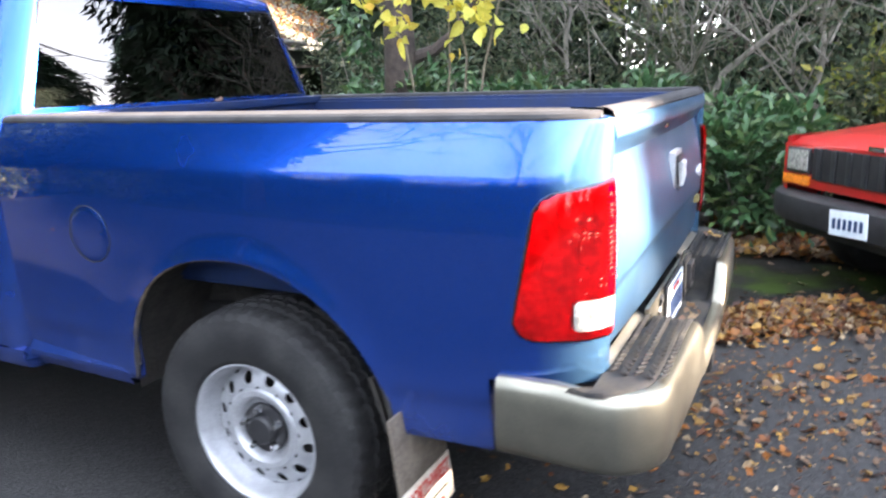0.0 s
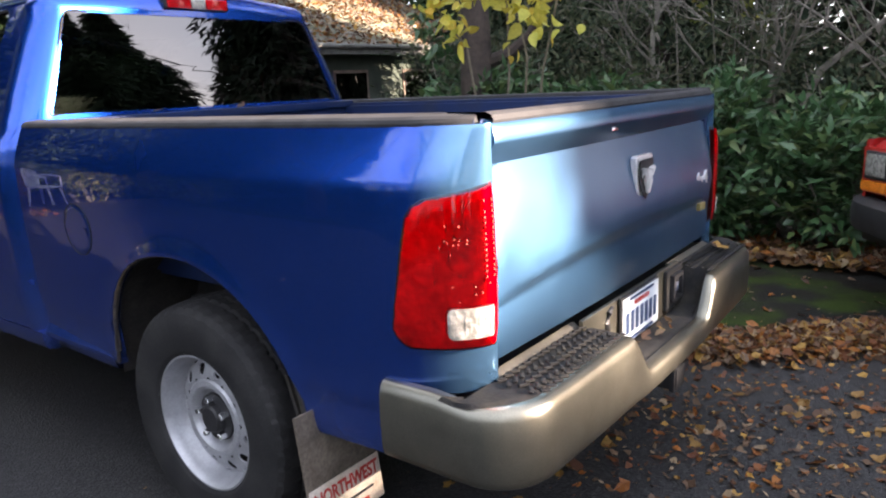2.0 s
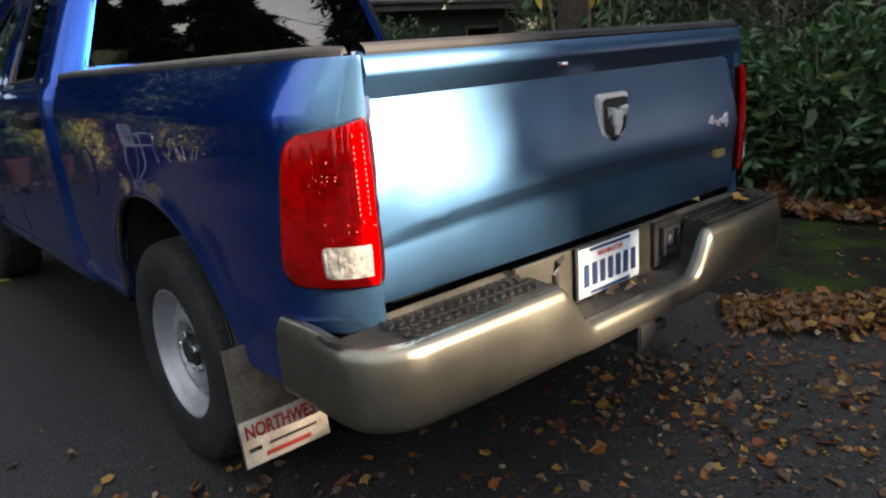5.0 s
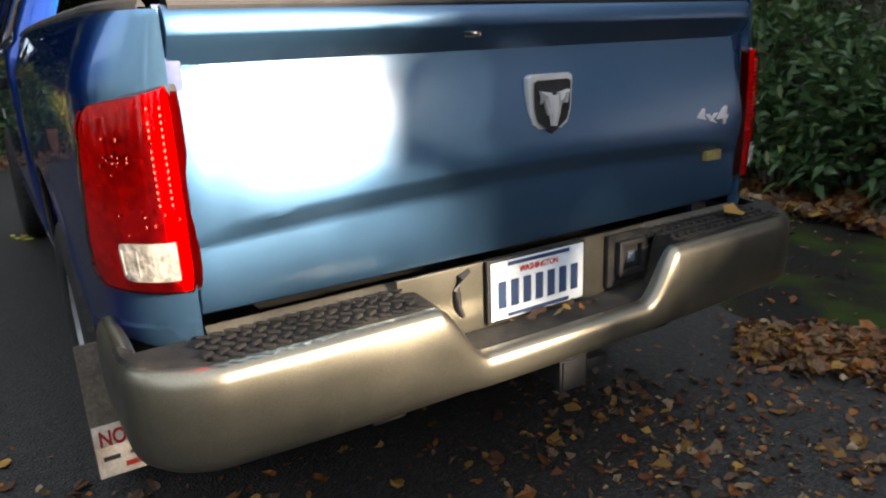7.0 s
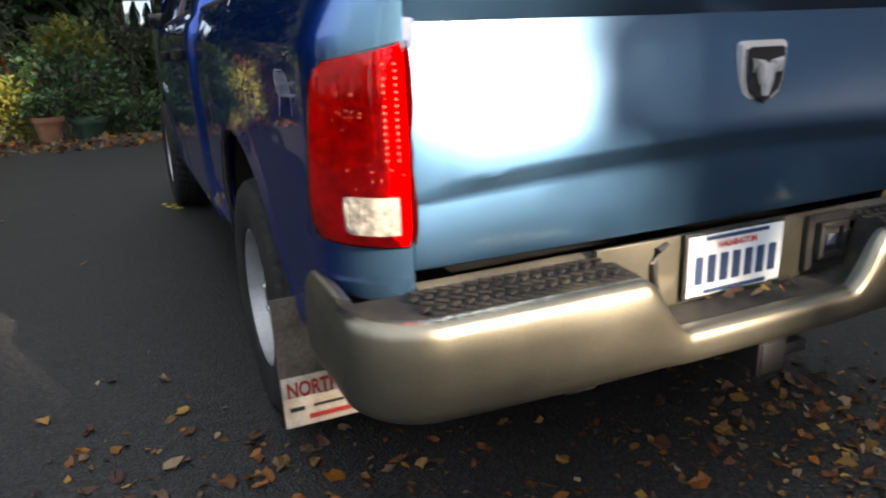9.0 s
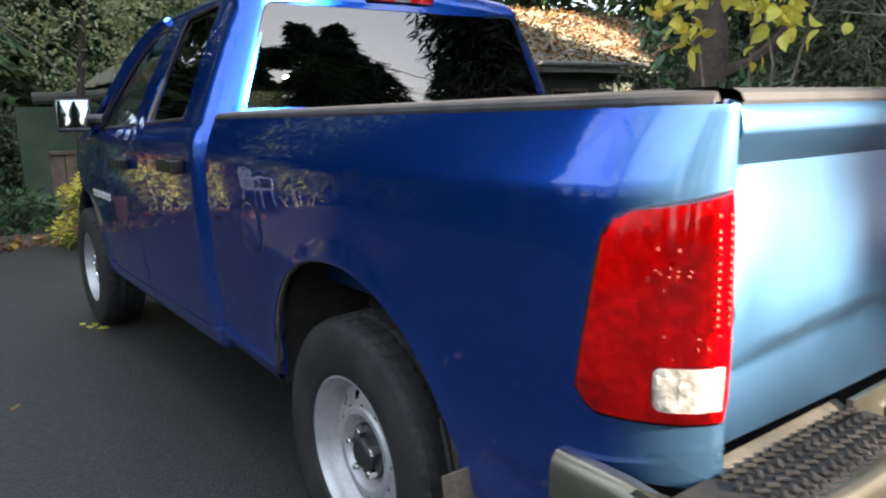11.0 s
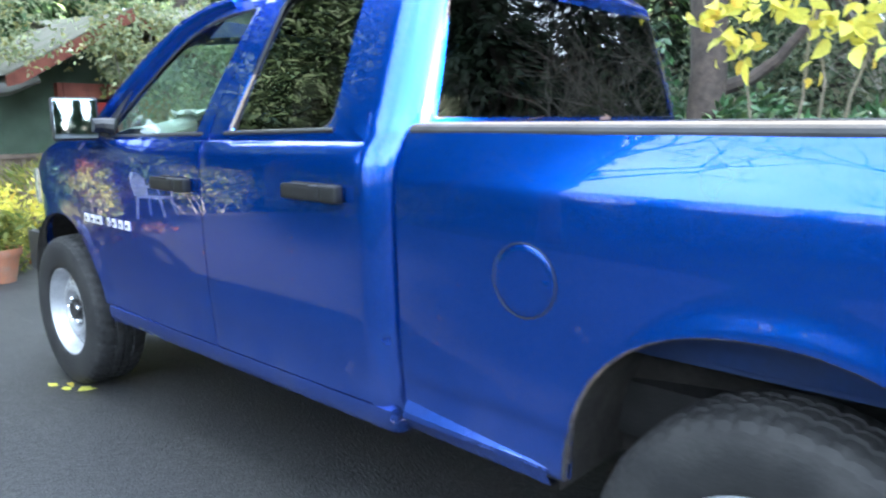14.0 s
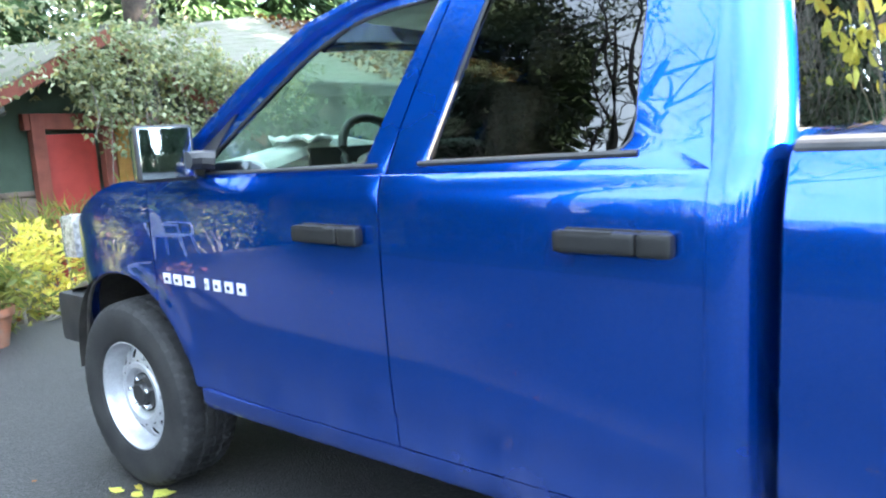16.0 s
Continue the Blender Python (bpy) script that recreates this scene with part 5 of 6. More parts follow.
ORANGE = leafy("orange_autumn_leaf", [(0.22, 0.06, 0.012), (0.30, 0.11, 0.018), (0.26, 0.15, 0.03)], 0.5, 0.4)
BARK = material("dark_bark", (0.055, 0.040, 0.032), 0.95, vary=0.3, scale=6, bump=1.0, fine=22, tint=(0.03, 0.024, 0.02))
TWIG = material("grey_twig", (0.20, 0.18, 0.15), 0.85, vary=0.25, scale=10, bump=0.3, tint=(0.11, 0.10, 0.085))
STEM = material("pale_stem", (0.19, 0.16, 0.11), 0.8, vary=0.2, scale=10, bump=0.3)


def thing(name, label, category, group="", at=(0, 0, 0)):
    return empty(name, Matrix.Translation(at), label, category, group)


def twig_mesh(starts, length, radius, up=0.4, forks=2, bm=None, seed=1, droop=0.0):
    r = random.Random(seed)
    bm = bm or bmesh.new()

    def grow(p, d, ln, rad, lv):
        pts = [p.copy()]
        q = p.copy()
        dd = d.copy()
        for i in range(4):
            dd = (dd + Vector((r.uniform(-1, 1), r.uniform(-1, 1), r.uniform(-0.7, 0.9) - droop)) * 0.28).normalized()
            q = q + dd * ln / 4
            pts.append(q.copy())
        tube(pts, [rad * (1 - 0.17 * i) for i in range(5)], 4, bm)
        if lv:
            for i in range(3):
                k = r.randint(1, 4)
                nd = (dd + Vector((r.uniform(-1, 1), r.uniform(-1, 1), r.uniform(-0.5, 1)))).normalized()
                grow(pts[k], nd, ln * r.uniform(0.45, 0.75), rad * 0.55, lv - 1)
    for s in starts:
        d = Vector((r.uniform(-1, 1), r.uniform(-1, 1), up + r.uniform(0, 0.6))).normalized()
        grow(Vector(s), d, length * r.uniform(0.7, 1.3), radius, forks)
    return bm


# ---- hedge and wood to the right of the truck ----
def shrub(name, lo, hi, n, per, spread, length, width, mat, label, droop=0.2, up=0.35, stems=6, round_top=True):
    """A bush: thin stems and a loose mass of leaves, ragged at its outline."""
    lo, hi = np.array(lo), np.array(hi)
    base = Vector(((lo[0] + hi[0]) / 2, (lo[1] + hi[1]) / 2, ground_z(0, (lo[1] + hi[1]) / 2)))
    root = thing(name, label, "shrub", at=base)
    c = inside(lo, hi, n)
    if round_top:
        mid, half = (lo + hi) / 2, (hi - lo) / 2
        e = (((c - mid) / half)[:, :2] ** 2).sum(1)
        c[:, 2] = lo[2] + (c[:, 2] - lo[2]) * np.sqrt(np.clip(1.25 - 0.55 * e, 0.25, 1))
    pts = clumps(c, spread, per) - np.array(base)
    pts = pts[pts[:, 2] > 0.02]
    out = unit(pts - np.array([0, 0, (hi[2] - lo[2]) * 0.3]))
    leaf_object("foliage", pts, length, width, mat, root, droop, up, along=out * 0.5)
    r = random.Random(len(name) + int(lo[1] * 10))
    for k in range(stems):
        e = c[r.randrange(len(c))] - np.array(base)
        part("stem", tube([(e[0] * 0.2, e[1] * 0.2, -0.02), (e[0] * 0.45, e[1] * 0.5, e[2] * 0.5), tuple(e)], [0.018, 0.012, 0.005], 5), TWIG, root)
    return root


for i, (y0, y1, h) in enumerate(((-1.55, -0.45, 1.15), (-0.6, 0.55, 1.30), (0.4, 1.6, 1.35), (1.5, 2.9, 1.5))):
    shrub("rhododendron", (3.62, y0, 0.18), (4.6, y1, h), 110, 26, 0.17, 0.14, 0.050, RHODO, "dense rhododendron bush with long dark green leaves", 0.25, 0.5)
# taller dull shrubs behind it
for i, (x, y, h) in enumerate(((5.1, -2.4, 2.0), (5.2, -0.9, 2.5), (5.3, 0.6, 2.4), (5.3, 2.0, 2.3), (5.6, 3.6, 2.0), (5.6, -4.0, 2.4))):
    shrub("understory_shrub", (x - 0.75, y - 0.9, 0.5), (x + 0.75, y + 0.9, h), 130, 26, 0.24, 0.085, 0.030, DARKLEAF, "dull green woodland shrub in the shade", 0.1, 0.2)
shrub("autumn_shrub", (4.3, -3.0, 0.9), (5.2, -1.5, 1.75), 46, 12, 0.2, 0.09, 0.05, OLIVE, "yellowing woodland shrub behind the parked car", 0.3, 0.4)
shrub("autumn_shrub", (4.6, -0.4, 1.9), (5.4, 0.6, 2.6), 12, 7, 0.2, 0.09, 0.05, OLIVE, "yellowing shrub above the hedge", 0.3, 0.4)

# bare grey shrub arching over the hedge
root = thing("bare_shrub", "leafless grey shrub arching over the hedge", "shrub", at=(4.9, -0.5, 0))
part("branchwork", twig_mesh([(0.1, -1.6, 1.2), (0.2, -1.0, 1.3), (0.0, -0.5, 1.4), (0.1, 0.1, 1.4), (-0.1, 0.4, 1.3), (0.2, -2.0, 1.5), (0.3, -1.3, 1.7), (0.1, -0.2, 1.8), (0.0, 0.8, 1.5)], 1.25, 0.012, 0.35, 3, seed=4), TWIG, root)
part("stem", tube([(0.1, 0.3, -0.02), (0.1, 0.1, 0.7), (0.0, -0.2, 1.4), (0.1, -0.9, 2.0), (0, -1.8, 2.4)], [0.04, 0.035, 0.03, 0.02, 0.008], 8), TWIG, root)
root = thing("bare_shrub", "leafless grey shrub with tangled twigs", "shrub", at=(4.7, -2.3, 0))
part("branchwork", twig_mesh([(0, -0.6, 1.4), (0.1, 0.1, 1.5), (0.2, 0.4, 1.3), (0.1, -0.2, 1.7), (0.2, -1.0, 1.8), (0.4, 0.2, 2.0)], 1.1, 0.011, 0.4, 3, seed=9), TWIG, root)
part("stem", tube([(0.1, 0.3, -0.02), (0.1, 0.1, 0.7), (0.0, -0.2, 1.7)], [0.035, 0.03, 0.015], 8), TWIG, root)


def trunk_mesh(h, r0, r1, seed, segs=14, lean=0.03):
    r = random.Random(seed)
    pts, rad = [], []
    for i in range(13):
        f = i / 12
        pts.append((lean * h * f + r.uniform(-1, 1) * 0.04, r.uniform(-1, 1) * 0.04, h * f - 0.05))
        rad.append(r0 + (r1 - r0) * f + (0.30 * r0 * max(0, 1 - f * 14)))
    bm = tube(pts, rad, segs)
    for v in bm.verts:
        k = noise.noise(v.co * 4.0) * 0.10
        v.co.x *= 1 + k * 0.6
    return bm


def conifer(name, x, y, h, width, n, label, seed, low=0.12, unique=True, parts=None, size=(0.55, 0.20), dense_low=1.0, mat=CONIFER):
    """A fir: trunk and drooping boughs with sprays of needles."""
    root = thing(name, label, "tree", "conifers", (x, y, ground_z(x, y)))
    part("trunk", trunk_mesh(h * 0.97, 0.022 * h, 0.02, seed, 10), BARK, root)
    f = low + (1 - low) * rng.uniform(0, 1, n) ** 1.25
    a = rng.uniform(0, 2 * math.pi, n)
    a = np.round(a * 7 / (2 * math.pi) + np.floor(f * 26) * 0.37) * 2 * math.pi / 7 - np.floor(f * 26) * 0.37 * 2 * math.pi / 7 + rng.normal(0, 0.16, n)
    reach = width * (1.03 - f) ** 0.75 * (0.75 + 0.35 * np.sin(np.floor(f * 26) * 12.9 + np.round(a * 2)))
    t = np.sqrt(rng.uniform(0.02, 1, n))
    r = reach * t
    z = np.floor(f * 26) / 26 * h + rng.normal(0, 0.10, n) - 0.22 * r * t
    pts = np.stack([r * np.cos(a), r * np.sin(a), z], 1) + rng.normal(0, 0.07, (n, 3))
    out = np.stack([np.cos(a), np.sin(a), np.full(n, -0.45)], 1)
    world_pts = pts + np.array([x, y, ground_z(x, y)])
    keep = ~in_sun_lane(world_pts + unit(out) * size[0] * 0.5)
    leaf_object("crown", pts[keep], size[0], size[1], mat, root, 0.2, 0.6, along=out[keep], fold=0.1, shape="spray")
    return root


# dark wood behind the hedge
k = 0
for x, y, h, w in ((9.8, -3.6, 10, 2.4), (9.2, -0.4, 11, 2.6), (9.8, 2.6, 12, 2.6), (8.8, -7.5, 12, 3.0), (7.4, -5.2, 11, 2.6), (12.5, -1.8, 13, 3.0), (13.5, 4.2, 14, 3.0), (11.5, 6.2, 11, 2.2)):
    k += 1
    conifer("fir_tree", x, y, h, w, 9000, "tall dark fir tree in the shaded wood", k, 0.08, size=(0.40, 0.10))
# big dark trunk beside the hedge, with a low broken limb
root = thing("cedar_tree", "large dark-barked cedar trunk with a low bare limb", "tree", at=(3.95, 2.25, 0))
part("trunk", trunk_mesh(11, 0.165, 0.09, 31, 18, 0.0), BARK, root)
part("limb", tube([(0.05, -0.1, 1.62), (0.1, -0.35, 1.70), (0.15, -0.55, 1.86), (0.1, -0.8, 2.15), (0.1, -1.0, 2.5)], [0.07, 0.06, 0.05, 0.035, 0.02], 8), BARK, root)
c = clumps(np.stack([rng.normal(0, 1.3, 60), rng.normal(0, 1.3, 60), rng.uniform(6.2, 10.8, 60)], 1), 0.8, 60)
leaf_object("crown", c, 0.4, 0.14, CONIFER, root, 0.5, 0.5, shape="spray")
leaf_object("low_sprig", clumps([(-0.15, 0.42, 1.9), (-0.1, 0.5, 2.1), (0, 0.45, 1.75)], 0.16, 40), 0.12, 0.05, RHODO, root, 0.6, 0.3)

# small maple with large yellow leaves beside the bed
root = thing("vine_maple", "slender maple with pale stems and large yellow leaves", "tree", at=(2.75, 1.25, 0))
stems = [[(0, 0, 0), (-0.02, -0.05, 0.8), (-0.06, -0.16, 1.5), (-0.14, -0.2, 2.2), (-0.1, -0.1, 3.0)],
         [(0.05, -0.1, 0), (0.06, -0.2, 0.9), (0.06, -0.25, 1.6), (-0.0, -0.1, 2.4)],
         [(-0.05, 0.05, 0), (-0.04, 0.1, 0.9), (-0.1, 0.2, 1.7), (-0.3, 0.42, 2.1), (-0.35, 0.5, 2.6)],
         [(0.0, -0.2, 0), (0.02, -0.33, 0.9), (0.0, -0.42, 1.5), (-0.1, -0.6, 2.0), (-0.1, -0.7, 2.5)]]
for s in stems:
    part("stem", tube(s, [0.014, 0.012, 0.010, 0.007, 0.004][:len(s)], 6), STEM, root)
cc = [(-0.25, 0.15, 1.82), (-0.2, 0.30, 1.95), (-0.3, 0.42, 2.02), (-0.25, 0.05, 2.05), (-0.1, -0.25, 1.95), (-0.15, -0.4, 1.98), (-0.15, -0.5, 1.86), (-0.2, -0.15, 2.12), (-0.3, 0.25, 2.15),
      (-0.2, 0.1, 2.3), (-0.3, 0.4, 2.4), (-0.2, -0.6, 2.4), (-0.2, -0.55, 2.1), (-0.1, 0.0, 2.9)]
leaf_object("foliage", clumps(cc, 0.12, 13), 0.115, 0.075, YELLOW, root, 0.7, 0.1, shape="broad")
leaf_object("foliage", np.array([(-0.12, -0.22, 1.72), (-0.1, -0.26, 1.66), (-0.1, -0.62, 1.78), (-0.1, -0.80, 1.80), (-0.2, 0.36, 1.76), (-0.1, -0.2, 1.62), (-0.12, -0.55, 1.72)]), 0.10, 0.06, YELLOW, root, 1.5, 0.0, shape="broad")


# ---- the trees behind the driveway, which the truck's glass and paint reflect ----
far = 0
for x, y, h, w in ((-8.6, 15, 19, 3.6), (-5.8, 17, 18, 3.8), (-9.8, 20, 19, 4.0), (-10.2, 9.6, 15, 3.0), (-12.4, 12.6, 17, 3.6), (-9.6, 12.4, 16, 3.0)):
    conifer("fir_tree", x, y, h, w, 16000, "tall dark fir tree beyond the garden", int(h - x), 0.04, size=(0.62, 0.24))
for az, dist, h, w in ((-4, 22, 12, 3.2), (7, 20, 11, 3.2), (15, 24, 13, 3.4), (23, 21, 11.5, 3.6), (29.5, 22, 12.3, 4.2), (33, 27, 11.5, 4.2), (12, 30, 14, 3.8), (26, 30, 13, 3.6), (44, 25, 10.5, 3.8), (51, 23, 11, 4.4), (59, 24, 11, 4.4), (-16, 22, 11, 3.2), (27, 18, 9.0, 2.8), (2, 28, 13, 3.6)):
    far += 1
    conifer("fir_tree", dist * math.sin(radians(az)), -dist * math.cos(radians(az)) - 1.0, h, w, 16000, "tall dark fir tree at the end of the driveway", 40 + far, 0.02, size=(0.5, 0.13))
for az, dist, h in ((-6, 19, 3.2), (2, 19, 3.4), (10, 19, 3.6), (18, 19, 3.4), (26, 19, 3.2), (34, 20, 3.0), (41, 20, 2.6), (49, 20, 3.4), (57, 19, 3.2)):
    x, y = dist * math.sin(radians(az)), -dist * math.cos(radians(az)) - 1.0
    root = thing("boundary_hedge", "tall dark evergreen hedge at the end of the driveway", "hedge", "boundary hedges", (x, y, 0))
    pts = inside((-1.7, -1.0, 0.1), (1.7, 1.0, h), 7000)
    keep = ~in_sun_lane(pts + np.array([x, y, 0]))
    leaf_object("foliage", pts[keep], 0.22, 0.12, DARKLEAF, root, 0.1, 0.3, shape="spray")
# an added, unseen far row of very tall firs to keep the low sun off the house and the garden
for az, h in ((4, 33), (8.5, 34), (13.5, 33), (18.3, 35), (25.0, 34), (28.8, 33), (46, 33), (50.5, 34)):
    conifer("fir_tree", 62 * math.sin(radians(az)), -62 * math.cos(radians(az)), h, 5.2, 9000, "added very tall dark fir tree that shades the house and garden", int(az) + 200, 0.02, size=(1.5, 0.6))
proto = conifer("fir_tree", 20, -16, 10, 3.2, 14000, "tall dark fir tree at the edge of the garden", 77, 0.04, size=(0.5, 0.13))
for az, dist, s in ((66, 25, 1.0), (75, 22, 0.9), (84, 24, 1.05), (-30, 24, 1.0), (-42, 26, 1.15), (-56, 26, 0.8), (-70, 26, 0.5), (-82, 28, 0.45), (-94, 27, 0.42), (-106, 28, 0.42), (-118, 26, 0.5)):
    c = copy_thing(proto, pose(dist * math.sin(radians(az)), -dist * math.cos(radians(az)) - 1.0, 0, 0, 0, az * 3) @ Matrix.Diagonal((s, s, s, 1)))
    c.scale = (s, s, s)


root = thing("cedar_tree", "tall cedar with a high crown beside the garden", "tree", at=(-6.9, 9.9, 0))
part("trunk", trunk_mesh(15, 0.24, 0.08, 35, 14, 0.0), BARK, root)
leaf_object("crown", clumps(np.stack([rng.normal(0, 1.3, 110), rng.normal(0, 1.3, 110), rng.uniform(3.4, 15.5, 110)], 1), 1.0, 260), 0.26, 0.08, CONIFER, root, 0.5, 0.5, shape="spray")


def bare_tree(x, y, h, seed, label, bark=BARK):
    root = thing("bare_tree", label, "tree", "bare trees", (x, y, 0))
    part("trunk", trunk_mesh(h * 0.7, 0.012 * h, 0.005 * h, seed, 10), bark, root)
    r = random.Random(seed)
    part("branchwork", twig_mesh([(r.uniform(-0.1, 0.1) + 0.02 * h * 0.7 * k / 9, r.uniform(-0.1, 0.1), h * (0.28 + 0.042 * k)) for k in range(10)], h * 0.30, min(0.05, 0.0045 * h), 0.5, 3, seed=seed), bark, root)
    return root


bare_tree(10.0, -10.5, 9.0, 5, "leafless tree with fine spreading branches")
bare_tree(-6.3, 4.4, 11.5, 6, "leafless garden tree with spreading branches")
bare_tree(-7.6, -0.6, 10.0, 8, "leafless garden tree with spreading branches")
bare_tree(-7.0, 7.0, 7.0, 11, "leafless garden tree with spreading branches")

# ---- garden on the driver's side, seen as reflections in the doors ----
for i, (x, y, h, mat, lab) in enumerate(((-6.6, 7.6, 1.2, OLIVE, "yellow-green garden shrub"), (-7.4, 5.6, 1.4, CONIFER, "dark green garden shrub"), (-3.3, 10.6, 0.9, ORANGE, "orange autumn shrub"), (-5.4, 9.9, 1.1, OLIVE, "yellow-green garden shrub"),
                                         (-8.4, 3.4, 1.5, CONIFER, "dark green garden shrub"), (-8.8, 1.0, 1.4, CONIFER, "dark green garden shrub"), (-8.6, -1.6, 1.5, CONIFER, "dark green garden shrub"), (-8.0, -4.2, 1.6, CONIFER, "dark green garden shrub"), (-6.8, 11.0, 1.6, CONIFER, "dark green garden shrub"))):
    shrub("garden_shrub", (x - 0.8, y - 0.9, 0.1), (x + 0.8, y + 0.9, h), 70, 20, 0.22, 0.11, 0.05, mat, lab + " beside the lawn", 0.1, 0.4)

for x, y, h, k in ((5.0, -1.5, 3.6, 71), (5.3, -2.7, 3.9, 72), (4.9, -0.3, 3.4, 73), (5.2, 0.9, 3.6, 74)):
    bare_tree(x, y, h, k, "thin leafless grey sapling among the woodland shrubs", TWIG)

WHITE_PLASTIC = material("white_plastic", (0.72, 0.72, 0.70), 0.45, vary=0.06, scale=6, bump=0.03)


def garden_chair(m):
    root = empty("garden_chair", m, "white moulded plastic garden armchair on the lawn", "chair", "white garden chairs")
    part("seat", box((0, 0, 0.42), (0.50, 0.46, 0.025), 0.010), WHITE_PLASTIC, root)
    for sx in (-1, 1):
        for sy in (-1, 1):
            part("leg", tube([(sx * 0.23, sy * 0.21, 0.42), (sx * 0.28, sy * 0.27, 0.0)], [0.030, 0.022], 6), WHITE_PLASTIC, root)
        part("armrest", tube([(sx * 0.27, -0.24, 0.42), (sx * 0.29, -0.22, 0.64), (sx * 0.29, 0.15, 0.66), (sx * 0.25, 0.24, 0.62)], 0.022, 6), WHITE_PLASTIC, root)
    for i in range(6):
        x = -0.19 + i * 0.076
        part("back_slat", tube([(x, 0.22, 0.43), (x * 1.05, 0.28, 0.66), (x * 1.05, 0.33, 0.84)], 0.018, 5), WHITE_PLASTIC, root)
    part("back_rail", tube([(-0.25, 0.24, 0.45), (-0.24, 0.30, 0.78), (-0.12, 0.335, 0.88), (0.12, 0.335, 0.88), (0.24, 0.30, 0.78), (0.25, 0.24, 0.45)], 0.024, 6), WHITE_PLASTIC, root)
    return root


chair = garden_chair(pose(-4.0, 9.0, ground_z(0, 9.0), 0, 0, -40))

for i, y in enumerate((-7.5, -4.6, -1.8, 1.0, 3.8, 6.4, 9.0, 11.6, 14.2)):
    root = thing("garden_hedge", "tall clipped dark green hedge along the garden", "hedge", "garden hedges", (-11.0 - 0.3 * (i % 2), y, 0))
    pts = inside((-0.7, -1.6, 0.05), (0.7, 1.6, 3.7 + 0.25 * (i % 3)), 6200)
    leaf_object("foliage", pts, 0.13, 0.07, CONIFER, root, 0.1, 0.3, shape="spray")

# ---- planting by the house ----
TERRACOTTA = material("terracotta", (0.30, 0.12, 0.065), 0.85, vary=0.15, scale=12, bump=0.3, tint=(0.24, 0.14, 0.10))
GREENPOT = material("green_plastic_pot", (0.03, 0.07, 0.05), 0.5, vary=0.15, scale=12, bump=0.1)


def pot(x, y, r, h, mat, label, leaf=None, lh=0.3):
    root = thing("flower_pot", label, "plant pot", "plant pots", (x, y, ground_z(x, y) - 0.002))
    part("pot_wall", lathe([(0.0, r * 0.02), (0.0, r * 0.68), (h * 0.78, r * 0.94), (h * 0.79, r * 1.05), (h, r * 1.08), (h, r * 0.96), (h * 0.85, r * 0.92), (h * 0.84, 0.001)], 28, "Z"), mat, root)
    if leaf:
        leaf_object("plant", clumps(inside((-r, -r, h), (r, r, h + lh), 14), 0.10, 26), 0.10, 0.04, leaf, root, 0.0, 0.4)
    return root


pot(-0.38, 6.68, 0.18, 0.30, TERRACOTTA, "weathered terracotta pot with a green plant", OLIVE, 0.3)
pot(-2.10, 8.55, 0.19, 0.33, TERRACOTTA, "terracotta pot with a leafy plant", RHODO, 0.3)
pot(-1.62, 8.62, 0.22, 0.26, GREENPOT, "dark green plastic pot by the bed", None)
shrub("yellow_shrub", (-0.5, 7.3, 0.05), (0.75, 8.1, 0.78), 60, 26, 0.14, 0.10, 0.035, YELLOW, "bright yellow low shrub beside the pot", 0.2, 0.3, round_top=True)
shrub("fern_clump", (-0.6, 7.0, 0.0), (0.8, 7.4, 0.4), 40, 20, 0.14, 0.14, 0.03, OLIVE, "low green fern clump at the edge of the bed", 0.3, 0.4)
shrub("garden_shrub", (3.6, 8.4, 0.1), (7.6, 9.3, 2.1), 150, 20, 0.22, 0.11, 0.05, GREENFIR, "broad light green shrub along the house wall", 0.2, 0.35)
shrub("grass_clump", (0.1, 8.1, 0.2), (2.2, 8.9, 0.85), 60, 26, 0.18, 0.2, 0.018, OLIVE, "tall loose grass clump by the house", -0.6, 0.2)
shrub("yellow_shrub", (-3.3, 8.7, 0.05), (-2.4, 9.5, 0.9), 50, 22, 0.16, 0.10, 0.04, OLIVE, "yellow-green shrub at the edge of the bed", 0.2, 0.3)
shrub("green_shrub", (-2.6, 9.0, 0.1), (-1.2, 10.2, 1.2), 70, 22, 0.2, 0.13, 0.05, RHODO, "leafy green shrub behind the pots", 0.2, 0.4)
shrub("green_shrub", (-1.6, 8.7, 0.02), (-0.4, 9.6, 0.45), 60, 22, 0.15, 0.11, 0.04, RHODO, "low green groundcover by the driveway", 0.2, 0.4)
shrub("yellow_shrub", (-2.1, 9.4, 1.0), (-1.3, 10.2, 1.5), 22, 18, 0.18, 0.12, 0.06, OLIVE, "yellow-green shrub behind the pots", 0.3, 0.4)
shrub("green_shrub", (-4.6, 10.5, 0.1), (-2.6, 12.5, 2.2), 90, 22, 0.3, 0.14, 0.06, DARKLEAF, "dark green shrub at the back of the garden", 0.2, 0.4)
shrub("green_shrub", (-2.4, 10.9, 0.1), (0.2, 12.8, 1.7), 90, 22, 0.3, 0.14, 0.06, DARKLEAF, "dark green shrub at the back of the garden", 0.2, 0.4)


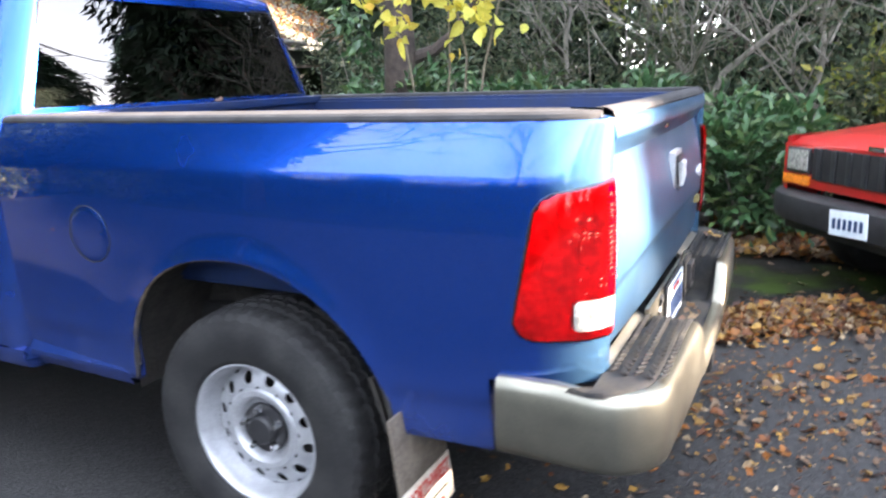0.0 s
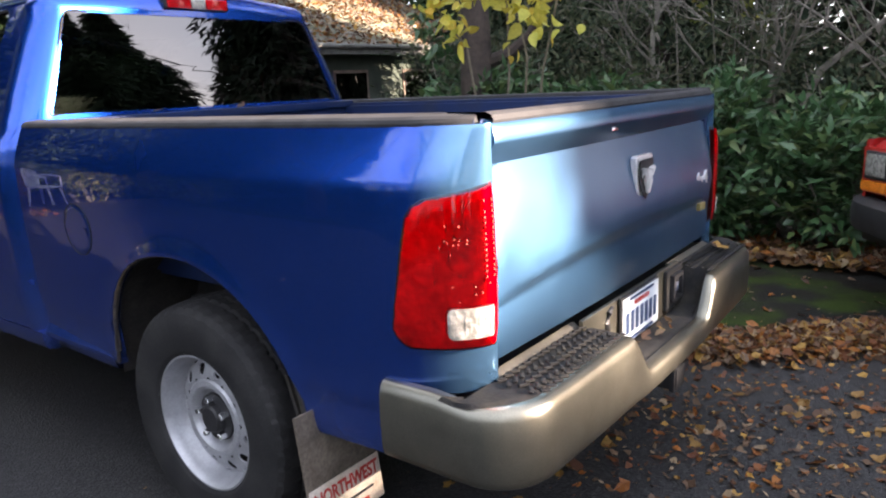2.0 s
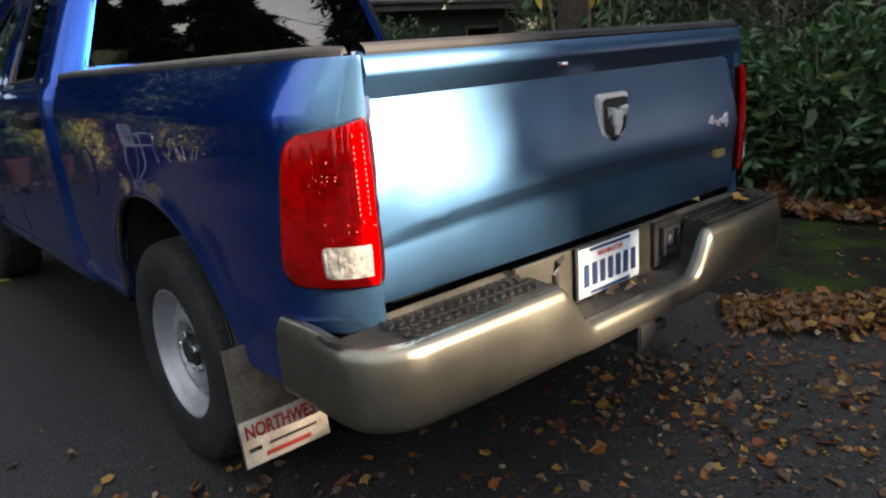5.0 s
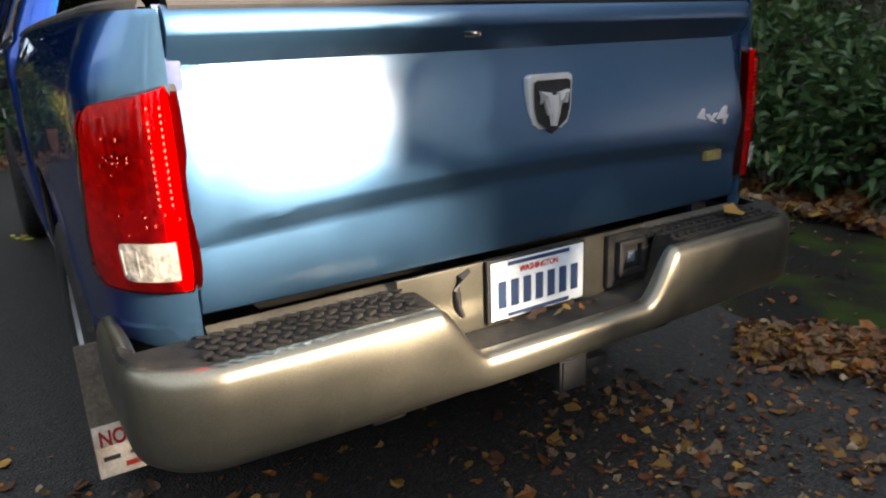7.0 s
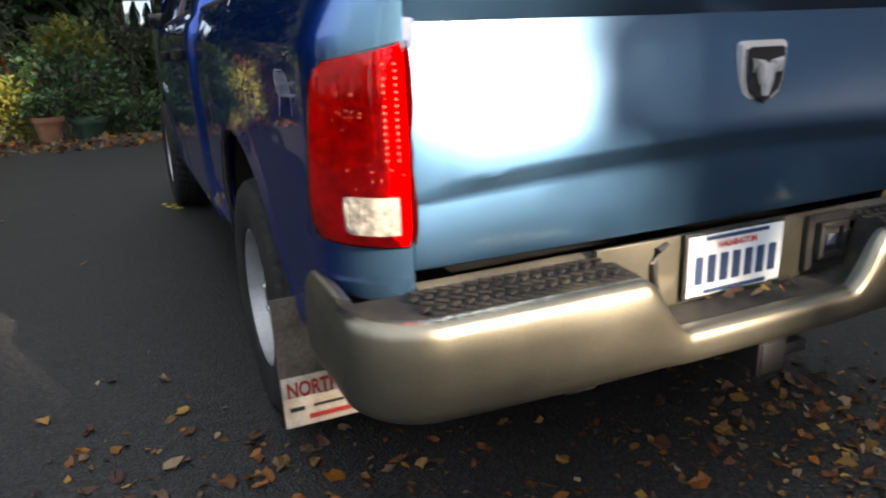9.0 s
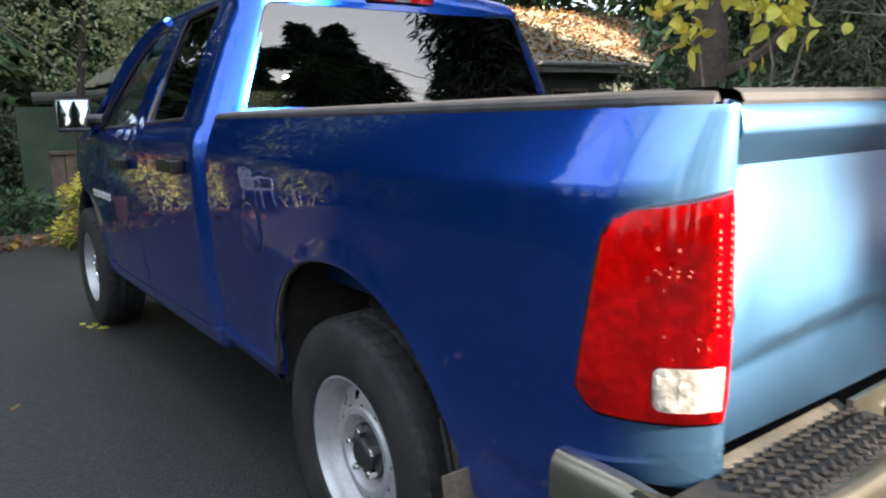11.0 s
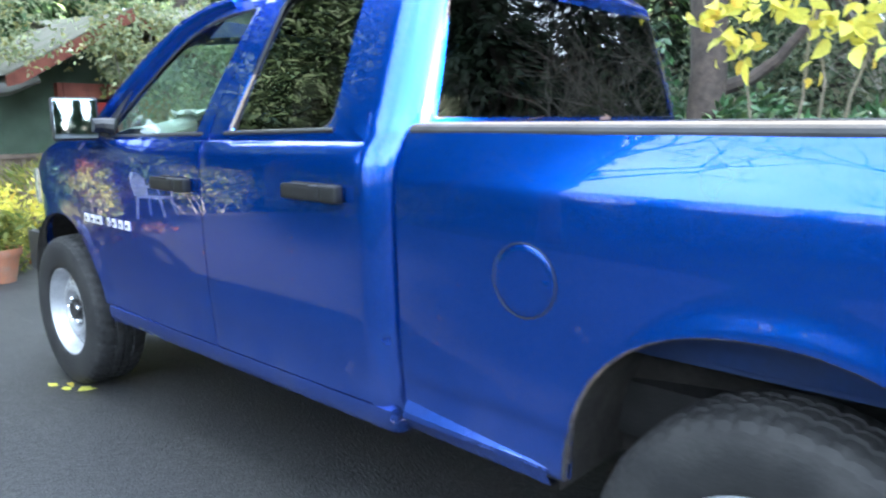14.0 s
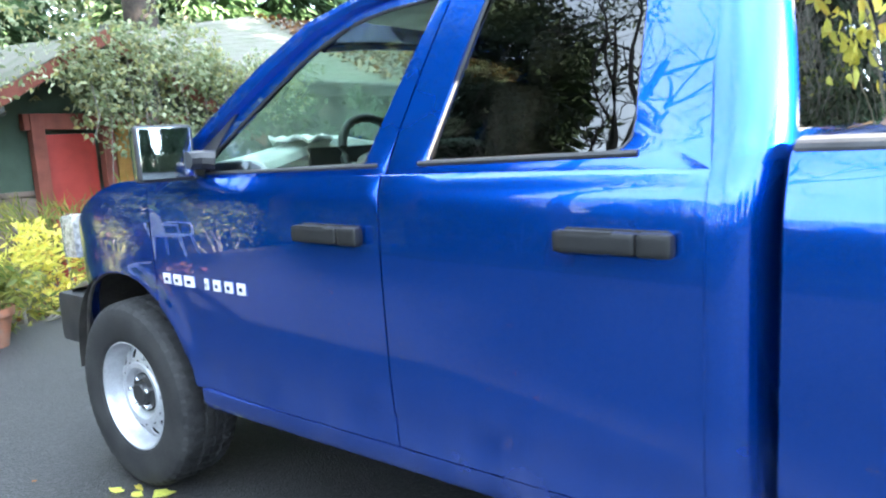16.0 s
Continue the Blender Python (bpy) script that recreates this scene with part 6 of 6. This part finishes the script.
# ---- the house ----
GREENWALL = material("green_house_paint", (0.060, 0.092, 0.062), 0.8, vary=0.12, scale=3, bump=0.15)
BROWNWALL = material("brown_boards", (0.19, 0.14, 0.11), 0.85, vary=0.2, scale=4, bump=0.3)
REDWOOD = material("red_brown_paint", (0.20, 0.055, 0.035), 0.7, vary=0.15, scale=5, bump=0.2)
REDDOOR = material("red_door_paint", (0.33, 0.035, 0.025), 0.55, vary=0.1, scale=4, bump=0.1)
OCHRE = material("ochre_board", (0.42, 0.22, 0.05), 0.7, vary=0.15, scale=4, bump=0.2)
ROOFING = material("mossy_shingles", (0.135, 0.125, 0.098), 0.95, vary=0.25, scale=2.2, bump=0.6, fine=26, tint=(0.09, 0.10, 0.06))
GUTTER = material("grey_gutter", (0.10, 0.10, 0.09), 0.6, vary=0.2, scale=4, bump=0.1)
GLASS_DARK = glass("house_glass", (0.05, 0.06, 0.06))
house = empty("house", None, "low green house with a mossy shingle roof and red-brown trim", "house")
HZ = -0.40
# long main wing
part("wall", box((9.6, 12.2, 0.9), (13.0, 3.2, 2.6)), material("dark_green_house_paint", (0.045, 0.060, 0.045), 0.85, vary=0.15, scale=3, bump=0.15), house, "dark green painted wall")
part("wall_base", box((9.6, 10.585, 0.05), (13.02, 0.03, 0.9)), BROWNWALL, house, "brown board base")


def roof_slab(x0, x1, y0, z0, y1, z1, th=0.10):
    """A pitched roof with stepped courses of shingles."""
    def ridge(x):
        return min(1.0, 0.42 + 0.58 * (x - 2.6) / 5.4)

    n = 16
    line = [(y0, z0 - th)]
    for i in range(n):
        f0, f1 = i / n, (i + 1) / n
        line += [(y0 + (y1 - y0) * f0, z0 + (z1 - z0) * f0 + 0.011), (y0 + (y1 - y0) * f1, z0 + (z1 - z0) * f1 + 0.005)]
    line += [(y1, z1 - th), (y0, z0 - th)]
    bm = grid([[(x, y, z0 + (z - z0) * ridge(x)) for y, z in line] for x in dense(x0, 8.0, 6) + dense(8.0, x1, 4)[1:]])
    bmesh.ops.remove_doubles(bm, verts=bm.verts[:], dist=1e-4)
    bmesh.ops.recalc_face_normals(bm, faces=bm.faces[:])
    return bm


part("roof", roof_slab(2.6, 16.6, 10.0, 2.38, 13.8, 4.12), ROOFING, house, "mossy shingle roof with fallen leaves", smooth=False)
part("roof", roof_slab(2.6, 16.6, 15.4, 2.38, 13.8, 4.12), ROOFING, house, "mossy shingle roof", smooth=False)
part("gutter", tube([(2.6, 9.93, 2.36), (16.6, 9.93, 2.36)], 0.06, 8), GUTTER, house)
part("fascia", box((9.6, 10.0, 2.26), (14.0, 0.03, 0.15)), GUTTER, house)
leaf_object("roof_leaves", np.stack([rng.uniform(8, 16.5, 3500), np.zeros(3500), np.zeros(3500)], 1) + (lambda f: np.stack([0 * f, 10.0 + 3.8 * f, 2.44 + 1.74 * f], 1))(rng.uniform(0, 1, 3500)), 0.13, 0.09, BROWNLEAF, house, 0.0, 2.0)
win = part("window", box((13.6, 10.59, 1.35), (1.5, 0.04, 1.0)), BROWNWALL, house)
part("pane", box((13.6, 10.565, 1.35), (1.36, 0.01, 0.86)), GLASS_DARK, win)
win = part("window", box((10.9, 10.59, 1.35), (1.2, 0.04, 1.0)), BROWNWALL, house)
part("pane", box((10.9, 10.565, 1.35), (1.06, 0.01, 0.86)), GLASS_DARK, win)

# gabled porch wing with red-brown trim
GX, GY, GZ = 2.42, 10.1, 2.87
SLOPE = 0.58
for sgn in (-1, 1):
    run = 1.65 if sgn < 0 else 2.35
    bm = bmesh.new()
    pts = []
    for k in range(11):
        f = k / 10
        pts.append((GX + sgn * run * f, GZ - SLOPE * run * f))
    grid([[(x, GY - 0.45, z + 0.04) for x, z in pts], [(x, 14.0, z + 0.04) for x, z in pts]], bm=bm)
    grid([[(x, GY - 0.45, z - 0.06) for x, z in pts], [(x, 14.0, z - 0.06) for x, z in pts]], bm=bm)
    grid([[(x, GY - 0.45, z - 0.06) for x, z in pts], [(x, GY - 0.45, z + 0.04) for x, z in pts]], bm=bm)
    bmesh.ops.recalc_face_normals(bm, faces=bm.faces[:])
    part("porch_roof", bm, ROOFING, house, "grey mossy shingle porch roof")
    bm = grid([[(x, GY - 0.47, z - 0.16) for x, z in pts], [(x, GY - 0.47, z + 0.02) for x, z in pts]])
    part("barge_board", thicken(bm, (0, 1, 0), 0.04), REDWOOD, house, "red-brown barge board")
part("eave_log", tube([(-0.4, 9.75, 1.70), (0.3, 9.72, 1.72), (0.8, 9.7, 1.78), (1.15, 9.7, 1.92)], [0.08, 0.085, 0.08, 0.06], 10), GUTTER, house, "weathered gutter pipe")
bm = bmesh.new()
vs = [bm.verts.new(p) for p in ((0.9, GY + 0.3, HZ), (5.0, GY + 0.3, HZ), (5.0, GY + 0.3, GZ - 0.07 - SLOPE * 2.58), (GX, GY + 0.3, GZ - 0.07), (0.9, GY + 0.3, GZ - 0.07 - SLOPE * 1.52))]
bm.faces.new(vs)
part("porch_wall", thicken(bm, (0, 1, 0), 0.12), GREENWALL, house, "green painted gable wall")
for i in range(9):
    part("base_board", box((-0.1 + i * 0.21, GY + 0.27, 0.35), (0.20, 0.04, 1.1), 0.006), BROWNWALL, house)
part("base_rail", box((0.75, GY + 0.24, 0.93), (1.9, 0.06, 0.06), 0.006), BROWNWALL, house)
part("side_wall", box((0.2, GY + 0.34, 0.6), (1.5, 0.06, 2.0)), GREENWALL, house)
door = part("front_door", box((2.12, GY + 0.16, 0.62), (0.62, 0.05, 2.05), 0.008), REDDOOR, house, "red painted front door")
part("door_knob", lathe([(0, 0.001), (0.0, 0.03), (0.05, 0.025), (0.06, 0.001)], 12, "Y"), CHROME, door).location = (1.9, GY + 0.09, 0.58)
for x in (1.70, 2.58):
    part("porch_post", box((x, GY + 0.12, 0.75), (0.16, 0.14, 2.3), 0.01), REDWOOD, house, "red-brown porch post")
part("porch_beam", box((2.7, GY + 0.14, 1.80), (2.3, 0.12, 0.20), 0.01), REDWOOD, house, "red-brown porch beam")
part("ochre_panel", box((2.95, GY + 0.12, 1.25), (0.50, 0.04, 1.1), 0.006), OCHRE, house, "ochre wooden panel")
part("vent_pipe", lathe([(3.2, 0.05), (3.75, 0.05), (3.76, 0.09), (3.85, 0.09), (3.86, 0.001)], 12, "Z"), GUTTER, house).location = (3.4, 11.4, -0.6)

# vine over the porch roof
root = thing("climbing_vine", "pale-leaved climbing vine hanging over the porch roof", "vine", at=(3.2, 9.5, -0.4))
cc = np.stack([rng.uniform(-1.5, 2.2, 125), rng.normal(0, 0.24, 125), np.zeros(125)], 1)
cc[:, 2] = 3.05 - 0.40 * np.abs(cc[:, 0] + 0.2) * 0.55 + rng.normal(0, 0.20, 125)
hang = np.stack([rng.uniform(-1.2, 1.0, 80), rng.normal(-0.1, 0.14, 80), rng.uniform(1.55, 2.9, 80)], 1)
hang = hang[hang[:, 2] > 1.55 + 0.5 * np.abs(hang[:, 0] + 0.2)]
leaf_object("foliage", clumps(np.concatenate([cc, hang]), 0.20, 42), 0.085, 0.045, PALE, root, 0.6, 0.2)
bm = bmesh.new()
r2 = random.Random(3)
for i in range(26):
    x = r2.uniform(-1.4, 2.0)
    tube([(x, -0.2, 2.9), (x + r2.uniform(-0.1, 0.1), -0.25, 2.2), (x + r2.uniform(-0.15, 0.15), -0.25, r2.uniform(1.1, 1.9))], [0.008, 0.007, 0.004], 4, bm)
part("trailing_growth", bm, TWIG, root)
part("stems", tube([(1.2, 0.3, 0.0), (1.0, 0.1, 1.4), (0.6, 0, 2.6), (-0.6, 0, 3.0)], [0.03, 0.025, 0.02, 0.01], 6), TWIG, root)
root = thing("pale_shrub_tree", "pale-leaved tree with drooping twigs before the house", "tree", at=(0.2, 9.4, -0.2))
cc = np.stack([rng.normal(0.1, 0.75, 120), rng.normal(0, 0.5, 120), rng.uniform(2.2, 4.4, 120)], 1)
leaf_object("foliage", clumps(cc, 0.24, 34), 0.085, 0.045, PALE, root, 0.6, 0.2)
part("trunk", tube([(-0.2, 0.2, -0.1), (-0.1, 0.1, 1.2), (0.0, 0, 2.4), (0.2, 0, 3.6)], [0.07, 0.06, 0.05, 0.02], 8), BARK, root)
part("branches", twig_mesh([(0, 0, 2.0), (0, 0, 2.4), (0.1, 0, 2.8), (0.1, 0, 3.1), (0.1, 0, 3.3)], 1.2, 0.018, 0.3, 3, seed=14), TWIG, root)

# trees behind the house
for i, (x, y, h) in enumerate(((-5, 19, 12), (-2.0, 18, 13), (0.4, 22, 15), (1.8, 18.6, 13), (4.6, 21.5, 13), (7.4, 23, 15), (10.4, 20, 14), (11.5, 22.5, 15), (13.5, 19, 13), (16.5, 18, 13), (19, 14, 12), (18, 9, 12), (3.6, 23, 16))):
    conifer("fir_tree", x, y, h, 3.5, 15000, "tall green fir tree behind the house", 90 + i, 0.06, size=(0.44, 0.14), mat=GREENFIR)
root = thing("fir_tree", "tall straight fir trunk behind the house", "tree", at=(6.95, 16.3, -0.4))
part("trunk", trunk_mesh(13, 0.46, 0.22, 61, 14, 0.0), BARK, root)
leaf_object("crown", clumps(np.stack([rng.normal(0, 1.4, 50), rng.normal(0, 1.2, 50), rng.uniform(7, 12.5, 50)], 1), 0.9, 50), 0.4, 0.14, CONIFER, root, 0.4, 0.5, shape="spray")

# ---- the red car across the driveway ----
car = empty("red_suv", pose(2.30, -1.80, 0, 0, 0, math.degrees(math.atan2(0.80, -0.60)) - 90), "red boxy off-road car with a black grille and bumper", "car")
CW = 0.86


def car_x(y, z):
    return CW - 0.02 * max(0, (0.6 - z)) * 2 - 0.05 * max(0, z - 0.93) - 0.05 * max(0, (y + 0.25) / 0.25) ** 2


CARCH = (-0.70, 0.36, 0.42, 0.40)
for sgn in (-1, 1):
    ysc = sorted(set([-0.002, -0.03, -0.1, -0.2] + [CARCH[0] + CARCH[2] * math.sin(math.pi * (i / 16 - 0.5)) * 0.999 for i in range(17)] + dense(-1.18, -1.55, 4)))
    bm = side_panel(ysc, lambda y: arch_z(y, CARCH, 0.50 if y > -0.7 else 0.36), lambda y: 0.985 - 0.05 * y * 0.7, car_x, 8, 0.80)
    thicken(bm, (1, 0, 0), 0.03, 0.004)
    if sgn > 0:
        b2 = mirror(bm)
        bm.free()
        bm = b2
    part("fender", bm, RED, car)
    part("fender_flare", tube([(sgn * (CW + 0.01), CARCH[0] + (CARCH[2] + 0.01) * math.cos(t), CARCH[1] + (CARCH[3] + 0.01) * math.sin(t)) for t in dense(-0.1, math.pi + 0.1, 16)], 0.03, 6), BLACK, car)
    d = part("door", box((sgn * 0.84, -2.25, 0.72), (0.05, 1.35, 0.68), 0.02), RED, car)
    part("door_window", box((sgn * 0.78, -2.25, 1.28), (0.03, 1.2, 0.38), 0.01), GLASS_DARK, d)
    part("rear_quarter", box((sgn * 0.84, -3.5, 0.74), (0.05, 1.12, 0.66), 0.02), RED, car)
    cw = part("wheel", lathe([(-0.09, 0.20), (-0.10, 0.12), (-0.08, 0.03), (-0.08, 0.001)], 24), RIM, car)
    cw.matrix_basis = pose(sgn * 0.76, -0.72, 0.36, 0, 0, 0 if sgn < 0 else 180)
    part("tyre", lathe([(-0.09, 0.20), (-0.115, 0.23), (-0.12, 0.29), (-0.10, 0.345), (-0.06, 0.36), (0.06, 0.36), (0.10, 0.345), (0.12, 0.29), (0.09, 0.20)], 40), RUBBER, cw)
    cw2 = part("wheel", lathe([(-0.09, 0.20), (-0.10, 0.12), (-0.08, 0.03), (-0.08, 0.001)], 24), RIM, car)
    cw2.matrix_basis = pose(sgn * 0.76, -3.30, 0.36, 0, 0, 0 if sgn < 0 else 180)
    part("tyre", lathe([(-0.09, 0.20), (-0.115, 0.23), (-0.12, 0.29), (-0.10, 0.345), (-0.06, 0.36), (0.06, 0.36), (0.10, 0.345), (0.12, 0.29), (0.09, 0.20)], 40), RUBBER, cw2)
    lamp = part("headlamp", box((sgn * 0.66, 0.004, 0.835), (0.235, 0.03, 0.17), 0.012), BLACK, car, "square headlamp in a black surround")
    part("lamp_glass", box((sgn * 0.66, 0.020, 0.838), (0.195, 0.016, 0.135), 0.014), LAMP_CLEAR, lamp)
    part("turn_lamp", box((sgn * 0.675, 0.010, 0.708), (0.25, 0.03, 0.062), 0.01), AMBER, car, "amber turn lamp")
rows = []
for y in dense(0.005, -1.35, 12):
    f = max(0, -y / 1.35)
    rows.append([(u * (0.835 - 0.02 * (1 - f) ** 3), y, 0.955 + 0.13 * f ** 0.8 + 0.03 * (1 - abs(u) ** 4) + 0.012 * ease(0.6, 0.5, abs(u)) - 0.05 * max(0, 1 - f / 0.08) ** 2) for u in dense(-1, 1, 20)])
part("hood", thicken(grid(rows), (0, 0, -1), 0.04, 0.006), RED, car)
front = part("grille_panel", box((0, -0.03, 0.80), (1.66, 0.06, 0.28), 0.012), RED, car)
part("grille_back", box((0, 0.003, 0.825), (1.06, 0.02, 0.205), 0.008), DARK, front)
for i in range(8):
    part("grille_slat", box((-0.455 + i * 0.13, 0.014, 0.825), (0.040, 0.03, 0.20), 0.008), BLACK, front)
part("badge", box((0, 0.012, 0.962), (0.12, 0.01, 0.028), 0.004), CHROME, car)
rows = []
for s in dense(-1, 1, 24):
    rows.append([(s * 0.90, 0.13 - 0.12 * abs(s) ** 6 - o, z) for z, o in ((0.43, 0.06), (0.45, 0.01), (0.50, 0.0), (0.57, 0.0), (0.61, 0.01), (0.63, 0.05), (0.63, 0.14))])
part("bumper", grid(rows), BLACK, car, "black front bumper")
part("valance", box((0, -0.02, 0.44), (1.5, 0.08, 0.14), 0.02), BLACK, car)
np_ = part("number_plate", box((0.02, 0.137, 0.53), (0.305, 0.008, 0.152), 0.003, Matrix.Rotation(radians(4), 4, "Y")), PLATE, car, "white number plate")
for i in range(6):
    part("plate_bar", box((-0.09 + i * 0.044, 0.1425, 0.525 - 0.003 * i + 0.008), (0.026, 0.002, 0.065), 0.001), PLATE_INK, np_)
part("body_floor", box((0, -2.0, 0.45), (1.6, 3.8, 0.16), 0.03), DARK, car)
part("cowl", box((0, -1.50, 1.02), (1.62, 0.3, 0.12), 0.03), BLACK, car)
rows = [[(u * 0.72, y, 1.60 + 0.04 * (1 - u * u)) for u in dense(-1, 1, 10)] for y in dense(-2.05, -4.05, 8)]
part("roof", thicken(grid(rows), (0, 0, -1), 0.05, 0.01), RED, car)
rows = [[(u * (0.80 - 0.09 * f), -1.55 - 0.52 * f, 1.06 + 0.52 * f) for u in dense(-1, 1, 8)] for f in dense(0, 1, 6)]
part("windscreen", grid(rows), GLASS_DARK, car)
for sgn in (-1, 1):
    part("pillar", tube([(sgn * 0.81, -1.52, 1.05), (sgn * 0.73, -2.06, 1.58)], 0.035, 8), RED, car)
    part("pillar", tube([(sgn * 0.81, -2.95, 1.05), (sgn * 0.73, -2.95, 1.60)], 0.04, 8), RED, car)
    part("pillar", tube([(sgn * 0.82, -4.02, 1.05), (sgn * 0.73, -4.0, 1.60)], 0.06, 8), RED, car)
part("tail", box((0, -4.05, 0.78), (1.68, 0.06, 0.70), 0.03), RED, car)
part("tail_window", box((0, -4.05, 1.32), (1.4, 0.03, 0.40), 0.02), GLASS_DARK, car)

# ---- fallen leaves ----
def litter(name, pos, label, size=0.075, lift=0.004, tilt=0.35, mat=BROWNLEAF):
    """Curled fallen leaves lying on what is under them."""
    n = len(pos)
    pos = np.asarray(pos, float)
    nr = unit(np.stack([rng.normal(0, tilt, n), rng.normal(0, tilt, n), np.ones(n)], 1))
    d = rng.normal(size=(n, 3))
    d = unit(d - (d * nr).sum(1, keepdims=True) * nr)
    s = np.cross(nr, d)
    L = size * (0.45 + 1.15 * rng.uniform(0, 1, (n, 1)) ** 1.4)
    W = L * rng.uniform(0.40, 0.95, (n, 1))
    curl = L * rng.uniform(0.0, 0.40, (n, 1))
    base = pos + nr * lift
    def at(a, b, c):
        ja, jb, jc = rng.normal(0, 0.10, (n, 1)), rng.normal(0, 0.13, (n, 1)), rng.uniform(0, 0.7, (n, 1))
        return base + d * L * (a + ja) + s * W * (b + jb) + nr * curl * (c * 0.6 + jc)
    vs = [at(-0.5, 0, 0.35), at(-0.22, 0.42, 0.45), at(0.12, 0.5, 0.5), at(0.34, 0.26, 0.4), at(0.55, 0, 0.6), at(0.34, -0.26, 0.4), at(0.12, -0.5, 0.5), at(-0.22, -0.42, 0.45), at(-0.2, 0, 0.05), at(0.15, 0, 0.0)]
    v = np.stack(vs, 1).reshape(-1, 3)
    fs = np.array([[0, 8, 1], [1, 8, 2], [8, 9, 2], [2, 9, 3], [3, 9, 4], [4, 9, 5], [5, 9, 6], [9, 8, 6], [6, 8, 7], [7, 8, 0]])
    f = (np.arange(n)[:, None, None] * 10 + fs[None]).reshape(-1, 3)
    me = bpy.data.meshes.new(name)
    me.from_pydata(v.tolist(), [], f.tolist())
    me.materials.append(mat)
    return tagged(new(name, me), label, "leaves", kind="stuff")


def flat(x, y, z=0.0):
    return np.stack([x, y, np.full(len(x), z)], 1)


n = 300
pts = [flat(rng.uniform(-3.2, 3.6, n), rng.uniform(-3.2, 0.2, n))]
pts.append(flat(rng.normal(1.5, 0.7, 110), rng.normal(-2.1, 0.5, 110)))
pts.append(flat(rng.normal(0.45, 0.35, 200), rng.normal(-0.95, 0.28, 200)))
pts.append(flat(rng.normal(0.75, 0.40, 160), rng.normal(-1.50, 0.28, 160)))
pts.append(flat(rng.normal(-0.4, 0.6, 60), rng.normal(-1.9, 0.4, 60)))
pts.append(flat(rng.normal(-1.25, 0.28, 120), rng.normal(-0.35, 0.35, 120)))
pts.append(flat(rng.normal(-0.9, 0.25, 60), rng.normal(-0.55, 0.2, 60)))
pts.append(flat(rng.uniform(1.4, 3.6, 220), rng.uniform(-2.4, 1.0, 220), 0.012))
pts.append(flat(rng.uniform(-4.5, -1.2, 60), rng.uniform(0.3, 6, 60)))
litter("fallen_leaves", np.concatenate(pts), "scattered brown and yellow fallen leaves on the asphalt", 0.041)
# damp broken bits among them
n = 1500
k = rng.uniform(0, 1, n)
x = rng.normal(0.55, 0.75, n) + 0.5 * k
litter("leaf_bits", flat(x, -1.15 - 0.25 * x + rng.normal(0, 0.55, n)), "dark damp bits of broken leaf on the asphalt", 0.021)
# raked bank of leaves
n = 4600
u = rng.uniform(0, 1, n)
across = rng.normal(0, 0.085 + 0.05 * u, n)
x = 1.36 + 0.90 * u + 0.80 * across
y = -0.70 - 1.15 * u + 0.60 * across
dd = np.abs(across) / 0.26
z = rng.uniform(0, 1, n) * 0.060 * np.clip(1 - dd ** 2 * 0.45, 0.05, 1)
litter("leaf_bank", np.stack([x, y, z], 1), "raked bank of damp orange and brown leaves", 0.048, 0.004, 0.7)
n = 3600
litter("hedge_litter", flat(3.35 + np.abs(rng.normal(0, 0.45, n)), rng.uniform(-2.0, 3.2, n), 0.03) + np.stack([0 * np.zeros(n), np.zeros(n), rng.uniform(0, 0.05, n)], 1), "brown leaf litter under the hedge", 0.08, 0.004, 0.6)
n = 900
litter("bed_litter", flat(rng.uniform(-3.5, 2.5, n), 7.2 + np.abs(rng.normal(0.6, 0.5, n)), 0.02), "brown leaf litter along the garden bed", 0.08, 0.004, 0.5)
litter("bumper_leaves", np.array([(-0.12, -1.075, 0.600), (-0.06, -1.085, 0.602), (-0.02, -1.07, 0.605), (0.05, -1.09, 0.602), (0.09, -1.075, 0.606), (0.12, -1.10, 0.602), (0.02, -1.10, 0.602), (0.16, -1.075, 0.602), (0.08, -1.11, 0.601)]), "dry leaves lying in the dip of the bumper", 0.036, 0.003, 0.5)
litter("rail_leaves", np.array([(-0.35, 1.045, 1.376), (0.1, 1.04, 1.376), (0.76, -1.05, 0.742), (0.70, -1.09, 0.742)]), "small leaves lying on the truck", 0.06, 0.003, 0.3)
litter("tyre_leaves", flat(np.array([-1.04, -0.99, -0.97, -1.06]), np.array([3.50, 3.56, 3.42, 3.62])), "yellow leaves beside the front tyre", 0.07, 0.003, 0.3, YELLOW)
